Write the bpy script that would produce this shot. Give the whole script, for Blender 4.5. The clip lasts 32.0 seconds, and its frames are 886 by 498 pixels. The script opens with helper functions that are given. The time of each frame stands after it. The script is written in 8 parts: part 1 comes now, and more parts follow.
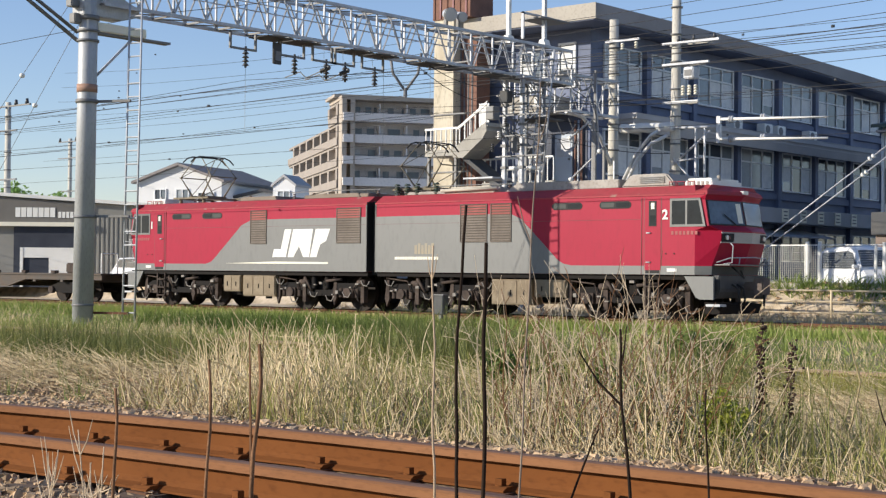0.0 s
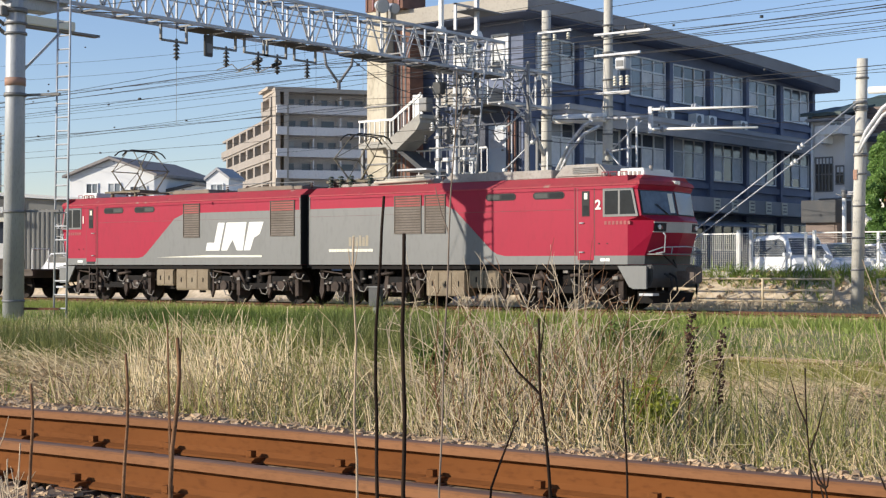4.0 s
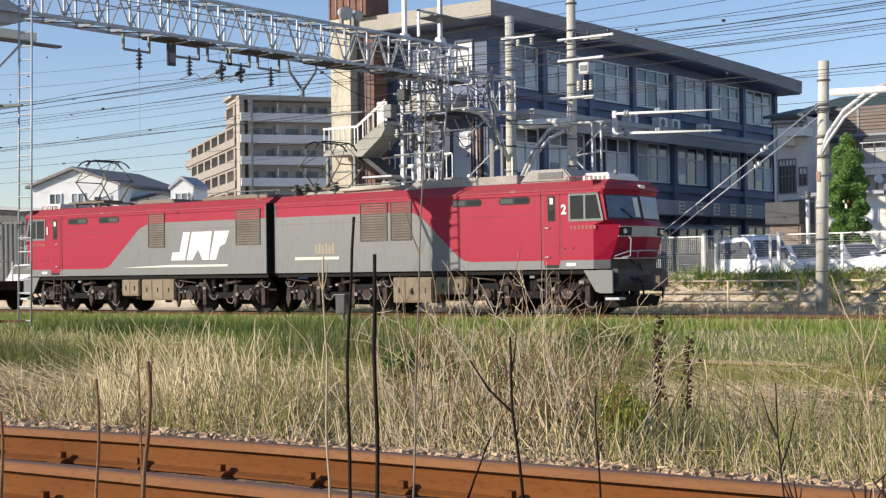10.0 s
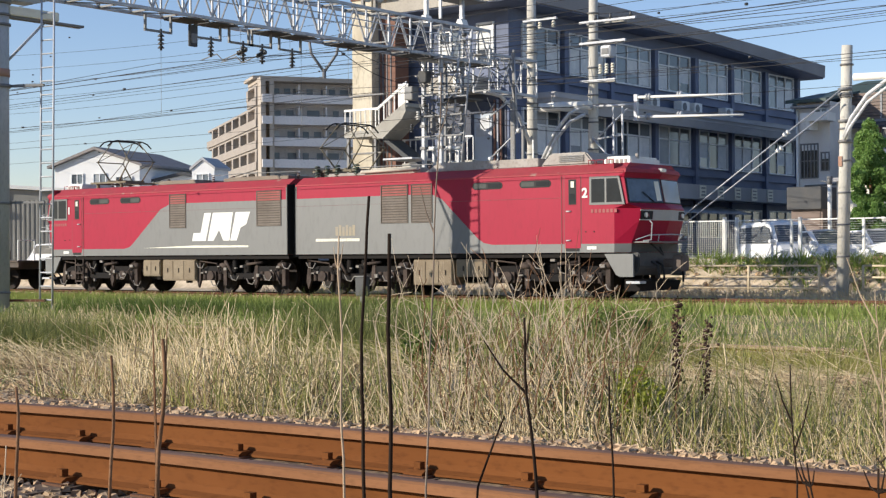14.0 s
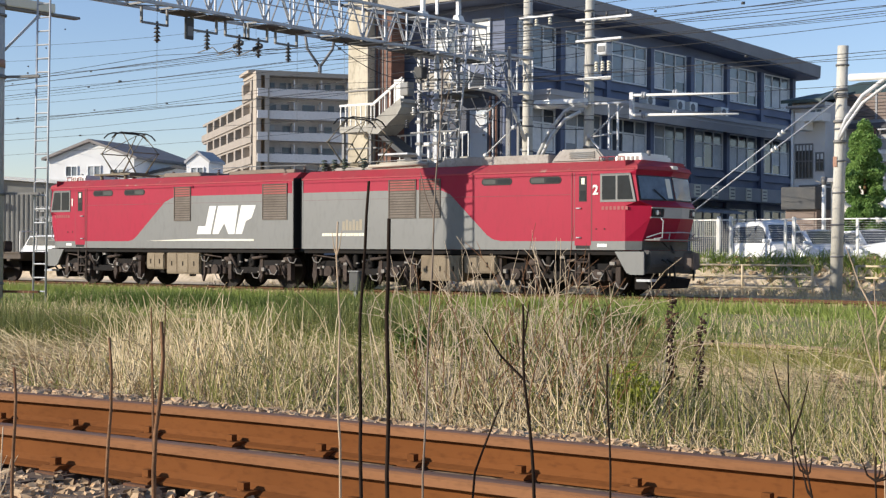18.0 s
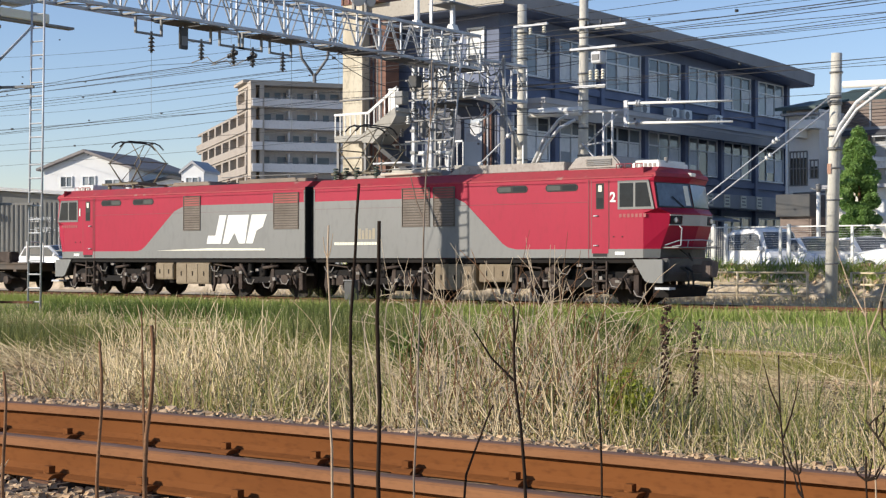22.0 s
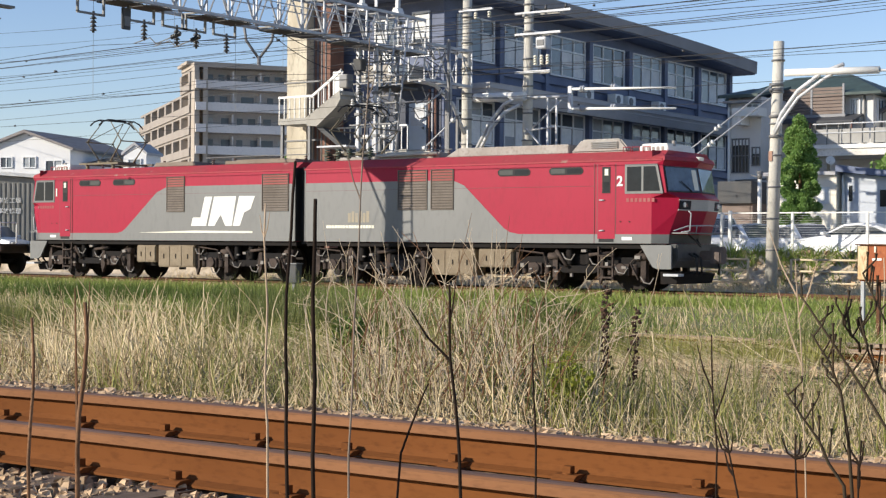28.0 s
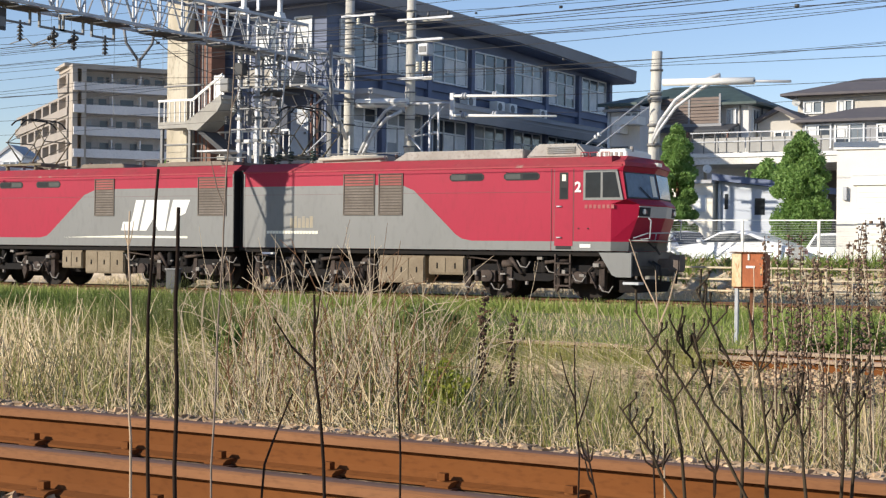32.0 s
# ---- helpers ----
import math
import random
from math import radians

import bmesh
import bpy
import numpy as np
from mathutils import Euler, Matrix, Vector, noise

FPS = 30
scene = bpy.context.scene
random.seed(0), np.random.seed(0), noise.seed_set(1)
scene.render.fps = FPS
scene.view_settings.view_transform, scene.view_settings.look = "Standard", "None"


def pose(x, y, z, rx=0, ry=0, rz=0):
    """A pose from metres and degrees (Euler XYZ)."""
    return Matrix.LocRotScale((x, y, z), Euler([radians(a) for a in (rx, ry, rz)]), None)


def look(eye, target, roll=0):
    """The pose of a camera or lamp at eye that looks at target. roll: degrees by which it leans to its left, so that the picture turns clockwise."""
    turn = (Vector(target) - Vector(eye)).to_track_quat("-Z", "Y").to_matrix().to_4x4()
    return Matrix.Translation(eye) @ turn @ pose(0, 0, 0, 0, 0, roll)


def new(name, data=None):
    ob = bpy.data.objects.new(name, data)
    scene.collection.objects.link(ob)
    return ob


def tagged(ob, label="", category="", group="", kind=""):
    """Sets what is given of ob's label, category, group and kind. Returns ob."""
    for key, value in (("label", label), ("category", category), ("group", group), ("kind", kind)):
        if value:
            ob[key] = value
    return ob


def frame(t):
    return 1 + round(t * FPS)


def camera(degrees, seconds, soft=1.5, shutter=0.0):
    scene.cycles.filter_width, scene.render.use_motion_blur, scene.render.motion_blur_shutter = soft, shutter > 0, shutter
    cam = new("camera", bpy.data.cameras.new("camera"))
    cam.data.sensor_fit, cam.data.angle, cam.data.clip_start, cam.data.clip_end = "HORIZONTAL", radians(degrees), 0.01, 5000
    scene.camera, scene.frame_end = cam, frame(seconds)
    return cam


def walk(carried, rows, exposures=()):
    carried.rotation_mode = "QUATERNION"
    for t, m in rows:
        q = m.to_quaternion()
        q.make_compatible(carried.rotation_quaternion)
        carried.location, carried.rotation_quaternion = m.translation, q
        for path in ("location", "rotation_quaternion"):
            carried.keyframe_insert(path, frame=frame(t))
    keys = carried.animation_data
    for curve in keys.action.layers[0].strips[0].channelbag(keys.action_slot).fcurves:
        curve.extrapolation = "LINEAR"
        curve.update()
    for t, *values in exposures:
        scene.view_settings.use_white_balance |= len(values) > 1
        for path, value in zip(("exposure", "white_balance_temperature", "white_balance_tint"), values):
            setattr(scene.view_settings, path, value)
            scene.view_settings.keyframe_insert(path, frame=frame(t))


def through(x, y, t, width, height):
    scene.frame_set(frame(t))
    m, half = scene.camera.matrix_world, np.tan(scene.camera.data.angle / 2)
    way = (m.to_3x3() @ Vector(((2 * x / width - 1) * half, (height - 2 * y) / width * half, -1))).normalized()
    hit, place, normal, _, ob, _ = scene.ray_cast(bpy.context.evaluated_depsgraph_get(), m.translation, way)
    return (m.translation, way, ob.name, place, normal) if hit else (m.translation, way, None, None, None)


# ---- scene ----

import collections
import itertools
from math import sin, cos, pi, atan2, hypot

# ---- camera: a phone held by a standing watcher; x runs along the tracks, y away across them ----
TRACK_TURN = 37.418
cam = camera(32.61, 32.0, soft=1.3)
# seconds, sway to the side, height, yaw, pitch, roll
HELD = [
    (0, -0.0300, 1.1622, 3.242, 0.926, 0.549), (0.5, -0.0208, 1.1600, 3.447, 0.964, 0.194),
    (1, -0.0130, 1.1563, 2.891, 1.055, 0.207), (1.5, -0.0185, 1.1535, 3.150, 1.303, 0.262),
    (2, -0.0209, 1.1579, 3.322, 0.864, 0.208), (2.5, -0.0097, 1.1529, 2.995, 0.857, 0.015),
    (3, -0.0087, 1.1546, 2.510, 0.846, 0.422), (3.5, -0.0054, 1.1540, 1.889, 0.706, 0.233),
    (4, -0.0003, 1.1606, 0.799, 0.625, -0.023), (4.5, 0.0014, 1.2004, 0.426, 1.262, -0.416),
    (6.5, -0.0031, 1.2111, 0.019, 1.534, -1.322), (7, -0.0103, 1.2041, -1.251, 1.387, -1.322),
    (7.5, -0.0125, 1.1934, -0.859, 1.536, -1.463), (8, -0.0099, 1.1888, -0.686, 1.519, -1.581),
    (8.5, -0.0061, 1.1853, -0.741, 1.478, -1.358), (9, -0.0053, 1.1885, -0.589, 0.847, -1.084),
    (9.5, -0.0085, 1.1837, -0.528, 0.823, -0.940), (10, -0.0077, 1.1850, -0.486, 0.830, -0.789),
    (10.5, -0.0046, 1.1834, -0.713, 0.810, -0.575), (11, -0.0099, 1.1848, -0.456, 0.682, -0.351),
    (11.5, -0.0089, 1.1819, -0.371, 0.499, -0.219), (12, -0.0112, 1.1790, -0.288, 0.517, -0.119),
    (12.5, -0.0086, 1.1821, -0.071, 0.631, -0.068), (13, -0.0037, 1.1809, 0.003, 0.342, 0.162),
    (13.5, 0.0013, 1.1787, 0.339, 0.191, 0.049), (14, 0.0019, 1.1802, 0.291, 0.181, -0.371),
    (14.5, 0.0039, 1.1727, 0.108, 0.178, -0.414), (16.5, -0.0198, 1.1684, -0.051, -0.378, 0.084),
    (17, -0.0165, 1.1664, -0.067, -0.295, 0.097), (17.5, -0.0171, 1.1629, 0.302, -0.264, 0.403),
    (18, -0.0078, 1.1616, 0.055, 0.048, 0.258), (18.5, 0.0012, 1.1606, -0.269, 0.271, 0.182),
    (19, 0.0017, 1.1608, 0.185, 0.363, -0.149), (19.5, 0.0019, 1.1642, 0.135, 0.464, -0.288),
    (20, 0.0024, 1.1589, 0.157, 0.421, -0.364), (20.5, -0.0012, 1.1566, 0.158, 0.050, -0.101),
    (21, -0.0095, 1.1537, 0.378, -0.095, 0.073), (21.5, -0.0049, 1.1565, 0.163, 0.230, 0.090),
    (22, 0.0010, 1.1501, -0.118, 0.392, 0.009), (22.5, -0.0001, 1.1532, -0.419, 0.200, 0.025),
    (23, -0.0034, 1.1528, -0.155, -0.086, 0.071), (23.5, -0.0037, 1.1503, -0.009, -0.400, -0.001),
    (24, 0.0001, 1.1515, -0.052, -0.035, -0.050), (24.5, 0.0035, 1.1470, -0.262, -0.063, -0.070),
    (25, 0.0058, 1.1458, -0.520, -0.057, -0.079), (25.5, 0.0117, 1.1427, -0.822, -0.101, -0.095),
    (27.5, 0.0109, 1.1384, -1.805, -0.084, 0.332), (28, 0.0142, 1.1402, -2.239, -0.189, 0.416),
    (28.5, 0.0108, 1.1457, -2.325, -0.139, 0.475), (29, 0.0161, 1.1409, -2.653, -0.216, 0.102),
    (29.5, 0.0179, 1.1447, -3.064, 0.048, 0.023), (30, 0.0258, 1.1433, -3.126, -0.463, 0.018),
    (30.5, 0.0329, 1.1446, -3.670, -0.266, 0.112), (31, 0.0360, 1.1489, -4.929, 0.098, 0.543),
    (31.5, 0.0418, 1.1432, -5.829, 0.151, 0.387), (32, 0.0436, 1.1473, -6.682, 0.071, 0.657)]


def held_pose(row):
    t, side, z, yaw, pitch, roll = row
    a = radians(TRACK_TURN)
    eye = Vector((side * cos(a), side * sin(a), z))
    yw, pt = radians(yaw + TRACK_TURN), radians(pitch)
    ahead = Vector((-sin(yw) * cos(pt), cos(yw) * cos(pt), sin(pt)))
    return look(eye, eye + ahead, roll)


walk(cam, [(row[0], held_pose(row)) for row in HELD], exposures=[(0, 0.06), (32, 0.06)])

# ---- light: afternoon sun from behind the watcher, clear sky ----
SUN_EL, SUN_SIDE = 20.6, 36.5
to_sun = Vector((-sin(radians(SUN_SIDE)) * cos(radians(SUN_EL)), -cos(radians(SUN_SIDE)) * cos(radians(SUN_EL)), sin(radians(SUN_EL))))
world = bpy.data.worlds.new("sky")
scene.world = world
world.use_nodes = True
wt = world.node_tree
sky = wt.nodes.new("ShaderNodeTexSky")
sky.sky_type = "NISHITA"
sky.sun_disc = False
sky.sun_elevation = radians(SUN_EL)
sky.sun_rotation = atan2(to_sun.x, to_sun.y)
sky.air_density, sky.dust_density, sky.ozone_density = 1.0, 0.1, 2.2
wt.nodes["Background"].inputs["Strength"].default_value = 0.138
tint = wt.nodes.new("ShaderNodeMix")
tint.data_type, tint.blend_type = "RGBA", "MULTIPLY"
tint.inputs["Factor"].default_value = 1.0
tint.inputs["B"].default_value = (0.97, 0.957, 1.11, 1)
wt.links.new(sky.outputs["Color"], tint.inputs["A"])
wt.links.new(tint.outputs["Result"], wt.nodes["Background"].inputs["Color"])
sun = new("sun", bpy.data.lights.new("sun", "SUN"))
sun.data.energy, sun.data.angle, sun.data.color = 5.6, radians(0.3), (1.0, 0.915, 0.79)
sun.matrix_world = look(to_sun * 60, (0, 0, 0))

# ---- mesh helpers ----
class Shape:
    """Vertices and faces gathered for one mesh."""

    def __init__(self):
        self.v, self.f, self.s = [], [], []

    def face(self, ids, smooth=False):
        self.f.append(tuple(ids))
        self.s.append(smooth)

    def box(self, x0, x1, y0, y1, z0, z1):
        n = len(self.v)
        self.v += [(x, y, z) for z in (z0, z1) for y in (y0, y1) for x in (x0, x1)]
        for q in ((0, 2, 3, 1), (4, 5, 7, 6), (0, 1, 5, 4), (2, 6, 7, 3), (0, 4, 6, 2), (1, 3, 7, 5)):
            self.face([n + i for i in q])
        return self

    def prism(self, poly, axis, a, b):
        """A polygon pushed from a to b along an axis; its points are the other two coordinates in order."""
        n, k = len(self.v), len(poly)
        for d in (a, b):
            for p, q in poly:
                self.v.append({"x": (d, p, q), "y": (p, d, q), "z": (p, q, d)}[axis])
        self.face(range(n, n + k))
        self.face(range(n + 2 * k - 1, n + k - 1, -1))
        for i in range(k):
            j = (i + 1) % k
            self.face((n + i, n + k + i, n + k + j, n + j))
        return self

    def cyl(self, p, q, r, r2=None, n=8, caps=True):
        p, q = Vector(p), Vector(q)
        r2 = r if r2 is None else r2
        d = (q - p).normalized()
        u = d.orthogonal().normalized()
        w = d.cross(u)
        m = len(self.v)
        for c, rr in ((p, r), (q, r2)):
            for i in range(n):
                a = 2 * pi * i / n
                self.v.append(tuple(c + u * (rr * cos(a)) + w * (rr * sin(a))))
        for i in range(n):
            j = (i + 1) % n
            self.face((m + i, m + j, m + n + j, m + n + i), n > 5)
        if caps:
            self.face(range(m + n - 1, m - 1, -1))
            self.face(range(m + n, m + 2 * n))
        return self

    def path(self, pts, r, n=5):
        """One bent tube through points; r is a radius or one for each point."""
        pts = [Vector(p) for p in pts]
        rs_ = r if isinstance(r, (list, tuple)) else [r] * len(pts)
        rings = []
        u = None
        for k, p in enumerate(pts):
            d = (pts[min(k + 1, len(pts) - 1)] - pts[max(k - 1, 0)]).normalized()
            u = d.orthogonal() if u is None else u - d * u.dot(d)
            u = u.normalized()
            w = d.cross(u)
            rings.append([p + u * (rs_[k] * cos(2 * pi * i / n)) + w * (rs_[k] * sin(2 * pi * i / n)) for i in range(n)])
        return self.loft(rings, n > 5)

    def rim(self, outer, inner, d0, d1, axis):
        """A flat ring between two rectangles (a0, a1, c0, c1), from depth d0 to d1."""
        m = len(self.v)
        for d in (d0, d1):
            for a0, a1, c0, c1 in (outer, inner):
                for a, c in ((a0, c0), (a1, c0), (a1, c1), (a0, c1)):
                    self.v.append((a, d, c) if axis == "x" else (d, a, c))
        for i in range(4):
            j = (i + 1) % 4
            self.face((m + i, m + j, m + 4 + j, m + 4 + i))
            self.face((m + 8 + i, m + 8 + j, m + 12 + j, m + 12 + i))
            self.face((m + i, m + j, m + 8 + j, m + 8 + i))
            self.face((m + 4 + i, m + 4 + j, m + 12 + j, m + 12 + i))
        return self

    def loft(self, rings, smooth=False, caps=True):
        m, k = len(self.v), len(rings[0])
        for ring in rings:
            self.v += [tuple(p) for p in ring]
        for a in range(len(rings) - 1):
            for i in range(k):
                j = (i + 1) % k
                self.face((m + a * k + i, m + a * k + j, m + a * k + k + j, m + a * k + k + i), smooth)
        if caps:
            self.face(range(m + k - 1, m - 1, -1))
            self.face(range(m + (len(rings) - 1) * k, m + len(rings) * k))
        return self

    def ball(self, c, r, n=8, squash=1.0):
        rings = []
        for i in range(1, n // 2):
            a = pi * i / (n // 2)
            rings.append([(c[0] + r * sin(a) * cos(2 * pi * j / n), c[1] + r * sin(a) * sin(2 * pi * j / n), c[2] - r * squash * cos(a)) for j in range(n)])
        return self.loft(rings, True)

    def mesh(self, name):
        me = bpy.data.meshes.new(name)
        me.from_pydata(self.v, [], self.f)
        me.polygons.foreach_set("use_smooth", self.s)
        bm = bmesh.new()
        bm.from_mesh(me)
        bmesh.ops.recalc_face_normals(bm, faces=bm.faces)
        bm.to_mesh(me)
        bm.free()
        return me


def part(name, shape, material, parent=None, label="", bevel=0.0):
    me = shape.mesh(name)
    if bevel:
        bm = bmesh.new()
        bm.from_mesh(me)
        bmesh.ops.bevel(bm, geom=bm.edges[:], offset=bevel, segments=2, affect="EDGES", clamp_overlap=True)
        bm.to_mesh(me)
        bm.free()
    me.materials.append(material)
    ob = new(name, me)
    ob.parent = parent
    return tagged(ob, label) if label else ob


def piece(name, me, parent, m):
    """One of many alike pieces on a shared mesh."""
    ob = new(name, me)
    ob.parent = parent
    ob.matrix_basis = m
    return ob


def shared(name, shape, material):
    me = shape.mesh(name)
    me.materials.append(material)
    return me


def thing(name, label, category, m=None, group="", kind=""):
    ob = new(name)
    ob.empty_display_size = 0.2
    if m is not None:
        ob.matrix_basis = m
    return tagged(ob, label, category, group, kind)


# ---- materials ----
def surface(name, base, other=None, rough=0.7, metal=0.0, coarse=1.5, fine=30.0, mix=0.5, bump=0.15, dist=0.01, stretch=(1, 1, 1), spots=None, spot_at=0.62, each=0.0, island=0.0, spec=0.5):
    """Paint, metal, stone or wood: a base colour that drifts to another at two scales, with stains and fine relief."""
    m = bpy.data.materials.new(name)
    m.use_nodes = True
    nt = m.node_tree
    ns, ln = nt.nodes, nt.links
    bsdf = ns["Principled BSDF"]
    tc = ns.new("ShaderNodeTexCoord")
    mp = ns.new("ShaderNodeMapping")
    mp.inputs["Scale"].default_value = stretch
    info = ns.new("ShaderNodeObjectInfo")
    add = ns.new("ShaderNodeVectorMath")
    add.operation = "ADD"
    big = ns.new("ShaderNodeVectorMath")
    big.operation = "SCALE"
    big.inputs["Scale"].default_value = 17.0
    comb = ns.new("ShaderNodeCombineXYZ")
    ln.new(info.outputs["Random"], comb.inputs["X"])
    ln.new(info.outputs["Random"], comb.inputs["Z"])
    ln.new(comb.outputs["Vector"], big.inputs[0])
    ln.new(tc.outputs["Object"], mp.inputs["Vector"])
    ln.new(mp.outputs["Vector"], add.inputs[0])
    ln.new(big.outputs["Vector"], add.inputs[1])

    def noise_at(scale, detail=4.0):
        n = ns.new("ShaderNodeTexNoise")
        n.inputs["Scale"].default_value = scale
        n.inputs["Detail"].default_value = detail
        ln.new(add.outputs["Vector"], n.inputs["Vector"])
        return n

    def blend(a, b, fac):
        x = ns.new("ShaderNodeMix")
        x.data_type = "RGBA"
        for sock, val in ((x.inputs["A"], a), (x.inputs["B"], b)):
            if isinstance(val, tuple):
                sock.default_value = (*val, 1)
            else:
                ln.new(val, sock)
        if isinstance(fac, float):
            x.inputs["Factor"].default_value = fac
        else:
            ln.new(fac, x.inputs["Factor"])
        return x.outputs["Result"]

    def ramp(src, lo, hi, top=1.0):
        r = ns.new("ShaderNodeMapRange")
        r.inputs["From Min"].default_value, r.inputs["From Max"].default_value = lo, hi
        r.inputs["To Max"].default_value = top
        ln.new(src, r.inputs["Value"])
        return r.outputs["Result"]

    other = other or tuple(c * 0.72 for c in base)
    n1, n2 = noise_at(coarse), noise_at(fine)
    col = blend(base, other, ramp(n1.outputs["Fac"], 0.38, 0.68, mix))
    col = blend(col, tuple(c * 0.6 for c in other), ramp(n2.outputs["Fac"], 0.5, 0.8, mix * 0.8))
    if spots:
        n3 = noise_at(coarse * 2.7, 8.0)
        col = blend(col, spots, ramp(n3.outputs["Fac"], spot_at, spot_at + 0.08))
    if each or island:
        if island:
            geo = ns.new("ShaderNodeNewGeometry")
            rnd = geo.outputs["Random Per Island"]
        else:
            rnd = info.outputs["Random"]
        hsv = ns.new("ShaderNodeHueSaturation")
        amount = each or island
        v = ns.new("ShaderNodeMapRange")
        v.inputs["To Min"].default_value, v.inputs["To Max"].default_value = 1 - amount, 1 + amount
        ln.new(rnd, v.inputs["Value"])
        ln.new(v.outputs["Result"], hsv.inputs["Value"])
        ln.new(col, hsv.inputs["Color"])
        col = hsv.outputs["Color"]
    ln.new(col, bsdf.inputs["Base Color"])
    rr = ns.new("ShaderNodeMapRange")
    rr.inputs["To Min"].default_value, rr.inputs["To Max"].default_value = max(rough - 0.12, 0.03), min(rough + 0.15, 1.0)
    ln.new(n1.outputs["Fac"], rr.inputs["Value"])
    ln.new(rr.outputs["Result"], bsdf.inputs["Roughness"])
    bsdf.inputs["Metallic"].default_value = metal
    bsdf.inputs["Specular IOR Level"].default_value = spec
    if bump:
        b = ns.new("ShaderNodeBump")
        b.inputs["Strength"].default_value, b.inputs["Distance"].default_value = bump, dist
        ln.new(n2.outputs["Fac"], b.inputs["Height"])
        ln.new(b.outputs["Normal"], bsdf.inputs["Normal"])
    return m


def glass_dark(name, tint=(0.03, 0.04, 0.045), rough=0.06):
    m = surface(name, tint, tuple(c * 0.7 for c in tint), rough=rough, bump=0.02, coarse=3, fine=8, mix=0.3, spec=0.45)
    return m


def foliage(name, c1, c2, island=0.35, through=0.25):
    """Leaves and blades: a diffuse sheet that lets some light through."""
    m = bpy.data.materials.new(name)
    m.use_nodes = True
    nt = m.node_tree
    ns, ln = nt.nodes, nt.links
    bsdf = ns["Principled BSDF"]
    geo = ns.new("ShaderNodeNewGeometry")
    tc = ns.new("ShaderNodeTexCoord")
    nz = ns.new("ShaderNodeTexNoise")
    nz.inputs["Scale"].default_value = 0.6
    ln.new(tc.outputs["Object"], nz.inputs["Vector"])
    sum_ = ns.new("ShaderNodeMath")
    sum_.operation = "MULTIPLY_ADD"
    sum_.inputs[1].default_value = 0.6
    ln.new(geo.outputs["Random Per Island"], sum_.inputs[0])
    off = ns.new("ShaderNodeMapRange")
    off.inputs["From Min"].default_value, off.inputs["From Max"].default_value = 0.3, 0.7
    off.inputs["To Max"].default_value = 0.4
    ln.new(nz.outputs["Fac"], off.inputs["Value"])
    ln.new(off.outputs["Result"], sum_.inputs[2])
    mix = ns.new("ShaderNodeMix")
    mix.data_type = "RGBA"
    mix.inputs["A"].default_value, mix.inputs["B"].default_value = (*c1, 1), (*c2, 1)
    ln.new(sum_.outputs["Value"], mix.inputs["Factor"])
    ln.new(mix.outputs["Result"], bsdf.inputs["Base Color"])
    bsdf.inputs["Roughness"].default_value = 0.6
    bsdf.inputs["Specular IOR Level"].default_value = 0.3
    tr = ns.new("ShaderNodeBsdfTranslucent")
    ln.new(mix.outputs["Result"], tr.inputs["Color"])
    ms = ns.new("ShaderNodeMixShader")
    ms.inputs["Fac"].default_value = through
    ln.new(bsdf.outputs["BSDF"], ms.inputs[1])
    ln.new(tr.outputs["BSDF"], ms.inputs[2])
    ln.new(ms.outputs["Shader"], ns["Material Output"].inputs["Surface"])
    return m


RED = surface("red_paint", (0.355, 0.008, 0.036), (0.30, 0.009, 0.032), spec=0.22, rough=0.45, coarse=0.7, fine=9, mix=0.35, bump=0.03, stretch=(1, 1, 0.35), spots=(0.36, 0.045, 0.05), spot_at=0.74)
RED_FADED = surface("faded_red_roof_paint", (0.38, 0.038, 0.053), (0.31, 0.060, 0.063), spec=0.25, rough=0.65, coarse=0.9, fine=7, mix=0.7, bump=0.05, spots=(0.34, 0.20, 0.16), spot_at=0.66)
LOCO_GREY = surface("grey_paint", (0.165, 0.166, 0.158), (0.138, 0.139, 0.132), rough=0.45, coarse=0.8, fine=9, mix=0.4, bump=0.03, stretch=(1, 1, 0.4))
ROOF_GREY = surface("dusty_roof_grey", (0.40, 0.37, 0.33), (0.27, 0.235, 0.20), rough=0.8, coarse=1.6, fine=14, mix=0.8)
WHITE = surface("white_paint", (0.80, 0.79, 0.74), (0.68, 0.66, 0.60), rough=0.5, mix=0.4)
CREAM = surface("cream_paint", (0.80, 0.76, 0.62), (0.70, 0.66, 0.52), rough=0.5, mix=0.4)
BLACK = surface("black_rubber", (0.012, 0.012, 0.013), (0.03, 0.028, 0.026), rough=0.75, mix=0.6)
UNDER = surface("oily_underframe", (0.010, 0.009, 0.009), (0.022, 0.017, 0.014), spec=0.2, rough=0.8, coarse=3, mix=0.8, bump=0.3)
UNDER_LIGHT = surface("dusty_brake_gear", (0.085, 0.062, 0.050), (0.030, 0.023, 0.020), spec=0.25, rough=0.8, coarse=4, mix=0.8, bump=0.3)
BOX_TAN = surface("dusty_equipment_box", (0.25, 0.195, 0.125), (0.17, 0.125, 0.078), rough=0.75, coarse=2, mix=0.7)
STEEL = surface("galvanised_steel", (0.50, 0.51, 0.525), (0.31, 0.32, 0.335), rough=0.5, metal=0.15, coarse=1.8, mix=0.7)
STEEL_DARK = surface("weathered_steel", (0.17, 0.175, 0.18), (0.24, 0.22, 0.19), rough=0.6, metal=0.3, coarse=2.2, mix=0.6)
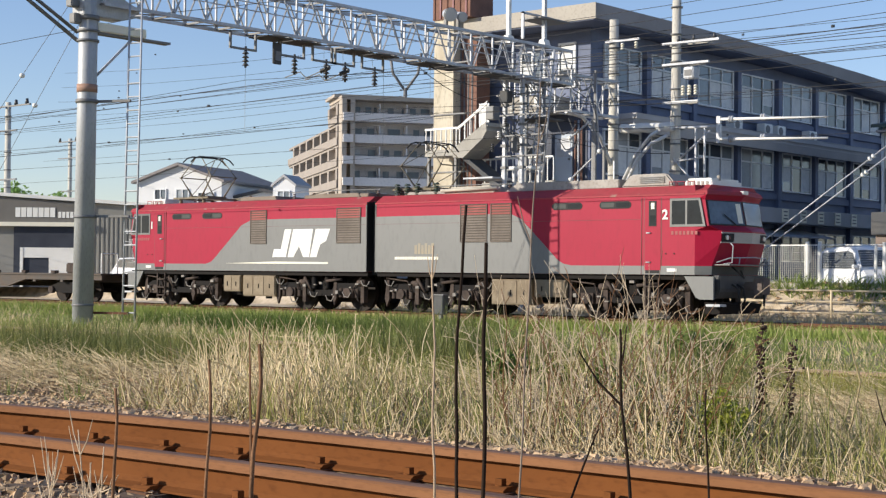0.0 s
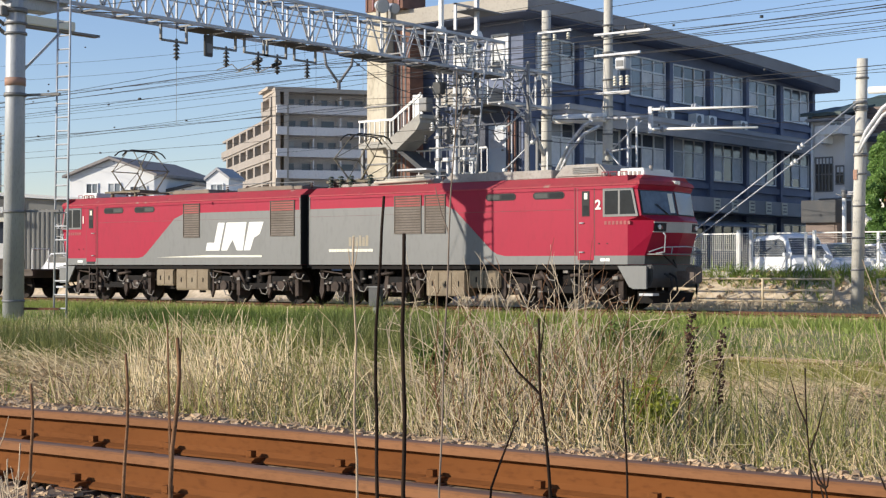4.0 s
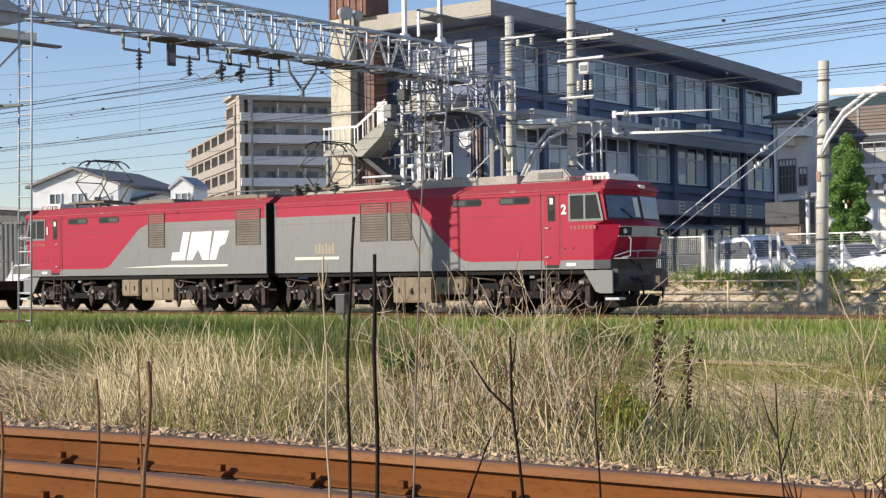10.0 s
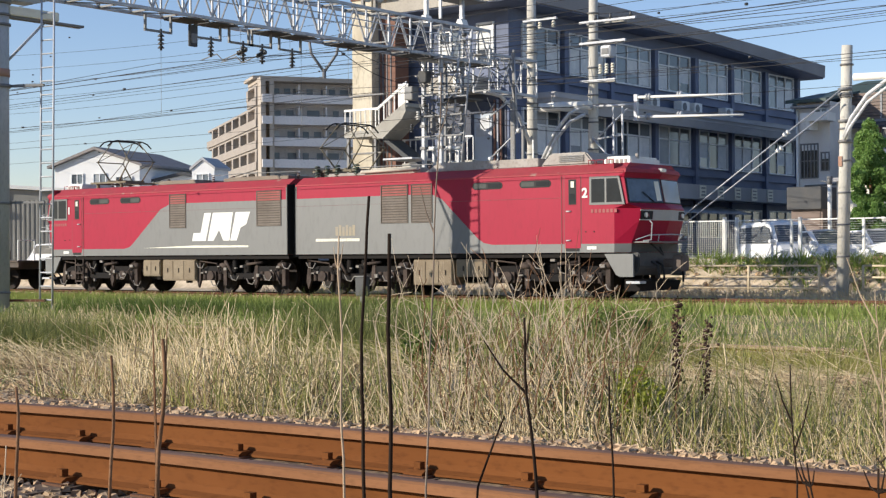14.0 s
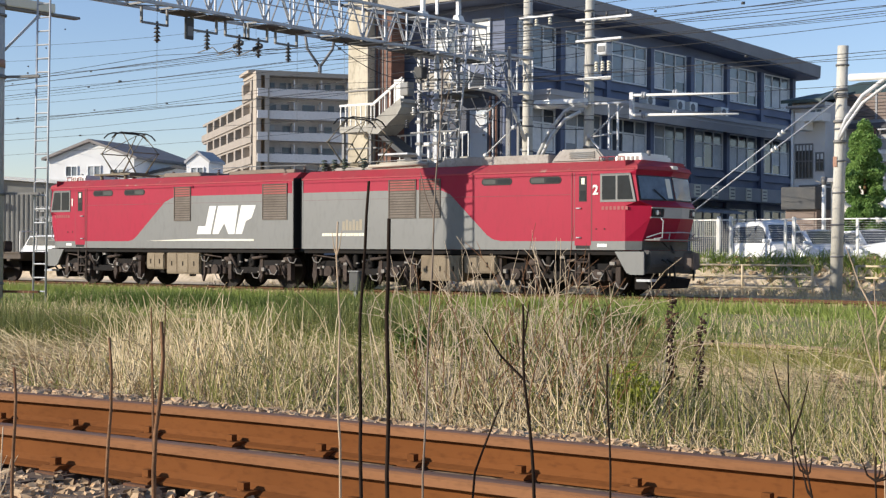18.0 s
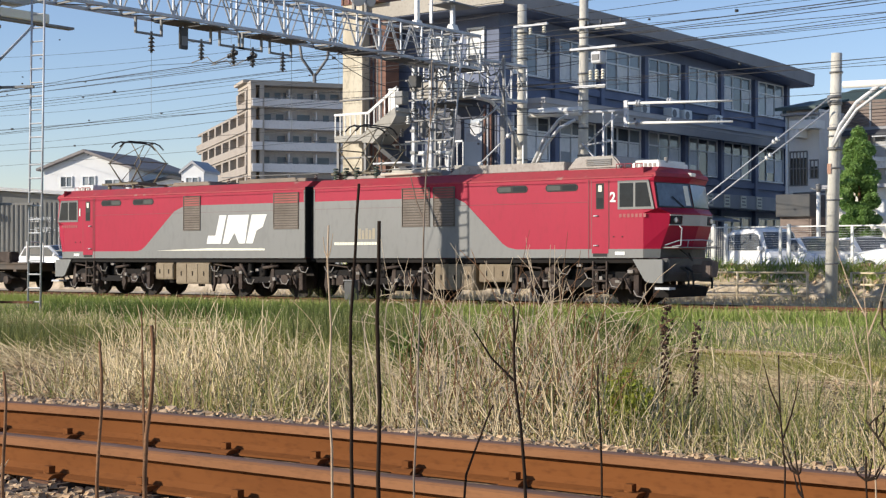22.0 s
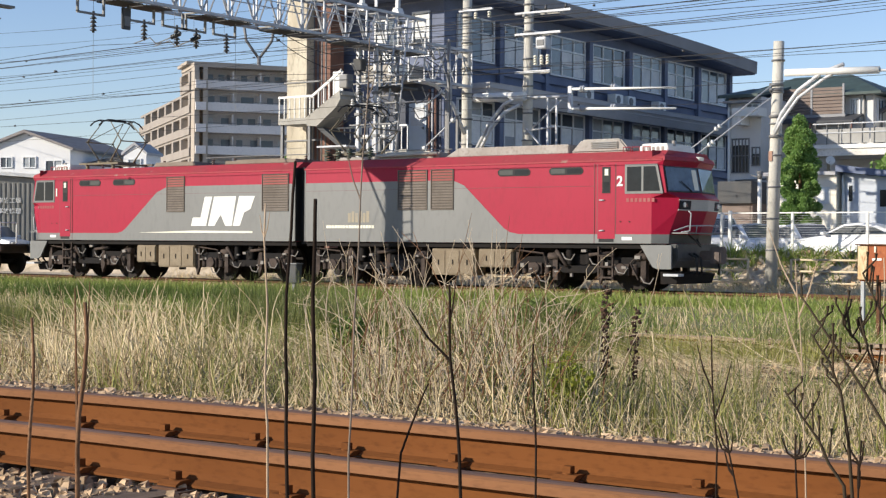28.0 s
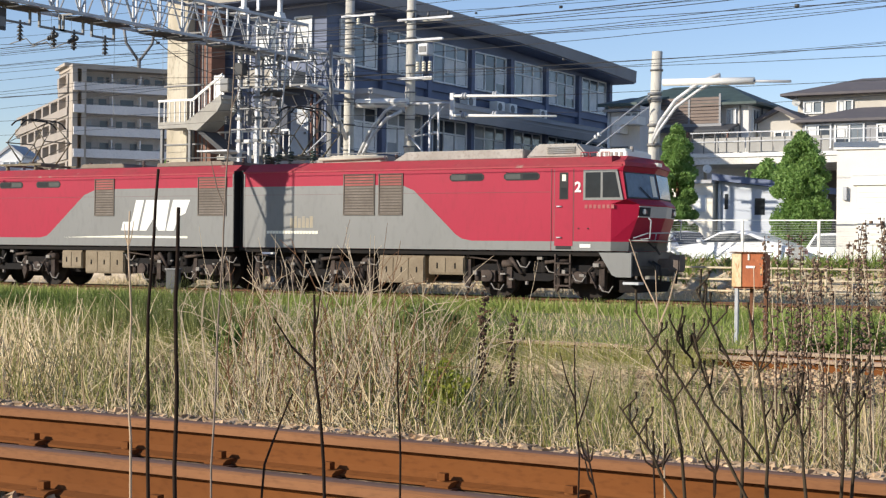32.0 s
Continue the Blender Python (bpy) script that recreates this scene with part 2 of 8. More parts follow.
GLASS = surface("dark_cab_glass", (0.022, 0.026, 0.030), (0.012, 0.013, 0.015), rough=0.08, bump=0.02, coarse=3, fine=8, mix=0.5, spec=0.2)
RUST_RAIL = surface("rusty_rail", (0.185, 0.067, 0.019), (0.120, 0.043, 0.0135), spec=0.12, rough=0.9, coarse=2.2, fine=45, mix=0.6, bump=0.25, dist=0.003, stretch=(0.4, 1, 1))
RUST_HEAD = surface("worn_rusty_rail_head", (0.265, 0.120, 0.052), (0.185, 0.080, 0.034), spec=0.2, rough=0.8, coarse=2.6, fine=60, mix=0.6, bump=0.15, dist=0.002, stretch=(0.3, 1, 1))
RAIL_TOP = surface("worn_rail_top", (0.165, 0.098, 0.072), (0.115, 0.068, 0.052), spec=0.15, rough=0.8, coarse=3, mix=0.6, stretch=(0.3, 1, 1))
RUST_DARK = surface("rusty_fastening", (0.15, 0.062, 0.026), (0.08, 0.036, 0.018), rough=0.9, coarse=9, fine=60, mix=0.7, bump=0.3)
STONE = surface("ballast_stone", (0.54, 0.385, 0.24), (0.33, 0.22, 0.125), spec=0.2, rough=0.95, coarse=6, fine=50, mix=0.7, bump=0.4, island=0.4)
TIMBER = surface("old_sleeper", (0.17, 0.115, 0.075), (0.09, 0.06, 0.04), rough=0.95, coarse=3, mix=0.8, stretch=(4, 0.6, 4), bump=0.4)
POLE_CONCRETE = surface("pale_pole_concrete", (0.58, 0.55, 0.475), (0.43, 0.405, 0.345), rough=0.9, coarse=1.3, fine=22, mix=0.7, bump=0.2, stretch=(1, 1, 0.4))
CONCRETE = surface("weathered_concrete", (0.42, 0.40, 0.35), (0.32, 0.30, 0.26), rough=0.9, coarse=1.3, fine=22, mix=0.7, bump=0.2)
POLE_GREY = surface("grey_pole_paint", (0.44, 0.45, 0.45), (0.28, 0.29, 0.295), rough=0.55, metal=0.1, coarse=1.4, mix=0.6, stretch=(1, 1, 0.3))

# ---- ground ----
LEVELS = [(-80, -0.35), (1.2, -0.35), (2.6, 0.08), (4.9, 0.09), (5.35, 0.148), (5.9, 0.148), (6.8, 0.10), (7.8, -0.14), (15.0, -0.20), (15.4, -0.12), (18.0, -0.12), (18.6, -0.22), (31.6, -0.24), (32.6, -0.17), (36.0, -0.17), (38.5, -0.2), (43.9, -0.2), (44.6, 0.35), (45.5, 0.9), (46.3, 0.9), (47.2, 0.42), (54, 0.45), (56, 1.0), (60, 1.0), (200, 1.6), (1600, 4.0)]


def ground_z(x, y):
    z = LEVELS[-1][1]
    for (y0, z0), (y1, z1) in zip(LEVELS, LEVELS[1:]):
        if y < y1:
            z = z0 + (z1 - z0) * max(0.0, (y - y0) / (y1 - y0))
            break
    if 7.5 < y < 31 or 44.0 < y < 45.3:
        z += 0.05 * noise.noise(Vector((x * 0.5, y * 0.5, 0))) + 0.02 * noise.noise(Vector((x * 2, y * 2, 3)))
    return z


def ground_material():
    m = bpy.data.materials.new("lineside_ground")
    m.use_nodes = True
    nt = m.node_tree
    ns, ln = nt.nodes, nt.links
    bsdf = ns["Principled BSDF"]
    geo = ns.new("ShaderNodeNewGeometry")
    sep = ns.new("ShaderNodeSeparateXYZ")
    ln.new(geo.outputs["Position"], sep.inputs[0])

    def nz(scale, detail=5.0):
        n = ns.new("ShaderNodeTexNoise")
        n.inputs["Scale"].default_value, n.inputs["Detail"].default_value = scale, detail
        ln.new(geo.outputs["Position"], n.inputs["Vector"])
        return n.outputs["Fac"]

    def mr(src, lo, hi, to0=0.0, to1=1.0):
        r = ns.new("ShaderNodeMapRange")
        for k, v in (("From Min", lo), ("From Max", hi), ("To Min", to0), ("To Max", to1)):
            r.inputs[k].default_value = v
        ln.new(src, r.inputs["Value"])
        return r.outputs["Result"]

    def mixc(fac, a, b):
        x = ns.new("ShaderNodeMix")
        x.data_type = "RGBA"
        ln.new(fac, x.inputs["Factor"])
        for sock, val in ((x.inputs["A"], a), (x.inputs["B"], b)):
            if isinstance(val, tuple):
                sock.default_value = (*val, 1)
            else:
                ln.new(val, sock)
        return x.outputs["Result"]

    n_big, n_mid, n_fine = nz(0.35), nz(2.2), nz(18.0)
    wob = ns.new("ShaderNodeMath")
    wob.operation = "MULTIPLY_ADD"
    wob.inputs[1].default_value, wob.inputs[2].default_value = 3.0, -1.5
    ln.new(n_mid, wob.inputs[0])
    yy = ns.new("ShaderNodeMath")
    yy.operation = "ADD"
    ln.new(sep.outputs["Y"], yy.inputs[0])
    ln.new(wob.outputs[0], yy.inputs[1])
    y = yy.outputs[0]
    ballast = mixc(mr(n_fine, 0.35, 0.65), (0.13, 0.085, 0.052), (0.33, 0.235, 0.145))
    straw = mixc(mr(n_mid, 0.3, 0.7), (0.26, 0.185, 0.10), (0.105, 0.078, 0.042))
    green = mixc(mr(n_mid, 0.3, 0.72), (0.13, 0.16, 0.045), (0.30, 0.23, 0.115))
    paving = mixc(mr(n_big, 0.3, 0.7), (0.34, 0.33, 0.31), (0.24, 0.235, 0.22))
    soil = mixc(mr(n_mid, 0.42, 0.68), (0.60, 0.49, 0.35), (0.32, 0.25, 0.155))
    c = mixc(mr(y, 7.0, 7.8), ballast, straw)
    c = mixc(mr(y, 15.5, 18.0), c, green)
    c = mixc(mr(sep.outputs["Y"], 32.0, 32.5), c, ballast)
    c = mixc(mr(sep.outputs["Y"], 36.6, 37.5), c, soil)
    c = mixc(mr(sep.outputs["Y"], 46.0, 46.2), c, paving)
    ln.new(c, bsdf.inputs["Base Color"])
    bsdf.inputs["Roughness"].default_value = 0.95
    b = ns.new("ShaderNodeBump")
    b.inputs["Strength"].default_value, b.inputs["Distance"].default_value = 0.5, 0.04
    ln.new(n_fine, b.inputs["Height"])
    ln.new(b.outputs["Normal"], bsdf.inputs["Normal"])
    return m


def build_ground():
    ys = [-80, -30, -8] + [-2 + 0.5 * i for i in range(84)] + [40, 41, 42, 43.2, 43.9, 44.2, 44.6, 45, 45.5, 46.3, 47.2, 50, 54, 56, 60, 80, 110, 150, 200, 300, 500, 900, 1600]
    xs = [-1500, -700, -350, -200, -130, -100, -80, -70] + [-60 + 1.0 * i for i in range(71)] + [14, 20, 30, 50, 80, 130, 250, 500, 1200]
    g = Shape()
    for y in ys:
        for x in xs:
            g.v.append((x, y, ground_z(x, y)))
    k = len(xs)
    for j in range(len(ys) - 1):
        for i in range(k - 1):
            a = j * k + i
            g.face((a, a + 1, a + k + 1, a + k), True)
    ob = part("ground", g, ground_material())
    tagged(ob, "railway land with ballast, dry grass and green verge", "ground", kind="structure")


build_ground()

# ---- tracks ----
RAIL_POLY = [(-0.0725, 0), (0.0725, 0), (0.0725, 0.011), (0.028, 0.026), (0.0095, 0.05), (0.0075, 0.122), (0.012, 0.134), (-0.012, 0.134), (-0.0075, 0.122), (-0.0095, 0.05), (-0.028, 0.026), (-0.0725, 0.011)]
HEAD_POLY = [(-0.012, 0.131), (0.012, 0.131), (0.050, 0.132), (0.050, 0.163), (0.036, 0.1705), (-0.036, 0.1705), (-0.050, 0.163), (-0.050, 0.132)]
NEAR_Z, NEAR_Y0, NEAR_Y1 = 0.33, 4.46, 5.56
PITCH, FIRST = 0.588, -5.55


def near_line(x):
    """The near track eases towards the watcher on its far left."""
    d = max(0.0, -4.8 - x)
    return -0.020 * min(d, 3.5) ** 2 - 0.14 * max(0.0, d - 3.5)


def rail_pair(label, y0, y1, top, x0, x1, body, face, head, line=lambda x: 0.0, bends=()):
    t = thing("track", label, "railway track", pose(0, 0, 0), kind="structure")
    for y in (y0, y1):
        base = top - 0.174
        s = Shape()
        xs = [x0] + [b for b in bends if x0 < b < x1] + [x1]
        s.loft([[(x, y + line(x) + p, base + q) for p, q in RAIL_POLY] for x in xs])
        r = part("rail", s, body, t)
        hd = Shape()
        hd.loft([[(x, y + line(x) + p, base + q) for p, q in HEAD_POLY] for x in xs])
        part("rail_head", hd, face, r, "orange-brown worn rail head")
        h = Shape()
        h.loft([[(x, y + line(x) + p, base + q) for p, q in ((-0.028, 0.1700), (0.034, 0.1700), (0.024, 0.1745), (-0.016, 0.1740))] for x in xs])
        part("running_surface", h, head, r, "dull worn rail head")
    return t


MID_HEAD = surface("pale_weathered_rail_head", (0.44, 0.31, 0.21), (0.30, 0.19, 0.115), rough=0.7, coarse=1.2, fine=30, mix=0.6, stretch=(0.3, 1, 1))
near_track = rail_pair("disused track with rusty rails on wooden sleepers", NEAR_Y0, NEAR_Y1, NEAR_Z, -60, 60, RUST_RAIL, RUST_HEAD, RAIL_TOP, near_line, [-9 + 0.3 * i for i in range(16)])
rail_pair("overgrown rusty track in the grass", 16.15, 17.25, 0.02, -120, 80, RUST_RAIL, MID_HEAD, MID_HEAD)
rail_pair("railway track under the locomotive", 33.73, 34.83, 0.0, -300, 200, RUST_DARK, RUST_DARK, RAIL_TOP)


def near_fastenings():
    base = NEAR_Z - 0.174
    sl = Shape().box(-0.1, 0.1, -1.05, 1.05, -0.14, 0)
    sleeper = shared("sleeper", sl, TIMBER)
    plate = shared("tie_plate", Shape().box(-0.07, 0.07, -0.15, 0.15, -0.004, 0.006), RUST_DARK)
    clip_poly = [(-0.012, 0.018), (0.02, 0.024), (0.07, 0.022), (0.095, 0.008), (0.095, 0.0), (0.0, 0.0), (-0.012, 0.010)]
    c = Shape().prism(clip_poly, "x", -0.055, 0.055)
    clip = shared("rail_clip", c, RUST_RAIL)
    b = Shape().cyl((0, 0.045, 0.02), (0, 0.045, 0.028), 0.026, n=8).box(-0.019, 0.019, 0.027, 0.063, 0.028, 0.056)
    bolt = shared("bolt", b, RUST_RAIL)
    for k in range(-18, 22):
        x = FIRST + PITCH * k
        piece("sleeper", sleeper, near_track, pose(x, (NEAR_Y0 + NEAR_Y1) / 2 + near_line(x), base - 0.006, rz=random.uniform(-0.6, 0.6)))
        if not -13 < x < 4:
            continue
        for y in (NEAR_Y0 + near_line(x), NEAR_Y1 + near_line(x)):
            piece("tie_plate", plate, near_track, pose(x, y, base - 0.002))
            for turn in (0, 180):
                s = 1 if turn == 0 else -1
                at = pose(x + random.uniform(-0.012, 0.012), y + s * 0.035, base + 0.006, rz=turn + random.uniform(-3, 3))
                piece("rail_clip", clip, near_track, at)
                piece("bolt", bolt, near_track, at)


near_fastenings()


def stones(name, label, count, place, size, seed, mat):
    """Many angular stones in one mesh; place gives x, y, z."""
    rng = random.Random(seed)
    s = Shape()
    for _ in range(count):
        x, y, z = place(rng)
        r = size * rng.uniform(0.55, 1.25)
        a = rng.uniform(0, 6.28)
        lo = [(x + r * rng.uniform(0.7, 1.1) * cos(a + i * 1.57), y + r * rng.uniform(0.6, 1.0) * sin(a + i * 1.57), z + r * rng.uniform(-0.3, 0.1)) for i in range(4)]
        hi = [(x + r * rng.uniform(0.3, 0.75) * cos(a + 0.4 + i * 1.57), y + r * rng.uniform(0.3, 0.75) * sin(a + 0.4 + i * 1.57), z + r * rng.uniform(0.35, 0.8)) for i in range(4)]
        n = len(s.v)
        s.v += lo + hi
        s.face((n + 4, n + 5, n + 6, n + 7))
        for i in range(4):
            j = (i + 1) % 4
            s.face((n + i, n + j, n + 4 + j, n + 4 + i))
    me = bpy.data.meshes.new(name)
    me.from_pydata(s.v, [], s.f)
    me.materials.append(mat)
    ob = new(name, me)
    return tagged(ob, label, "gravel", kind="stuff")


def near_ballast(rng):
    while True:
        x = rng.uniform(-12, 3)
        y = rng.choice((rng.uniform(2.2, 4.25), rng.uniform(2.2, 4.25), rng.uniform(4.5, 5.1), rng.uniform(5.6, 7.1), rng.uniform(6.2, 7.3)))
        if y > 5.5 or y < 2.2 - x * 0.55:
            break
    return x, y, ground_z(x, y) + 0.015 + (0.02 if 5.7 < y < 6.8 else 0) + rng.uniform(0, 0.03)


stones("ballast", "grey-brown crushed stone ballast along the near track", 21000, near_ballast, 0.042, 5, STONE)
def corner_stones(rng):
    while True:
        x, y = rng.gauss(-14.5, 2.4), rng.uniform(7.6, 12.0)
        if x < -0.7 * y - 4.2:
            return x, y, ground_z(x, y) + rng.uniform(0, 0.025)


def shoulder(rng):
    x, y = rng.uniform(-9.5, 0.5), rng.uniform(2.9, 4.37) if rng.random() < 0.6 else rng.uniform(4.56, 5.46)
    y += near_line(x)
    lift = 0.02 if y > 4.5 + near_line(x) else 0.05 if y > 3.3 + near_line(x) else 0.02
    return x, y, 0.075 + lift - (0.045 if lift < 0.03 and y > 4 + near_line(x) else 0.0) + rng.uniform(-0.03, 0.02)


stones("ballast", "tan crushed stone heaped against the rusty rails", 11000, shoulder, 0.037, 25, STONE)
stones("ballast", "brown stones strewn over the trampled corner", 3200, corner_stones, 0.05, 15, STONE)
stones("ballast", "pale stones of the overgrown middle track", 4200, lambda r: (r.uniform(-11, 0), r.choice((r.uniform(14.2, 16.0), r.uniform(16.3, 18.6))), -0.15 + r.uniform(0, 0.05)), 0.05, 16, STONE)
stones("rubble", "broken concrete and stone rubble on the bank", 260, lambda r: (lambda y: (r.uniform(-31, -7), y, ground_z(0, y) + r.uniform(0, 0.06)))(r.uniform(44.0, 45.6)), 0.13, 17, STONE)
stones("ballast", "pale crushed stone ballast under the locomotive", 9000, lambda r: (r.uniform(-62, -8), r.uniform(32.5, 36.2), -0.15 + r.uniform(0, 0.07)), 0.06, 6, STONE)

# ---- locomotive: two permanently coupled units; local x along the track, near side at y = -1.4 ----
LOCO_X0, LOCO_Y = -31.1, 34.26
HALF = 1.4


def build_loco():
    loco = thing("locomotive", "red and grey two-unit electric freight locomotive on the track", "locomotive", pose(LOCO_X0, LOCO_Y, 0))

    def unit(sg):
        """sg = 1: leading unit; -1: trailing unit, its cab at the other end."""
        m = "leading" if sg > 0 else "trailing"
        # body shell: lofted rings from the inner end to the cab
        prof = [(-HALF, 1.185), (-HALF, 3.20), (-HALF + 0.03, 3.235), (-1.06, 3.46), (1.06, 3.46), (HALF - 0.03, 3.235), (HALF, 3.20), (HALF, 1.185)]
        s = Shape()
        s.loft([[(sg * 0.17, y, z) for y, z in prof[0:2]] + [(sg * 0.17, y, z) for y, z in ((HALF, 3.20), (HALF, 1.185))],
                [(sg * 11.148, y, z) for y, z in prof[0:2]] + [(sg * 11.148, y, z) for y, z in ((HALF, 3.20), (HALF, 1.185))]])
        body = part("body", s, RED, loco, m + " unit body in red and grey")
        r = Shape()
        r.loft([[(sg * x, y, z) for y, z in ((-HALF - 0.02, 3.2), (-HALF - 0.015, 3.235), (-1.06, 3.46), (1.06, 3.46), (HALF + 0.015, 3.235), (HALF + 0.02, 3.2))] for x in (0.17, 11.42)])
        part("roof", r, RED_FADED, loco, "faded red roof with a drip rail")
        # cab: levels of z, half width at the corner, corner x, x of the middle fold
        lev = [(1.185, 1.18, 11.50, 11.70), (1.45, 1.18, 11.52, 11.76), (2.00, 1.13, 11.72, 11.95), (2.30, 1.12, 11.75, 11.98), (2.42, 1.37, 11.53, 11.80), (3.08, 1.37, 11.42, 11.66), (3.20, 1.40, 11.47, 11.74)]

        def ring(L):
            z, hw, xc, xf = L
            return [(sg * 11.15, -1.4, z), (sg * xc, -hw, z), (sg * xf, 0, z), (sg * xc, hw, z), (sg * 11.15, 1.4, z)]

        cb = Shape().loft([ring(L) for L in lev])
        cab = part("cab", cb, RED, loco, "cab with a raked folded nose")
        br = Shape().loft([ring((3.204, 1.41, 11.50, 11.79)), ring((3.30, 1.36, 11.47, 11.76)), ring((3.45, 1.05, 11.24, 11.50))])
        part("brow", br, RED_FADED, cab, "roof brow over the windscreen")

        def on_face(i, u, z):
            """A point on the nose: i 0 near half, 1 far half, -1 and 2 the cheeks; u across it, at height z."""
            for a, b in zip(lev, lev[1:]):
                if a[0] <= z <= b[0] + 1e-6:
                    k = (z - a[0]) / (b[0] - a[0])
                    ra, rb = ring(a), ring(b)
                    p, q = [Vector(ra[1 + i + d]).lerp(Vector(rb[1 + i + d]), k) for d in (0, 1)]
                    return p.lerp(q, u)

        def panel(name, i, u0, u1, z0, z1, mat, lift=0.012, thick=0.02, label="", par=None):
            c = [on_face(i, u0, z0), on_face(i, u1, z0), on_face(i, u1, z1), on_face(i, u0, z1)]
            nr = (c[1] - c[0]).cross(c[3] - c[0]).normalized()
            if nr.x * sg < 0:
                nr = -nr
            sh = Shape().loft([[p - nr * thick for p in c], [p + nr * lift for p in c]])
            return part(name, sh, mat, par or cab, label)

        # two broad windscreens with a dark seal and a pillar between them
        for i, (u0, u1) in ((0, (0.05, 0.965)), (1, (0.035, 0.95))):
            sealing = panel("seal", i, u0 - 0.03, u1 + 0.025, 2.435, 3.065, BLACK, lift=0.008, label="black windscreen seal")
            panel("windscreen", i, u0, u1, 2.47, 3.04, SCREEN, lift=0.014, label="broad raked windscreen pane", par=sealing)
        panel("sun_visor", 0, 0.80, 0.93, 2.50, 3.0, CREAM, lift=0.017, label="pale blind behind the windscreen")
        for i, u0, u1, w0, w1 in ((0, 0.42, 1.0, 0.03, 0.40), (1, 0.0, 0.58, 0.60, 0.97)):
            panel("lamp_band", i, u0, u1, 2.02, 2.24, LAMP_BAND, label="pale grey plate between the lamps")
            hs = panel("lamp_housing", i, w0, w1, 2.02, 2.24, BLACK, lift=0.016, label="black lamp housing")
            p, q = on_face(i, (w0 + w1) / 2 + (-0.05 if i == 0 else 0.05), 2.13), Vector((sg * 0.05, 0, 0))
            part("headlight", Shape().cyl(p + q * 0.2, p + q, 0.062, n=14), LAMP_GLASS, hs, "round glass headlight")
            part("tail_lamp", Shape().cyl(p + q * 0.2 + Vector((0, 0.13 if i == 0 else -0.13, 0)), p + q * 0.9 + Vector((0, 0.13 if i == 0 else -0.13, 0)), 0.045, n=12), DARK_RED, hs, "dark red tail lamp")
            panel("trim", i, 0.0, 1.0, 2.235, 2.262, LAMP_BAND, lift=0.02)
            panel("trim", i, 0.0, 1.0, 1.995, 2.020, LAMP_BAND, lift=0.02)
        for i in (-1, 0, 1, 2):
            panel("nose_skirt", i, 0.0, 1.0, 1.19, 1.41, LOCO_GREY if i in (-1, 2) else FAIRING, lift=0.006, label="grey band round the foot of the nose")
        tl = Shape().box(sg * 11.60, sg * 11.80, -0.12, 0.12, 3.24, 3.33)
        part("top_lamp", tl, LAMP_GLASS, cab, "roof-edge headlight", bevel=0.01)
        for y in (-0.95, 0.95):
            part("handrail", Shape().path([(sg * 11.72, y, 1.47), (sg * 11.95, y, 1.50), (sg * 11.98, y, 1.92), (sg * 11.90, y * 0.97, 1.98)], 0.016), STEEL, cab, "grab rail on the nose")
        part("handrail", Shape().path([(sg * 11.62, -1.15, 1.50), (sg * 11.88, -0.9, 1.62), (sg * 12.02, 0, 1.64), (sg * 11.88, 0.9, 1.62), (sg * 11.62, 1.15, 1.50)], 0.015), STEEL, cab, "cross rail over the footplate")
        for y in (-0.55, 0.55):
            part("rail_post", Shape().cyl((sg * 11.92, y, 1.46), (sg * 11.95, y, 1.63), 0.014, n=6), STEEL, cab)
        part("jumper_cable", Shape().path([(sg * 11.80, -0.7, 1.40), (sg * 12.0, -0.72, 1.25), (sg * 11.98, -0.4, 1.12), (sg * 11.80, -0.25, 1.30)], 0.022, 6), BLACK, cab, "black jumper cable")
        # step and floor line at the foot of the nose
        st = Shape().box(sg * 11.45, sg * 11.98, -1.12, 1.12, 1.43, 1.46)
        part("footplate", st, STEEL_DARK, cab)
        wp = Shape().path([on_face(0, 0.72, 2.46) + Vector((sg * 0.03, -0.01, 0)), on_face(0, 0.45, 2.72) + Vector((sg * 0.03, -0.03, 0))], 0.012)
        part("wiper", wp, BLACK, cab)

        for side in (-1, 1):
            y0, y1 = (side * (HALF + 0.006), side * (HALF - 0.01))
            fl = side * sg  # which way the livery reads
            # grey panel with its slanted end and rounded turns
            if sg > 0:
                edge = [(5.0, 2.83), (5.35, 2.80), (5.65, 2.68), (6.9, 1.56), (7.08, 1.46), (7.35, 1.41), (11.15, 1.41), (11.15, 1.187), (0.175, 1.187), (0.175, 2.83)]
            else:
                edge = [(5.0, 2.83), (5.35, 2.80), (5.75, 2.66), (7.1, 1.56), (7.26, 1.46), (7.5, 1.41), (11.15, 1.41), (11.15, 1.187), (0.175, 1.187), (0.175, 2.83)]
            g = Shape().prism([(sg * x, z) for x, z in edge], "y", y0, y1)
            part("livery_panel", g, LOCO_GREY, body, "grey side panel")
            # louvres
            spans = ([(3.50, 4.44), (4.60, 5.30)] if sg > 0 else [(0.44, 1.42), (4.58, 5.30)])
            for a, b in spans:
                fr = Shape()
                yo = side * (HALF + 0.022)
                fr.box(sg * a, sg * b, side * (HALF - 0.02), side * (HALF + 0.010), 2.06, 3.11)
                lv = part("louvre", fr, LOUVRE_BACK, body, "dusty slatted air intake")
                sl, su = Shape(), Shape()
                for k in range(14):
                    z = 2.085 + k * 0.0735
                    (sl if z < 2.8 else su).prism([(side * (HALF + 0.008), z + 0.055), (yo, z + 0.01), (yo, z), (side * (HALF + 0.008), z + 0.02)], "x", sg * (a + 0.02), sg * (b - 0.02))
                part("slat", sl, LOUVRE, lv)
                part("slat", su, LOUVRE_RED, lv, "dusty red upper slats")
                rim = Shape()
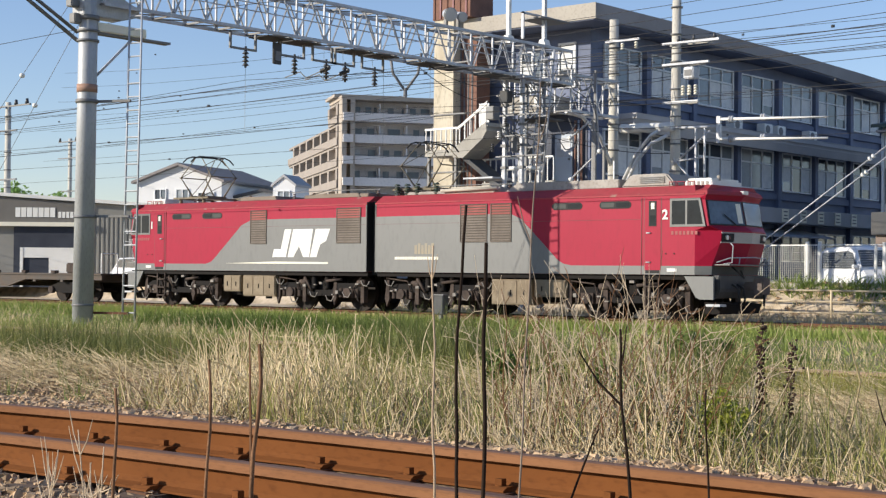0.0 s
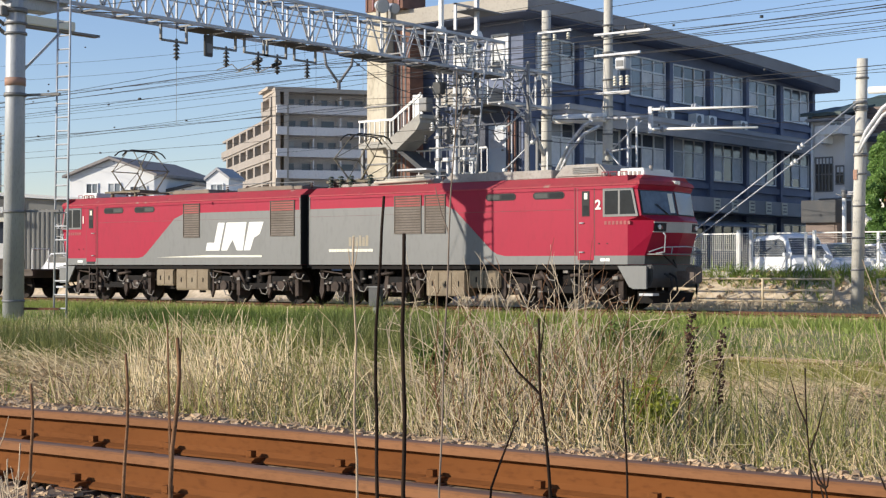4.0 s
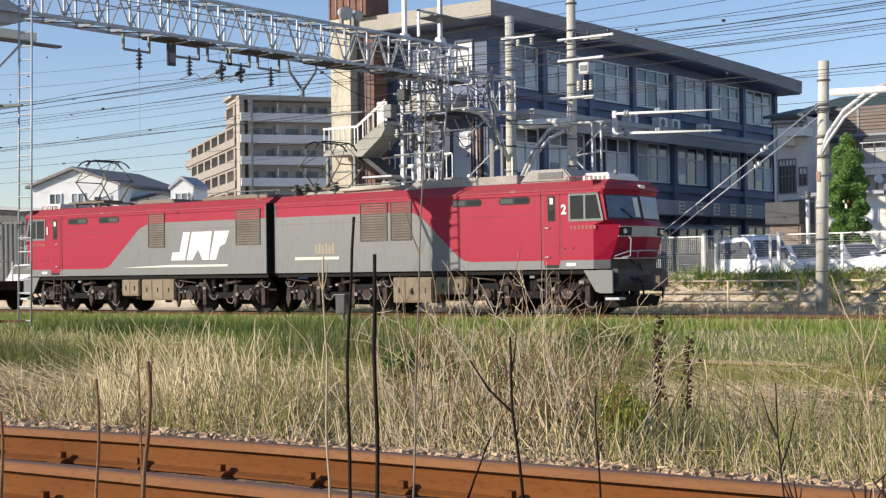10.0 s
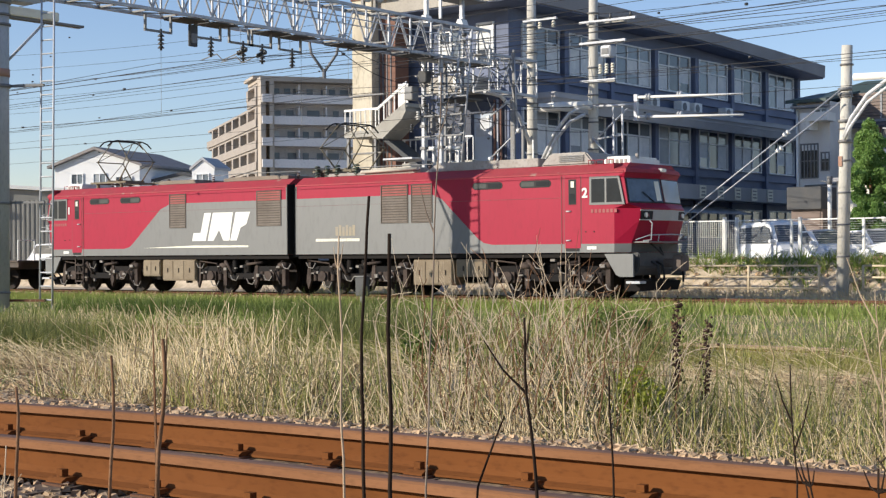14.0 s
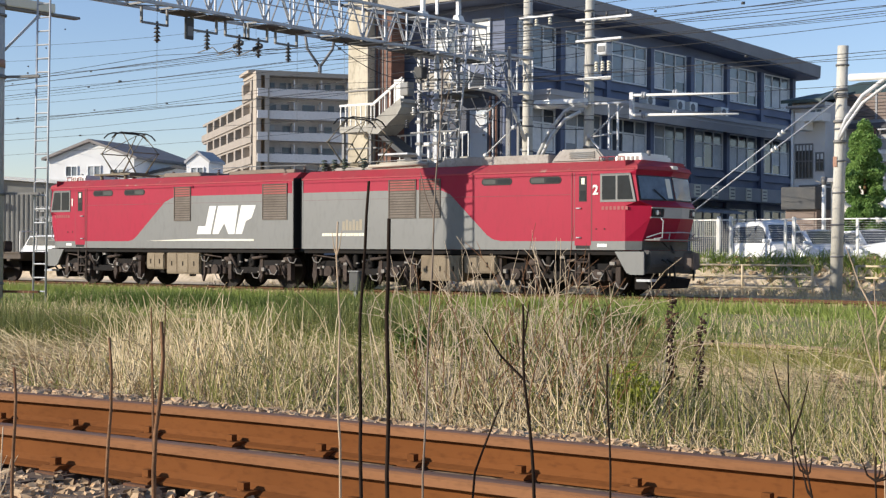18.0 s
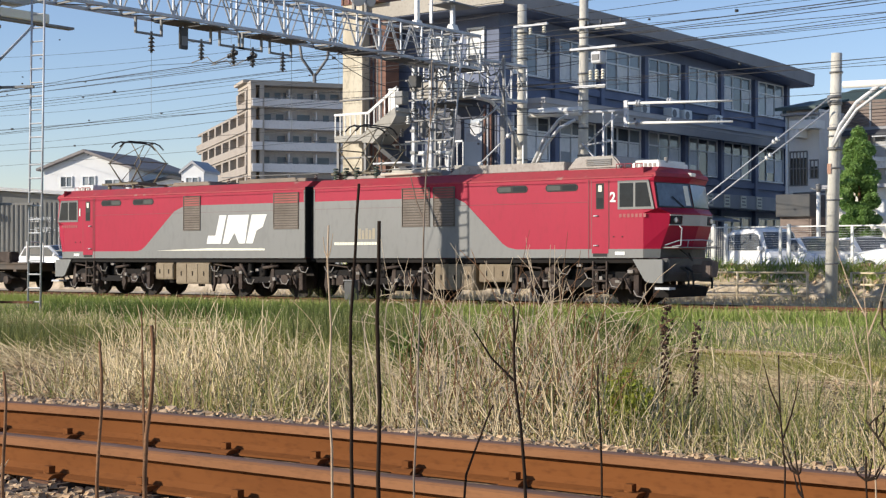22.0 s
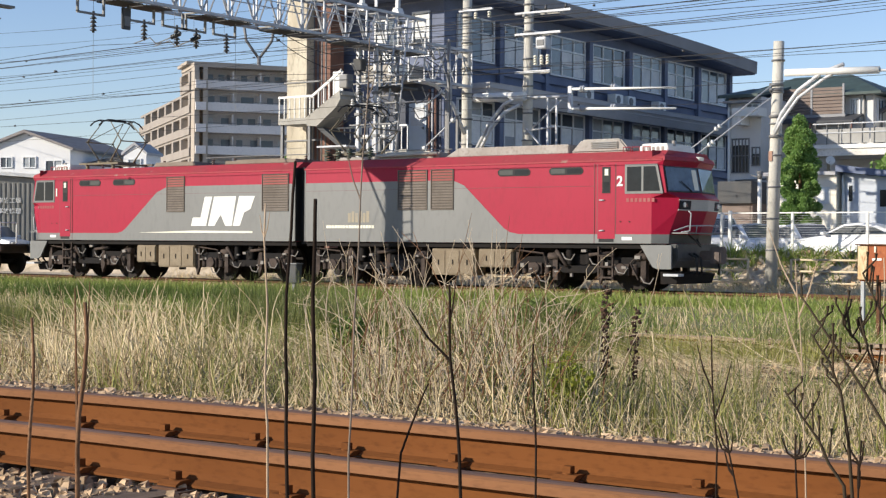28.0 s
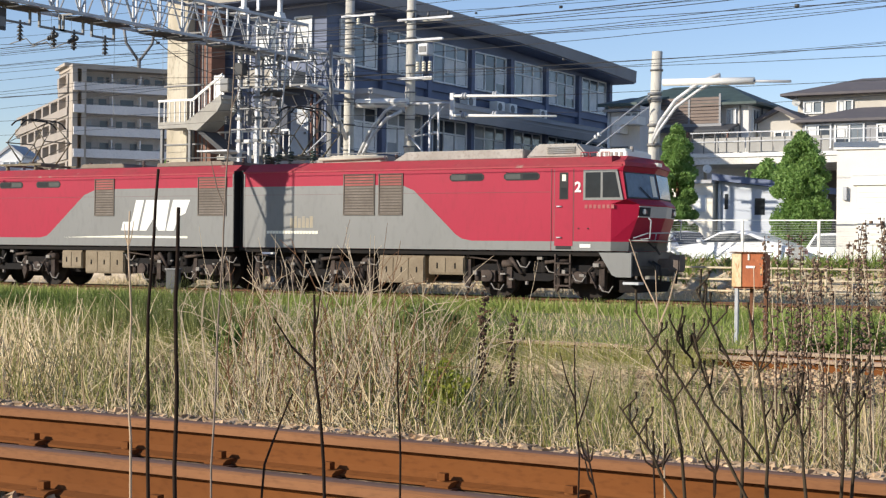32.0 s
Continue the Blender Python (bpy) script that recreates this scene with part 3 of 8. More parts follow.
                for z in (2.05, 3.10):
                    rim.box(sg * (a - 0.02), sg * (b + 0.02), side * (HALF + 0.004), side * (HALF + 0.028), z, z + 0.025)
                for x in (a - 0.02, b):
                    rim.box(sg * x, sg * (x + 0.02), side * (HALF + 0.004), side * (HALF + 0.026), 2.0525, 3.12)
                part("rim", rim, LOUVRE, lv)
            # slot windows high on the side
            for a, b in ((6.70, 7.70), (8.25, 9.25)):
                w = Shape()
                zc, hz, rr = 2.99, 0.095, 0.08
                poly = [(a + rr, zc - hz), (b - rr, zc - hz), (b - 0.02, zc - hz * 0.6), (b, zc), (b - 0.02, zc + hz * 0.6), (b - rr, zc + hz), (a + rr, zc + hz), (a + 0.02, zc + hz * 0.6), (a, zc), (a + 0.02, zc - hz * 0.6)]
                w.prism([(sg * x, z) for x, z in poly], "y", side * (HALF + 0.008), side * (HALF - 0.02))
                sw = part("slot_window", w, BLACK, body, "long narrow engine-room window")
                part("pane", Shape().box(sg * (a + 0.06), sg * ((a + b) / 2 - 0.03), side * (HALF + 0.006), side * (HALF + 0.012), zc - 0.06, zc + 0.06), SLOT_GLASS, sw)
                part("pane", Shape().box(sg * ((a + b) / 2 + 0.03), sg * (b - 0.06), side * (HALF + 0.006), side * (HALF + 0.012), zc - 0.06, zc + 0.06), GLASS, sw)
            # cab door with raised frame lines
            d = Shape().box(sg * 9.66, sg * 10.15, side * (HALF - 0.01), side * (HALF + 0.010), 1.30, 3.13)
            dr = part("cab_door", d, RED, cab, "narrow red cab door")
            gr = Shape()
            gr.box(sg * 9.635, sg * 9.66, side * (HALF - 0.01), side * (HALF + 0.004), 1.20, 3.15)
            gr.box(sg * 10.15, sg * 10.175, side * (HALF - 0.01), side * (HALF + 0.004), 1.20, 3.15)
            part("seal", gr, DARK_RED, dr)
            part("groove", Shape().box(sg * 9.56, sg * 9.575, side * (HALF - 0.01), side * (HALF + 0.012), 1.19, 3.16), DARK_RED, dr)
            part("kick_plate", Shape().box(sg * 9.70, sg * 10.11, side * (HALF), side * (HALF + 0.016), 1.22, 1.30), BLACK, dr, "black recessed step")
            dw = Shape().box(sg * 9.79, sg * 10.02, side * (HALF), side * (HALF + 0.016), 2.42, 3.07)
            win = part("door_window", dw, BLACK, dr, "tall door window")
            part("pane", Shape().box(sg * 9.82, sg * 9.99, side * HALF, side * (HALF + 0.020), 2.45, 2.70), GLASS, win)
            part("pane", Shape().box(sg * 9.86, sg * 9.96, side * HALF, side * (HALF + 0.020), 2.86, 3.02), CREAM, win, "pale notice behind the glass")
            for z in (1.50, 2.25):
                part("door_handle", Shape().cyl((sg * 9.72, side * (HALF + 0.03), z), (sg * 9.86, side * (HALF + 0.03), z), 0.018, n=6), STEEL, dr)
            # cab side window with a grey frame and slanted front edge
            fp = [(10.42, 2.40), (11.46, 2.40), (11.30, 3.12), (10.42, 3.12)]
            cw = Shape().prism([(sg * x, z) for x, z in fp], "y", side * (HALF - 0.02), side * (HALF + 0.014))
            cwp = part("side_window", cw, LOCO_GREY, cab, "grey-framed sliding cab window")
            for q in ([(10.48, 2.46), (10.87, 2.46), (10.87, 3.06), (10.48, 3.06)], [(10.93, 2.46), (11.38, 2.46), (11.25, 3.06), (10.93, 3.06)]):
                part("pane", Shape().prism([(sg * x, z) for x, z in q], "y", side * HALF, side * (HALF + 0.020)), GLASS, cwp)
            # small plates and a seam
            part("data_plate", Shape().box(sg * 10.34, sg * 10.62, side * HALF, side * (HALF + 0.012), 1.265, 1.345), WHITE, body, "small white data plate")
            nb = Shape()
            for k in range(7):
                x = 10.46 + k * 0.115
                nb.box(sg * x, sg * (x + 0.075), side * HALF, side * (HALF + 0.008), 2.20, 2.29)
            part("number_bars", nb, NUMBER_MAT, cab, "faint running number as bars")
            part("seam", Shape().box(sg * 0.2, sg * 9.55, side * (HALF - 0.01), side * (HALF + 0.0072), 2.600, 2.608), SEAM, body)
            for x in (0.185,):
                part("corner_strip", Shape().box(sg * x, sg * (x + 0.03), side * HALF, side * (HALF + 0.012), 1.19, 3.19), LOCO_GREY, body)
            if side < 0:
                for k, x in enumerate((10.3, 10.55)):
                    part("rivet", Shape().cyl((sg * x, side * HALF, 1.72), (sg * x, side * (HALF + 0.015), 1.72), 0.02, n=6), BLACK, cab)
        # underframe beam and fairing at the cab end
        part("sill", Shape().box(sg * 0.2, sg * 11.5, -1.32, 1.32, 1.06, 1.184), UNDER, loco, "dark underframe sill")
        for side in (-1, 1):
            sk = Shape()
            pl = [(10.82, 1.15), (11.66, 1.15), (11.66, 0.57), (11.28, 0.57), (11.16, 0.62)]
            sk.prism([(sg * x, z) for x, z in pl], "y", side * 1.36, side * 1.30)
            part("skirt", sk, LOCO_GREY, loco, "grey corner fairing")
        part("inner_end", Shape().box(sg * 0.158, sg * 0.174, -1.41, 1.41, 1.19, 3.28), BLACK, loco, "black inner end wall")
        part("pilot", Shape().prism([(sg * 11.4, 0.60), (sg * 11.60, 0.60), (sg * 11.72, 0.8), (sg * 11.72, 1.18), (sg * 11.4, 1.18)], "y", -1.16, 1.16), FAIRING, loco, "dark grey buffer beam", bevel=0.03)
        part("snow_plough", Shape().prism([(sg * 11.2, 0.2), (sg * 11.62, 0.2), (sg * 11.72, 0.45), (sg * 11.2, 0.5)], "y", -1.0, 1.0), UNDER, loco, "black snow plough")
        part("step", Shape().box(sg * 11.45, sg * 11.85, -1.36, -1.05, 0.40, 0.46), STEEL, loco, "pale step by the coupling")
        cp = Shape().box(sg * 11.8, sg * 12.2, -0.12, 0.12, 0.80, 1.02).box(sg * 12.12, sg * 12.4, -0.2, 0.2, 0.70, 1.12)
        part("coupler", cp, COUPLER, loco, "knuckle coupler", bevel=0.03)
        for y in (-0.75, -0.5, 0.5):
            part("air_hose", Shape().path([(sg * 11.84, y, 0.95), (sg * 12.02, y, 0.85), (sg * 12.06, y, 0.6), (sg * 12.0, y + 0.1, 0.42)], 0.03, 6), BLACK, loco, "black air hose")
        # equipment boxes between the bogies
        if sg > 0:
            boxes = [(4.55, 5.93, 0.32, 1.02), (6.05, 7.10, 0.55, 1.02)]
        else:
            boxes = [(4.25, 5.77, 0.38, 1.06), (5.89, 6.71, 0.52, 1.04)]
        for a, b, z0, z1 in boxes:
            e = part("equipment_box", Shape().box(sg * a, sg * b, -1.30, -0.75, z0, z1), BOX_TAN, loco, "dusty tan equipment box", bevel=0.02)
            nd = max(1, round((b - a) / 0.5))
            for k in range(nd):
                xa = a + (b - a) * k / nd
                part("door", Shape().box(sg * (xa + 0.03), sg * (xa + (b - a) / nd - 0.03), -1.315, -1.295, z0 + 0.05, z1 - 0.05), BOX_TAN, e)
                part("latch", Shape().box(sg * (xa + (b - a) / nd / 2 - 0.015), sg * (xa + (b - a) / nd / 2 + 0.015), -1.33, -1.31, (z0 + z1) / 2 - 0.08, (z0 + z1) / 2 + 0.06), UNDER, e)
            part("equipment_box", Shape().box(sg * a, sg * b, 0.75, 1.30, z0, z1), BOX_TAN, loco, "dusty tan equipment box", bevel=0.02)
        part("tank", Shape().box(sg * 4.3, sg * 7.0, -0.7, 0.7, 0.4, 1.06), UNDER, loco)
        for a, b in ((0.5, 4.2), (7.1, 10.9)):
            part("traction_motor", Shape().box(sg * a, sg * b, -0.42, 0.42, 0.24, 1.06), UNDER, loco, "black traction motor between the wheels", bevel=0.05)
        # bogies
        for bx in (2.35, 9.0):
            bogie(loco, sg * bx)
        # roof gear
        rb = Shape()
        for a, b, h, wd in (((0.9, 3.6, 0.10, 0.9), (3.8, 4.5, 0.16, 0.9)) if sg > 0 else ((0.6, 3.4, 0.12, 0.9), (4.9, 6.3, 0.13, 0.9))):
            rb.box(sg * a, sg * b, -wd, wd, 3.46, 3.46 + h)
        part("roof_walkway", rb, ROOF_GREY if sg > 0 else ROOF_BROWN, loco, "dusty roof boards", bevel=0.02)
        if sg > 0:
            h1 = Shape().prism([(4.7, 3.462), (8.55, 3.46), (8.55, 3.70), (5.15, 3.70)], "y", -0.95, 0.95)
            part("roof_hatch", h1, ROOF_GREY, loco, "long pale raised roof hatch", bevel=0.02)
            h2 = Shape().prism([(8.62, 3.46), (10.25, 3.46), (10.25, 3.58), (10.05, 3.80), (8.95, 3.80)], "y", -1.0, 1.0)
            fan = part("roof_fan_cover", h2, ROOF_GREY, loco, "domed cooling cover", bevel=0.04)
            lv = Shape()
            for k in range(4):
                lv.box(9.25, 10.0, -1.03, -0.98, 3.56 + 0.045 * k, 3.585 + 0.045 * k)
            part("vent", lv, STEEL_DARK, fan, "dark vent grille")
        else:
            h1 = Shape().prism([(-0.9, 3.46), (-3.0, 3.46), (-2.9, 3.60), (-1.0, 3.60)], "y", -0.94, 0.94)
            part("roof_hatch", h1, ROOF_BROWN, loco, "low brown roof hatch", bevel=0.02)
            h2 = Shape().prism([(-4.6, 3.46), (-6.4, 3.46), (-6.3, 3.60), (-4.7, 3.60)], "y", -0.94, 0.94)
            part("roof_hatch", h2, ROOF_BROWN, loco, "low brown roof hatch", bevel=0.02)
        ac = Shape().box(sg * 10.45, sg * 11.25, -0.75, 0.75, 3.46, 3.60).box(sg * 10.5, sg * 11.2, -0.7, 0.7, 3.60, 3.66)
        acp = part("air_conditioner", ac, WHITE, loco, "white roof air conditioner", bevel=0.02)
        sl = Shape()
        for k in range(5):
            sl.box(sg * (10.55 + k * 0.13), sg * (10.62 + k * 0.13), -0.765, -0.745, 3.49, 3.58)
        part("vent", sl, ROOF_GREY, acp)
        part("horn", Shape().cyl((sg * 11.18, -0.3, 3.46), (sg * 11.18, -0.3, 3.74), 0.05, n=8).box(sg * 11.12, sg * 11.24, -0.36, -0.24, 3.46, 3.52), ROOF_GREY, loco, "roof horn")
        hl = Shape()
        for x in (10.2, 10.45, 10.75):
            hl.path([(sg * x, -1.1, 3.44), (sg * x, -1.1, 3.56), (sg * (x + 0.2), -1.1, 3.56), (sg * (x + 0.2), -1.1, 3.44)], 0.012)
        part("roof_handrail", hl, RED_FADED, loco)
        pantograph(loco, -9.05 if sg < 0 else 1.2, 1.02, sg)
        # insulators and roof conductors
        if sg > 0:
            for x in (0.55, 0.95, 1.35, 2.1):
                big = Shape()
                for k in range(5):
                    big.cyl((x, -0.85, 3.46 + k * 0.075), (x, -0.85, 3.51 + k * 0.075), 0.10, 0.06, n=10)
                part("insulator", big, INSUL_GREEN, loco, "dark green ribbed insulator")
            part("roof_box", Shape().prism([(2.5, 3.47), (4.35, 3.47), (4.2, 3.66), (2.75, 3.66)], "y", -0.95, -0.2), ROOF_PALE, loco, "pale beige roof box", bevel=0.02)
            part("roof_pipe", Shape().cyl((2.4, -1.0, 3.56), (4.5, -1.0, 3.58), 0.05, n=8), ROOF_PALE, loco)
        for x in ((0.5, 1.2, 2.0, 3.0, 4.0, 4.5) if sg > 0 else (0.6, 3.4, 4.3, 6.4, 9.2)):
            ins = Shape()
            for k in range(4):
                ins.cyl((sg * x, -0.45, 3.46 + k * 0.06), (sg * x, -0.45, 3.50 + k * 0.06), 0.055, 0.035, n=8)
            part("insulator", ins, INSUL, loco, "ribbed roof insulator")
        part("conductor", Shape().path([(sg * 0.5, -0.45, 3.72), (sg * 3.0, -0.45, 3.74), (sg * 4.6, -0.45, 3.72)], 0.015), STEEL_DARK, loco)

    unit(1)
    unit(-1)
    # gangway bellows between the units
    bl = Shape()
    for k in range(5):
        x = -0.17 + k * 0.068
        bl.box(x + 0.008, x + 0.06, -1.15, 1.15, 1.1, 3.3)
    part("gangway_bellows", bl, BLACK, loco, "black gangway between the units")
    part("drawbar", Shape().box(-0.5, 0.5, -0.3, 0.3, 0.6, 1.0), UNDER, loco)
    # company logo as plain slanted shapes, and its underline
    lg = Shape()

    def slant(pts):
        lg.prism([(x + 0.28 * (z - 1.63), z) for x, z in pts], "y", -HALF - 0.012, -HALF)

    slant([(-4.28, 1.63), (-3.66, 1.63), (-3.66, 2.5), (-3.96, 2.5), (-3.96, 1.88), (-4.28, 1.88)])
    slant([(-3.58, 1.63), (-3.32, 1.63), (-3.16, 1.96), (-2.88, 1.63), (-2.62, 1.63), (-2.70, 2.5), (-3.58, 2.5)])
    slant([(-2.58, 1.63), (-2.30, 1.63), (-2.24, 2.02), (-2.02, 2.12), (-1.96, 2.5), (-2.58, 2.5)])
    part("logo", lg, WHITE, loco, "white slanted logo shapes")
    ul = Shape().prism([(-6.56, 1.425), (-1.8, 1.42), (-1.8, 1.475), (-4.2, 1.49)], "y", -HALF - 0.012, -HALF)
    part("logo_underline", ul, CREAM, loco, "tapering cream line under the logo")
    for k in range(17):
        x = 0.98 + k * 0.1
        part("lettering_bar", Shape().box(x, x + 0.086, -HALF - 0.012, -HALF, 1.56, 1.64), CREAM, loco)
    fd = Shape()
    for k in range(6):
        fd.box(1.75 + k * 0.13, 1.85 + k * 0.13, -HALF - 0.009, -HALF, 1.72, 1.98 + 0.05 * (k % 2))
    part("faded_lettering", fd, FADED_GOLD, loco, "worn-off ochre lettering as bars")
    # cab number
    for sg, txt in ((1, "2"), (-1, "1")):
        cu = bpy.data.curves.new("cab_number", "FONT")
        cu.body, cu.size, cu.extrude, cu.offset = txt, 0.34, 0.004, 0.010
        ob = new("cab_number", cu)
        ob.parent = loco
        ob.matrix_basis = pose(10.195 if sg > 0 else -10.40, -HALF - 0.014, 2.60, 90, 0, 0)
        cu.materials.append(WHITE)
        tagged(ob, "white cab number")
    return loco


def bogie(loco, x):
    fr = Shape()
    for y in (-1.08, 1.08):
        fr.prism([(x - 1.9, 0.66), (x - 1.5, 0.84), (x - 0.7, 0.84), (x - 0.5, 0.62), (x + 0.5, 0.62), (x + 0.7, 0.84), (x + 1.5, 0.84), (x + 1.9, 0.66), (x + 1.7, 0.60), (x + 0.8, 0.60), (x + 0.45, 0.44), (x - 0.45, 0.44), (x - 0.8, 0.60), (x - 1.7, 0.60)], "y", y - 0.1, y + 0.1)
    fr.box(x - 0.4, x + 0.4, -1.0, 1.0, 0.5, 0.9)
    b = part("bogie", fr, UNDER, loco, "black four-wheel bogie")
    for dx in (-1.25, 1.25):
        w = Shape()
        for y in (-0.53, 0.53):
            w.cyl((x + dx, y - 0.065, 0.545), (x + dx, y + 0.065, 0.545), 0.56, n=28)
            w.cyl((x + dx, y * 0.93 - 0.02, 0.545), (x + dx, y * 0.93 + 0.02, 0.545), 0.575, n=28)
        w.cyl((x + dx, -0.9, 0.545), (x + dx, 0.9, 0.545), 0.09, n=10)
        part("wheelset", w, WHEEL, b, "worn steel wheelset")
        for sy in (-1, 1):
            ax = Shape().box(x + dx - 0.2, x + dx + 0.2, sy * 1.02, sy * 1.24, 0.40, 0.68).cyl((x + dx, sy * 1.2, 0.545), (x + dx, sy * 1.30, 0.545), 0.15, n=12)
            part("axle_box", ax, UNDER_LIGHT, b, "dusty axle box")
            for q in (-0.34, 0.34):
                sp = Shape().path([(x + dx + q, sy * 1.15, 0.40 + 0.028 * k) for k in range(11)], [0.095 if k % 2 else 0.07 for k in range(11)], 8)
                part("spring", sp, UNDER_LIGHT, b, "coil spring")
            br = Shape().box(x + dx + 0.52, x + dx + 0.66, sy * 1.05, sy * 1.22, 0.25, 0.95).cyl((x + dx + 0.4, sy * 1.2, 0.85), (x + dx + 0.75, sy * 1.2, 0.85), 0.09, n=8)
            part("brake_rigging", br, UNDER_LIGHT, b)
        sa = Shape().prism([(x + dx - 0.62, 0.95), (x + dx - 0.70, 0.4), (x + dx - 0.62, 0.16), (x + dx - 0.52, 0.4), (x + dx - 0.52, 0.95)], "y", -1.2, -1.12)
        sa.cyl((x + dx - 0.62, -1.15, 0.98), (x + dx - 0.62, -1.15, 1.06), 0.06, n=8)
        part("sand_pipe", sa, UNDER_LIGHT, b)
    for sy in (-1, 1):
        for q in (-0.28, 0.28):
            sp = Shape().path([(x + q, sy * 1.12, 0.64 + 0.035 * k) for k in range(13)], [0.12 if k % 2 else 0.09 for k in range(13)], 8)
            part("bolster_spring", sp, UNDER, b)
        part("damper", Shape().cyl((x - 0.62, sy * 1.24, 1.0), (x - 0.3, sy * 1.24, 0.60), 0.05, n=7), UNDER_LIGHT, b)
        part("damper", Shape().cyl((x + 0.95, sy * 1.22, 0.95), (x + 0.35, sy * 1.26, 0.90), 0.045, n=7), UNDER_LIGHT, b)
        part("pipework", Shape().path([(x - 1.8, sy * 1.2, 1.0), (x - 1.0, sy * 1.24, 0.92), (x - 0.9, sy * 1.24, 0.62)], 0.022), UNDER_LIGHT, b)
        pp = Shape().path([(x + 1.8, sy * 1.2, 1.02), (x + 1.5, sy * 1.25, 0.7), (x + 1.72, sy * 1.25, 0.3)], 0.02)
        part("pipework", pp, UNDER_LIGHT, b)
    rr = random.Random(int(x * 10))
    for k in range(16):
        a, z = x - 1.9 + k * 0.25 + rr.uniform(-0.06, 0.06), rr.uniform(0.34, 0.98)
        w, h = rr.uniform(0.05, 0.16), rr.uniform(0.03, 0.11)
        if k % 3:
            s = Shape().box(a, a + w, -1.33, -1.26, z, z + h)
        else:
            s = Shape().path([(a, -1.30, z), (a + 0.1, -1.32, z - 0.14), (a + 0.26, -1.31, z - 0.17), (a + 0.36, -1.30, z - 0.02)], 0.017)
        part("fitting", s, UNDER_GREY, b, "small dusty grey fitting")
    if abs(x) > 8:
        sg = 1 if x > 0 else -1
        ld = Shape()
        for q in (0.66, 1.06):
            ld.box(x + sg * q - 0.02, x + sg * q + 0.02, -1.36, -1.30, 0.28, 1.1)
        for k in range(3):
            ld.box(min(x + sg * 0.66, x + sg * 1.06), max(x + sg * 0.66, x + sg * 1.06), -1.38, -1.26, 0.32 + k * 0.27, 0.36 + k * 0.27)
        part("cab_steps", ld, UNDER_LIGHT, loco, "steps below the cab door")


def pantograph(loco, x, rise, sg):
    """A diamond pantograph on its base frame; rise is its working height."""
    b = Shape()
    for y in (-0.75, 0.75):
        b.box(x - 0.9, x + 0.9, y - 0.04, y + 0.04, 3.62, 3.68)
    for q in (-0.6, 0.6):
        b.box(x + q - 0.04, x + q + 0.04, -0.8, 0.8, 3.60, 3.66)
        for y in (-0.7, 0.7):
            b.cyl((x + q, y, 3.44), (x + q, y, 3.62), 0.07, 0.05, n=8)
    p = part("pantograph", b, PANTO, loco, "diamond pantograph on ribbed insulators")
    z0, zk, z1 = 3.70, 3.74 + rise * 0.62, 3.78 + rise * 1.22
    kx = 0.80
    for sx in (-1, 1):
        for y in (-0.55, 0.55):
            part("arm", Shape().path([(x + sx * 0.22, y * 0.9, z0), (x + sx * kx, y, zk), (x + sx * 0.18, y * 0.8, z1)], [0.028, 0.021, 0.015], 6), PANTO, p)
        part("knee_bar", Shape().cyl((x + sx * kx, -0.6, zk), (x + sx * kx, 0.6, zk), 0.02, n=6), PANTO, p)
        part("shaft", Shape().cyl((x + sx * 0.22, -0.6, z0), (x + sx * 0.22, 0.6, z0), 0.045, n=8), PANTO, p)
        part("stay", Shape().cyl((x + sx * kx, -0.55, zk), (x + sx * 0.2, 0.45, z1), 0.012, n=5), PANTO, p)
        part("stay", Shape().cyl((x + sx * 0.3, -0.5, z0 + 0.02), (x + sx * kx, 0.55, zk), 0.012, n=5), PANTO, p)
    head = Shape()
    for q in (-0.2, 0.2):
        head.path([(x + q, -0.95, z1 - 0.16), (x + q, -0.78, z1 - 0.02), (x + q, -0.55, z1 + 0.05), (x + q, 0.55, z1 + 0.05), (x + q, 0.78, z1 - 0.02), (x + q, 0.95, z1 - 0.16)], 0.024, 6)
    head.cyl((x - 0.2, -0.5, z1 + 0.02), (x + 0.2, -0.5, z1 + 0.02), 0.02, n=5).cyl((x - 0.2, 0.5, z1 + 0.02), (x + 0.2, 0.5, z1 + 0.02), 0.02, n=5)
    part("collector_head", head, BLACK, p, "curved contact strips")


SCREEN = surface("windscreen_glass", (0.07, 0.085, 0.10), (0.025, 0.03, 0.035), rough=0.06, coarse=2.2, fine=7, mix=0.9, bump=0.02, spec=0.8)
COUPLER = surface("dusty_coupler", (0.15, 0.115, 0.095), (0.09, 0.07, 0.06), rough=0.8, coarse=4, mix=0.7, bump=0.2)
PANTO = surface("ochre_dusty_frame", (0.20, 0.165, 0.10), (0.11, 0.095, 0.075), rough=0.75, coarse=2, mix=0.8)
UNDER_GREY = surface("grey_dusty_fitting", (0.30, 0.275, 0.245), (0.16, 0.14, 0.125), rough=0.75, coarse=5, mix=0.7, spec=0.2)
LAMP_BAND = surface("pale_grey_band", (0.46, 0.44, 0.40), (0.38, 0.36, 0.33), rough=0.55, coarse=2, mix=0.5)
FAIRING = surface("dark_grey_fairing", (0.085, 0.085, 0.085), (0.055, 0.053, 0.05), rough=0.55, coarse=2, mix=0.6, spec=0.3)
LOUVRE_RED = surface("dusty_red_louvre", (0.33, 0.085, 0.075), (0.24, 0.075, 0.06), rough=0.8, coarse=2.5, mix=0.7)
SLOT_GLASS = glass_dark("dusty_glass", (0.06, 0.065, 0.06), 0.2)
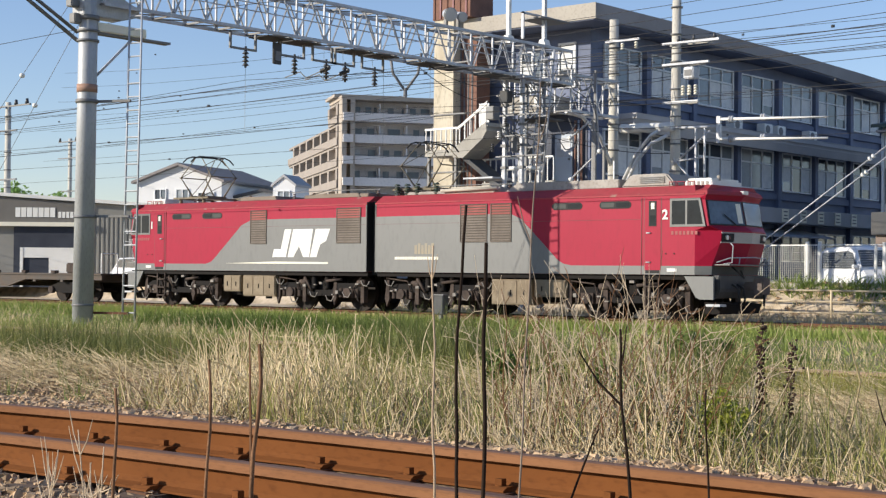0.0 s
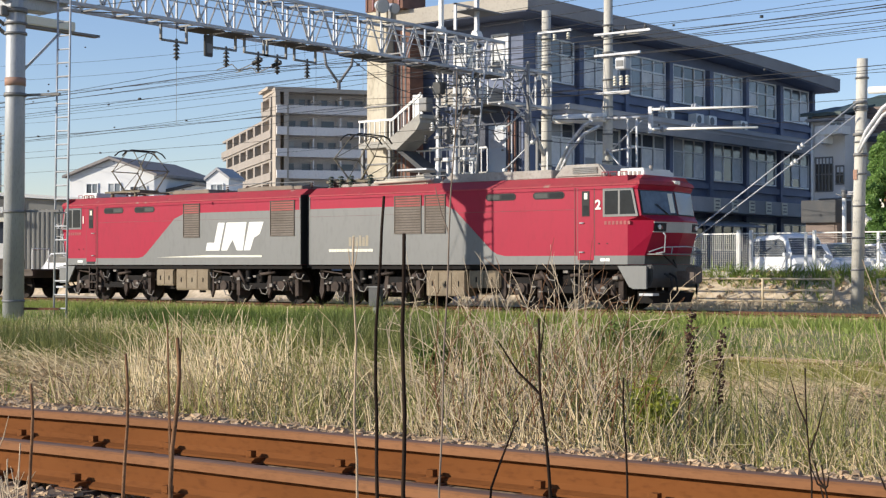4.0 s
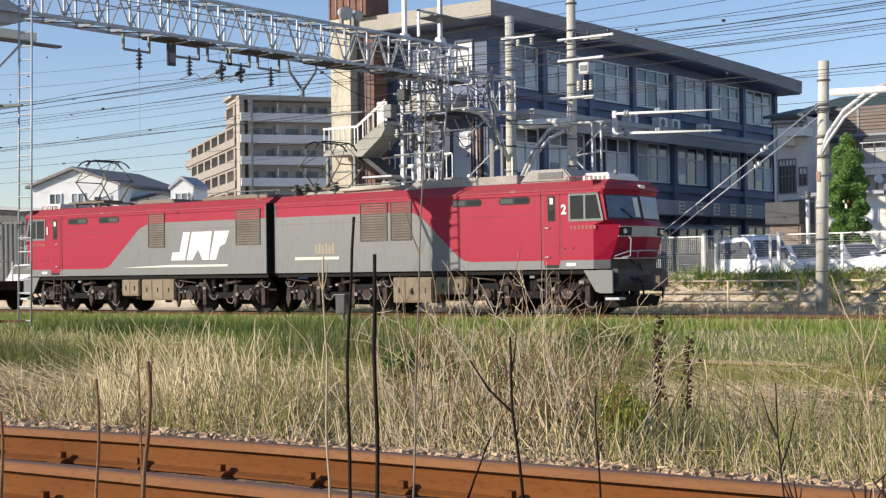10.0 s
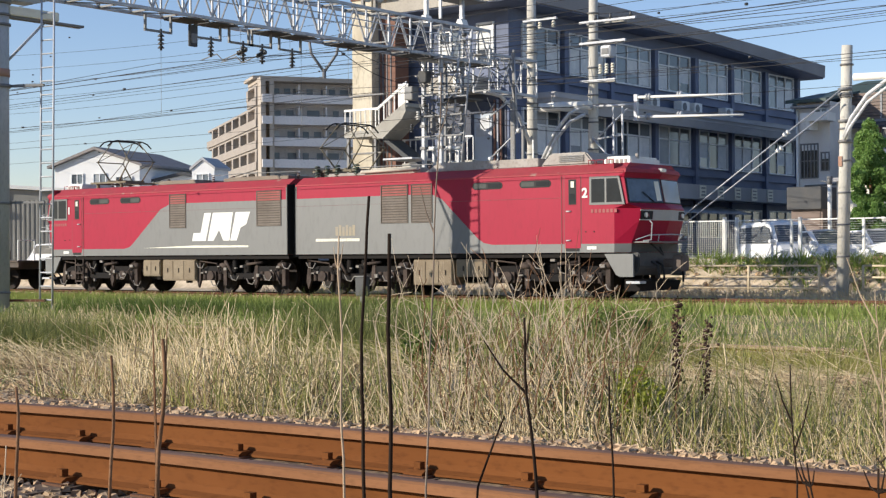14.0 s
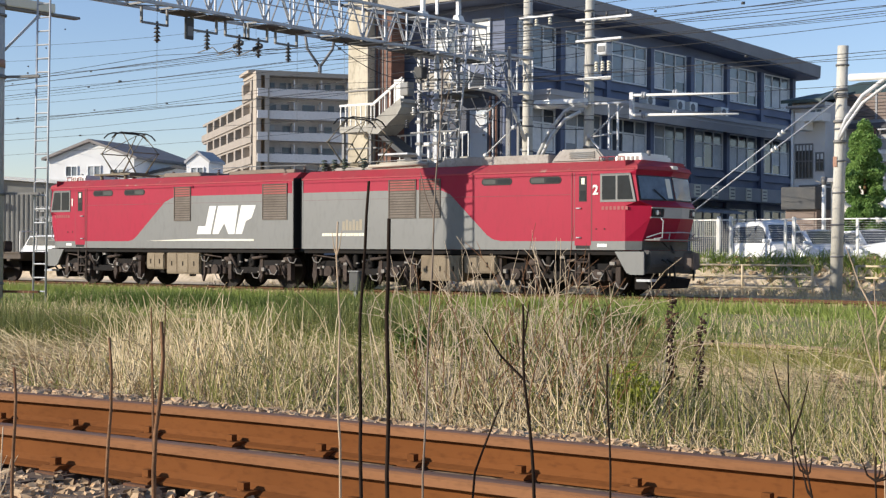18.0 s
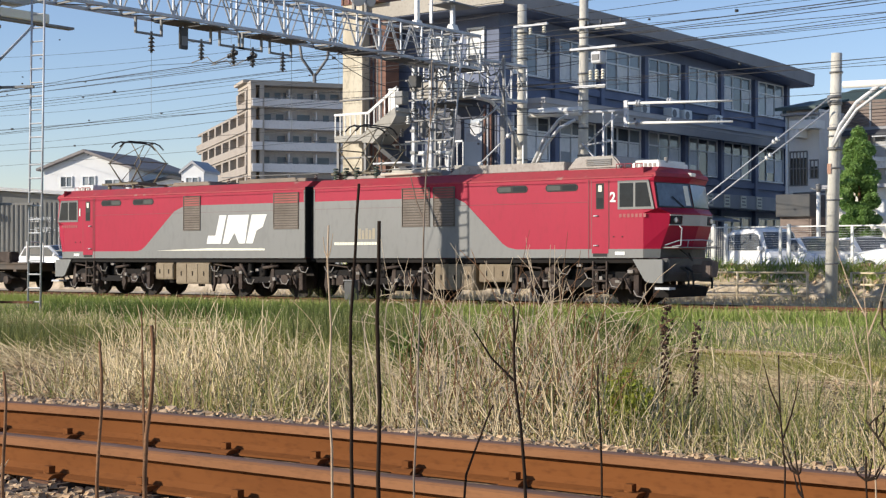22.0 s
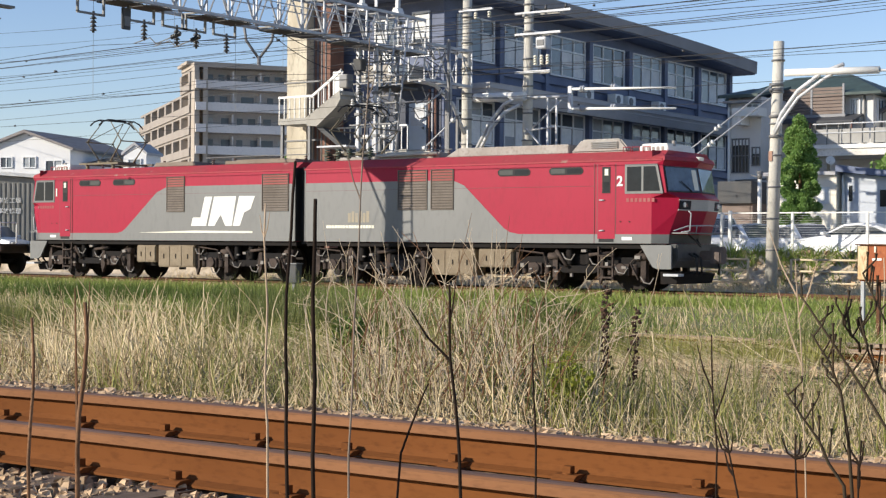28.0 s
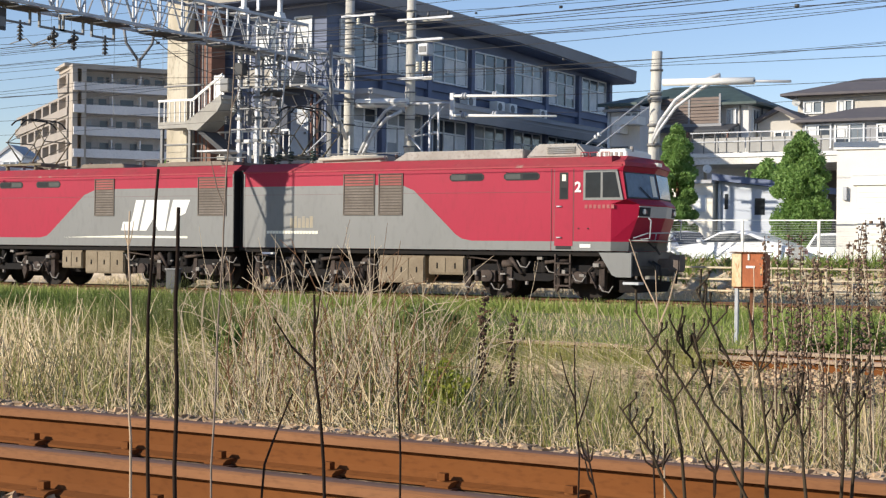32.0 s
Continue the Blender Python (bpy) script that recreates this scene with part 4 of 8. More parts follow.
LAMP_GLASS = surface("lamp_glass", (0.6, 0.6, 0.57), (0.45, 0.45, 0.45), rough=0.15, mix=0.3, bump=0.0, spec=0.9)
DARK_RED = surface("dark_red_paint", (0.16, 0.016, 0.022), (0.11, 0.014, 0.018), rough=0.5, mix=0.4)
LOUVRE = surface("dusty_louvre", (0.175, 0.145, 0.118), (0.12, 0.098, 0.078), rough=0.8, coarse=2.5, mix=0.7)
LOUVRE_BACK = surface("louvre_shade", (0.11, 0.09, 0.073), (0.08, 0.066, 0.053), rough=0.9, mix=0.6)
SEAM = surface("seam", (0.16, 0.07, 0.07), (0.12, 0.06, 0.06), rough=0.7)
NUMBER_MAT = surface("worn_number", (0.33, 0.075, 0.07), (0.28, 0.05, 0.055), rough=0.6)
FADED_GOLD = surface("worn_ochre", (0.33, 0.27, 0.17), (0.27, 0.25, 0.21), rough=0.6, mix=0.8)
ROOF_PALE = surface("pale_dusty_roof_box", (0.50, 0.46, 0.38), (0.38, 0.34, 0.28), rough=0.8, coarse=2.5, mix=0.7)
ROOF_BROWN = surface("brown_dusty_roof_gear", (0.25, 0.205, 0.16), (0.16, 0.125, 0.095), rough=0.85, coarse=1.5, mix=0.8)
INSUL_GREEN = surface("dark_green_porcelain", (0.035, 0.055, 0.035), (0.055, 0.07, 0.045), rough=0.4, mix=0.5)
INSUL = surface("brown_porcelain", (0.10, 0.055, 0.04), (0.16, 0.10, 0.07), rough=0.3, mix=0.5)
WHEEL = surface("wheel_steel", (0.020, 0.017, 0.015), (0.040, 0.028, 0.022), rough=0.7, metal=0.0, spec=0.2, coarse=3, mix=0.8)
locomotive = build_loco()

# ---- overhead line: gantry, masts, poles and wires ----
GX = -32.0
PALE_STEEL = surface("pale_painted_steel", (0.66, 0.66, 0.65), (0.48, 0.48, 0.47), rough=0.55, coarse=1.8, mix=0.6)
PORCELAIN = surface("dark_insulator", (0.05, 0.055, 0.06), (0.09, 0.08, 0.07), rough=0.35, mix=0.5)
WIRE2 = surface("grey_strand", (0.10, 0.10, 0.105), (0.14, 0.14, 0.14), rough=0.6, metal=0.3)
ORANGE = surface("faded_orange_band", (0.40, 0.20, 0.12), (0.34, 0.26, 0.21), rough=0.7, mix=0.6)


PLATE = surface("dull_walk_plate", (0.085, 0.088, 0.092), (0.13, 0.125, 0.115), rough=0.8, coarse=2, mix=0.7, spec=0.2)


def ladder(label, p0, p1, width_dir, width, step=0.33, bar=0.026, cat="ladder"):
    p0, p1 = Vector(p0), Vector(p1)
    t = thing("ladder", label, cat, Matrix.Translation(p0))
    w = Vector(width_dir).normalized() * width / 2
    d = p1 - p0
    for s in (-1, 1):
        part("stile", Shape().cyl(w * s, d + w * s, bar, n=6), STEEL, t)
    n = int(d.length / step)
    rung = shared("rung", Shape().cyl(-w, w, bar * 0.8, n=5), STEEL)
    for k in range(1, n):
        piece("rung", rung, t, Matrix.Translation(d * (k / n)))
    return t


def steel_pole():
    p = thing("gantry_mast", "grey tubular steel gantry mast with clamps and a head box", "mast", pose(GX, 23.2, -0.3))
    part("tube", Shape().cyl((0, 0, 0), (0.12, 0, 11.2), 0.265, 0.225, n=24), POLE_GREY, p)
    part("footing", Shape().cyl((0, 0, -0.1), (0, 0, 0.10), 0.36, 0.33, n=16), CONCRETE, p, "pale concrete footing")
    for z, m, h in ((0.55, STEEL_DARK, 0.05), (2.78, STEEL_DARK, 0.06), (5.7, STEEL_DARK, 0.09), (5.97, ORANGE, 0.2), (7.25, STEEL_DARK, 0.06), (7.5, STEEL_DARK, 0.06), (7.8, STEEL_DARK, 0.12)):
        x = 0.12 * z / 11.2
        r = 0.285 if m is not ORANGE else 0.262
        part("band", Shape().cyl((x, 0, z), (x, 0, z + h), r, n=20), m, p, "faded orange band" if m is ORANGE else "")
    hd = Shape().prism([(-0.30, 7.9), (0.9, 7.9), (1.45, 8.05), (1.45, 8.25), (0.2, 8.75), (-0.30, 8.75)], "x", -0.2, 0.3)
    part("head_bracket", hd, POLE_GREY, p, "grey tapered head bracket", bevel=0.02)
    part("arm", Shape().box(-0.1, 0.22, 0.2, 1.75, 7.55, 7.78), CREAM, p, "pale beam seat", bevel=0.02)
    part("arm", Shape().box(-0.1, 0.15, 0.2, 2.6, 7.49, 7.55), STEEL_DARK, p)
    part("brace", Shape().cyl((0.05, 0.2, 6.35), (0.05, 1.4, 7.5), 0.035, n=6), STEEL, p)
    part("ladder_stay", Shape().prism([(0.1, 0.1), (1.1, 0.55), (1.06, 0.63), (0.06, 0.2)], "z", 5.72, 5.78), STEEL_DARK, p)
    part("ladder_stay", Shape().prism([(0.1, 0.1), (1.1, 0.55), (1.06, 0.63), (0.06, 0.2)], "z", 2.80, 2.86), STEEL_DARK, p)
    part("ladder_stay", Shape().prism([(0.1, 0.1), (1.1, 0.55), (1.06, 0.63), (0.06, 0.2)], "z", 0.35, 0.41), RUST_DARK, p, "rusty lower stay")
    for q in (0.0, 0.35):
        part("stay", Shape().cyl((-0.13, -0.17, 7.5 - q * 0.6), (-2.5, -3.3, 10.6 - q * 0.4), 0.05, n=6), STEEL_DARK, p, "dark angle stay")
    for z, y in ((7.7, -0.25), (8.1, -0.35)):
        part("fitting", Shape().box(-0.12, 0.12, y - 0.2, y + 0.1, z, z + 0.25), STEEL_DARK, p, bevel=0.02)
    ladder("thin galvanised ladder beside the gantry mast", (GX + 1.05, 23.83, -0.25), (GX + 1.05, 23.95, 8.3), (1, 0.2, 0), 0.40)


def truss(y0, y1, z0, z1, half, label, panel=1.15, plates=True):
    t = thing("gantry_beam", label, "gantry beam", pose(GX, y0, z0))
    L, h = y1 - y0, z1 - z0
    for x in (-half, half):
        for z in (0, h):
            part("chord", Shape().box(x - 0.045, x + 0.045, 0, L, z - 0.045, z + 0.045), STEEL, t)
    n = max(1, round(L / panel))
    pl = L / n
    dg = [shared("diagonal", Shape().cyl((0, 0, 0), (0, pl / 2, s * h), 0.028, n=5), STEEL) for s in (1, -1)]
    vt = shared("upright", Shape().box(-0.025, 0.025, -0.025, 0.025, 0, h), STEEL)
    cr = shared("cross_tie", Shape().box(-half, half, -0.025, 0.025, -0.025, 0.025), STEEL_DARK)
    xb = shared("cross_diagonal", Shape().cyl((-half, 0, 0), (half, pl, 0), 0.02, n=5), STEEL_DARK)
    for k in range(n + 1):
        for x in (-half, half):
            piece("upright", vt, t, pose(x, k * pl, 0))
            if k < n:
                piece("diagonal", dg[0], t, pose(x, k * pl, 0))
                piece("diagonal", dg[1], t, pose(x, k * pl + pl / 2, h))
        for z in (0, h):
            piece("cross_tie", cr, t, pose(0, k * pl, z))
            if k < n:
                piece("cross_diagonal", xb, t, pose(0, k * pl, z))
    if plates:
        pm = shared("walk_plate", Shape().box(-half * 0.9, half * 0.9, 0.06, pl - 0.06, -0.09, -0.06), PLATE)
        for k in range(n):
            if k % 3 != 1 and k > 3:
                piece("walk_plate", pm, t, pose(0, k * pl, 0))
        part("hand_wire", Shape().box(-half - 0.03, -half, 0, L, h * 0.62, h * 0.62 + 0.03), STEEL, t)
        part("hand_wire", Shape().box(half, half + 0.03, 0, L, h * 0.62, h * 0.62 + 0.03), STEEL, t)
    return t


def hanger(y, kind):
    """A drop bracket under the beam with an upright insulator."""
    t = thing("insulator_hanger", "steel drop bracket with a dark ribbed insulator under the gantry", "insulator", pose(GX, y, 7.85))
    fr = Shape().box(-0.03, 0.03, -0.5, -0.44, -0.42, 0.02).box(-0.03, 0.03, 0.44, 0.5, -0.42, 0.02).box(-0.03, 0.03, -0.5, 0.5, -0.46, -0.40)
    part("bracket", fr, STEEL_DARK, t)
    ins = Shape().cyl((0, 0.1, -0.35), (0, 0.1, -0.95), 0.035, n=6)
    for k in range(4):
        ins.cyl((0, 0.1, -0.5 - k * 0.11), (0, 0.1, -0.56 - k * 0.11), 0.055, 0.10, n=10)
    part("insulator", ins, PORCELAIN, t)
    if kind:
        st = Shape()
        for k in range(5):
            st.cyl((0.15 + 0.08 * k, -0.25, -0.75 + 0.02 * k), (0.18 + 0.08 * k, -0.25, -0.75 + 0.02 * k), 0.075, 0.04, n=10)
        part("strain_insulator", st, PORCELAIN, t)
        part("lead", Shape().path([(0.1, -0.25, -0.76), (-0.5, -0.25, -0.9), (-0.75, -0.25, -0.7), (-1.4, -0.25, -0.82)], 0.018), STEEL_DARK, t)


steel_pole()
truss(23.4, 43.6, 7.92, 9.08, 0.45, "galvanised lattice gantry beam spanning the tracks")
truss(43.7, 46.7, 7.0, 8.3, 0.35, "short lattice beam between tower and concrete pole", 1.5, False)
for y, k in ((28.5, 0), (30.4, 0), (31.7, 1), (32.5, 1), (33.8, 0)):
    hanger(y, k)
sp = thing("hanging_plate", "small dark plate hanging under the gantry", "sign", pose(GX, 29.8, 7.85))
part("plate", Shape().box(-0.04, 0.04, -0.16, 0.16, -0.72, -0.1), PLATE, sp, bevel=0.02)
part("face", Shape().box(-0.06, 0.06, -0.11, 0.11, -0.62, -0.35), STEEL_DARK, sp)

tower = thing("gantry_tower", "galvanised two-legged tower with ties, carrying the gantry", "tower", pose(GX, 40.6, 0.0))
for x in (-0.17, 0.57):
    part("leg", Shape().box(x - 0.065, x + 0.065, -0.065, 0.065, -0.1, 7.9), STEEL, tower, bevel=0.01)
    part("leg", Shape().box(x - 0.05, x + 0.05, 1.15, 1.25, -0.1, 7.9), STEEL_DARK, tower)
    for z in (4.75, 5.5, 6.2, 6.9):
        part("collar", Shape().box(x - 0.11, x + 0.11, -0.10, 0.10, z, z + 0.09), STEEL_DARK, tower)
    part("head_plate", Shape().box(x - 0.2, x + 0.2, -0.15, 1.3, 7.80, 7.86), STEEL, tower)
for z in (5.15, 5.85, 6.55, 7.25):
    part("tie", Shape().box(-0.5, 1.5, -0.09, -0.05, z, z + 0.05), STEEL_DARK, tower)
    part("tie", Shape().box(-0.12, 0.52, 1.18, 1.22, z - 0.3, z - 0.25), STEEL_DARK, tower)
for k in range(4):
    z = 4.6 + 0.8 * k
    part("cross_brace", Shape().cyl((-0.1, 1.2, z), (0.5, 1.2, z + 0.8), 0.022, n=5), STEEL_DARK, tower)
    part("cross_brace", Shape().cyl((0.57, 0.05, z + 0.8 * (k % 2)), (0.57, 1.15, z + 0.8 * (1 - k % 2)), 0.022, n=5), STEEL, tower)
part("platform", Shape().box(-1.6, -0.3, -0.5, 0.9, 4.42, 4.48), STEEL, tower, "pale platform plate on the tower")
part("platform", Shape().box(0.0, 1.3, 0.2, 1.4, 6.42, 6.47), PLATE, tower, "dark grating platform")
for z in (6.85, 7.2):
    part("platform_rail", Shape().box(0.0, 1.3, 0.2, 0.24, z, z + 0.04), STEEL, tower)
for x in (0.02, 0.65, 1.26):
    part("rail_post", Shape().box(x - 0.02, x + 0.02, 0.2, 0.24, 6.47, 7.24), STEEL, tower)
for k in range(6):
    ins = Shape()
    x, z = -0.55 + 0.28 * k, 5.35 + 0.42 * ((k * 5) % 4)
    for q in range(4):
        ins.cyl((x, -0.2, z + 0.075 * q), (x, -0.2, z + 0.05 + 0.075 * q), 0.075, 0.045, n=9)
    part("insulator", ins, WHITE if k % 2 else PORCELAIN, tower, "ribbed post insulator")
ladder("leaning galvanised ladder on the gantry tower", (-31.14, 41.0, 4.0), (-30.63, 41.0, 8.75), (1, 0.1, 0), 0.46, 0.3, 0.033)
wp = thing("white_pipe", "thick white insulated pipe across the gantry tower", "pipe", pose(-32.4, 41.0, 4.72))
part("pipe", Shape().path([(-0.15, 0, -0.28), (-0.12, 0, -0.02), (0.06, 0, 0.08), (0.8, 0, 0.07), (1.5, 0, 0.04)], 0.075, 10), WHITE, wp)
part("post", Shape().box(0.3, 0.4, -0.05, 0.05, -4.7, 0.0), STEEL, wp)
part("post", Shape().box(1.34, 1.44, -0.05, 0.05, -4.7, -0.02), STEEL, wp)
st_ = thing("stay_rod", "pale stay rods with white end insulators beside the tower", "stay", pose(-29.0, 41.0, 0.0))
for x0, z0, x1, z1 in ((0.22, 6.29, -0.75, 5.70), (0.66, 5.37, -0.70, 4.32), (0.3, 7.9, 0.45, 5.2)):
    part("rod", Shape().cyl((x0, 0, z0), (x1, 0, z1), 0.028, n=6), STEEL, st_)
    part("insulator", Shape().cyl((x1, 0, z1), (x1 + 0.09, 0, z1 + 0.055), 0.085, 0.06, n=10), WHITE, st_)
    part("anchor", Shape().box(x0 - 0.04, x0 + 0.04, -0.04, 0.04, 0.0, z0), STEEL_DARK, st_)
for sx, y, z1 in ((-0.2, 40.8, 12.2), (0.2, 42.3, 12.0)):
    up = thing("steel_post", "white steel post standing on the gantry", "post", pose(GX + sx, y, 9.08))
    part("post", Shape().box(-0.07, 0.07, -0.07, 0.07, 0.2, z1 - 9.08), WHITE if y < 42 else STEEL, up, bevel=0.01)
    part("foot", Shape().prism([(-0.2, 0), (0.2, 0), (0.08, 0.28), (-0.08, 0.28)], "y", -0.16, 0.16), WHITE, up)
fr = thing("gantry_crossbar", "steel cross frame between the gantry posts", "frame", pose(GX, 41.5, 10.6))
part("bar", Shape().box(-0.05, 0.05, -0.8, 0.9, 0.55, 0.63), STEEL_DARK, fr)
part("bar", Shape().box(-0.05, 0.05, -0.2, 1.5, -0.42, -0.36), STEEL, fr)
part("bar", Shape().box(-0.05, 0.05, -0.2, -0.14, -1.3, -0.36), STEEL, fr)
part("tray", Shape().box(-0.5, 0.5, 0.3, 1.9, -0.55, -0.5), STEEL_DARK, fr, "flat tray")

for y, sgn in ((36.9, -1), (37.5, 1)):
    fl = thing("floodlight", "round grey floodlight on the gantry", "floodlight", pose(GX + 0.3, y, 9.1))
    part("housing", Shape().cyl((0.28, -0.1, 0.36), (-0.10, 0.12, 0.46), 0.23 if sgn < 0 else 0.17, 0.14, n=16), STEEL, fl)
    part("lens", Shape().cyl((0.30, -0.11, 0.355), (0.28, -0.1, 0.36), 0.20 if sgn < 0 else 0.14, n=16), LAMP_GLASS, fl)
    part("bracket", Shape().box(-0.05, 0.05, -0.05, 0.05, 0, 0.4), STEEL_DARK, fl)

# small transformers and cable gear on the tower
gear = thing("switch_gear", "grey switch boxes and cables on the gantry tower", "switch gear", pose(GX, 40.0, 5.0))
for k, (y, z, w, h) in enumerate(((-0.5, 1.35, 0.35, 0.45), (0.25, 2.0, 0.3, 0.4), (0.9, 0.35, 0.35, 0.5), (2.2, 2.1, 0.7, 0.28))):
    part("box", Shape().box(-0.15, 0.2, y, y + w, z, z + h), (STEEL_DARK, PLATE, STEEL_DARK, WHITE)[k], gear, bevel=0.02)
rng_c = random.Random(11)
for k in range(22):
    y, z = rng_c.uniform(-0.8, 4.0), rng_c.uniform(0.4, 3.2)
    part("cable", Shape().path([(0.35, y, z), (0.4, y + 0.3, z - rng_c.uniform(0.1, 0.5)), (0.4, y + 0.8, z - 0.25), (0.38, y + 1.1, z + rng_c.uniform(-0.3, 0.5))], 0.02), STEEL_DARK, gear)

# concrete poles
def concrete_pole(name_label, x, y, z0, z1, r0, r1, lean=0.0):
    p = thing("concrete_pole", name_label, "utility pole", pose(x, y, z0))
    part("shaft", Shape().cyl((0, 0, 0), (lean, 0, z1 - z0), r0, r1, n=16), POLE_CONCRETE, p)
    k = 0
    for z in np.arange(1.2, z1 - z0 - 0.2, 0.95):
        a = lean * z / (z1 - z0)
        part("band", Shape().cyl((a, 0, float(z)), (a, 0, float(z) + 0.05), r0 * 1.06, n=14), STEEL_DARK, p)
    return p


def arm(p, x0, x1, z, y=-0.25, mat=None, h=0.08):
    part("crossarm", Shape().box(x0, x1, y - 0.05, y + 0.05, z, z + h), mat or STEEL, p, bevel=0.008)


pole_b = concrete_pole("pale concrete pole at the end of the gantry", -32.0, 46.9, 0.8, 10.7, 0.22, 0.17)
arm(pole_b, -0.2, 1.3, 9.0)
for q in (0.55, 1.15):
    b = Shape()
    for k in range(3):
        b.cyl((q, -0.25, 8.95 - k * 0.09), (q, -0.25, 8.88 - k * 0.09), 0.05, 0.08, n=8)
    part("insulator", b, CREAM, pole_b)
part("arch_brace", Shape().path([(0.0, -3.0, 6.2), (0.0, -2.0, 6.1), (0.0, -0.9, 5.5), (0.0, -0.1, 4.4)], 0.07, 8), PALE_STEEL, pole_b, "arched brace")
part("marker", Shape().box(0.15, 0.2, -0.22, -0.18, 3.6, 4.6), WHITE, pole_b, "white marker strip")

pole_c = concrete_pole("tall concrete pole with crossarms and a transformer", -28.15, 45.0, 0.7, 10.75, 0.20, 0.155, 0.06)
for x0, x1, z in ((-0.35, 1.9, 8.45), (-0.35, 1.5, 7.72), (-0.35, 1.1, 6.4), (-0.25, 0.3, 5.5)):
    arm(pole_c, x0, x1, z)
    part("crossarm", Shape().box(x0, x1 * 0.7, 0.2, 0.3, z + 0.02, z + 0.1), CONCRETE, pole_c)
tr = part("transformer", Shape().box(0.62, 1.02, -0.48, -0.08, 7.2, 7.6), STEEL, pole_c, "pale transformer box", bevel=0.03)
part("vent", Shape().box(0.68, 0.95, -0.50, -0.47, 7.3, 7.5), PORCELAIN, tr)
for q in (0.5, 0.75, 1.0):
    b = Shape()
    for k in range(4):
        b.cyl((q, -0.28, 7.0 - k * 0.09), (q, -0.28, 6.93 - k * 0.09), 0.05, 0.08, n=8)
    part("insulator", b, CREAM, pole_c)
for q in (0.3, 0.9, 1.7):
    part("insulator", Shape().cyl((q, -0.25, 8.53), (q, -0.25, 8.72), 0.06, 0.04, n=8), PORCELAIN, pole_c)
# registration arms reaching right from the pole
tb = part("registration_tube", Shape().cyl((-2.0, -0.3, 5.65), (0.1, -0.3, 5.6), 0.16, n=14), WHITE, pole_c, "thick white insulated tube")
part("registration_tube", Shape().cyl((0.2, -0.3, 5.55), (1.95, -0.3, 5.5), 0.05, n=8), STEEL, pole_c)
part("end_post", Shape().box(1.86, 2.0, -0.36, -0.24, 4.95, 5.85), STEEL, pole_c)
for z in (5.75, 5.08):
    part("registration_tube", Shape().cyl((2.0, -0.3, z), (6.0, -0.5, z - 0.18), 0.05, 0.035, n=8), WHITE, pole_c)
    for q in (2.35, 3.55):
        b = Shape()
        for k in range(2):
            b.cyl((q + k * 0.1, -0.32, z - 0.02), (q + 0.05 + k * 0.1, -0.32, z - 0.02), 0.12, 0.08, n=10)
        part("insulator", b, STEEL, pole_c)
for dz in (0.0, 0.3):
    part("curved_arm", Shape().path([(-0.1, -0.35, 5.6 - dz), (-0.7, -0.4, 5.35 - dz), (-1.3, -0.4, 4.75 - dz), (-1.85, -0.4, 3.8 - dz)], 0.065, 8), PALE_STEEL, pole_c, "curved steel arm")
for k in range(3):
    part("strut", Shape().cyl((0.1, -0.2, 4.3 + k * 0.1), (1.6 - 0.3 * k, -0.3, 5.4 - 0.9 * k), 0.035, n=6), STEEL, pole_c)
for q in (1.0, 1.35):
    part("drop_post", Shape().box(q, q + 0.06, -0.33, -0.27, 3.8, 5.5), STEEL, pole_c)

pole_d = concrete_pole("concrete pole with curved steel arms beside the railing", -18.2, 43.0, -0.2, 7.3, 0.19, 0.16, 0.2)
for dz, r in ((0.0, 0.06), (-0.22, 0.05)):
    part("curved_arm", Shape().path([(0.2, -0.3, 4.75 + dz * 0.3), (0.45, -0.35, 5.3 + dz), (0.95, -0.35, 5.95 + dz), (1.7, -0.35, 6.45 + dz), (2.35, -0.35, 6.65 + dz * 0.4)], r, 8), PALE_STEEL, pole_d, "curved steel arm")
part("registration_tube", Shape().cyl((0.55, -0.35, 6.5), (3.4, -0.35, 6.42), 0.11, n=12), WHITE, pole_d, "thick white insulated tube")
part("registration_tube", Shape().cyl((3.2, -0.35, 6.42), (4.5, -0.35, 6.35), 0.04, n=8), STEEL, pole_d)
for z in (4.6, 5.2, 6.0, 6.15):
    part("band", Shape().cyl((0.13, 0, z), (0.13, 0, z + 0.09), 0.215, n=14), STEEL_DARK, pole_d)
part("marker", Shape().box(-0.02, 0.1, -0.20, -0.17, 3.9, 4.2), ORANGE, pole_d, "faded orange marker")
for k in range(2):
    g = thing("guy_rod", "pale guy rod with white insulators running to the concrete pole", "guy wire", pose(-18.1, 42.7, 5.95 - 0.35 * k))
    d = Vector((-7.2, -0.6, -5.2 + 0.1 * k))
    part("rod", Shape().cyl((0, 0, 0), d, 0.022, n=6), STEEL, g)
    for q in (0.22 + 0.03 * k, 0.235 + 0.03 * k):
        part("insulator", Shape().cyl(d * q, d * (q + 0.008), 0.085, 0.06, n=10), WHITE, g)

for k, (p, q) in enumerate((((-32.2, 23.1, 7.4), (-35.6, 22.0, 1.99)), ((-32.2, 23.1, 8.3), (-34.8, 20.4, 2.31)))):
    p, q = Vector(p), Vector(q)
    g = thing("guy_wire", "thin guy wire with a white insulator on the gantry mast", "guy wire", Matrix.Translation(p))
    part("strand", Shape().cyl((0, 0, 0), q - p, 0.007, n=4), WIRE2, g)
    part("insulator", Shape().ball((q - p) * 0.37, 0.075, 8), WHITE, g)
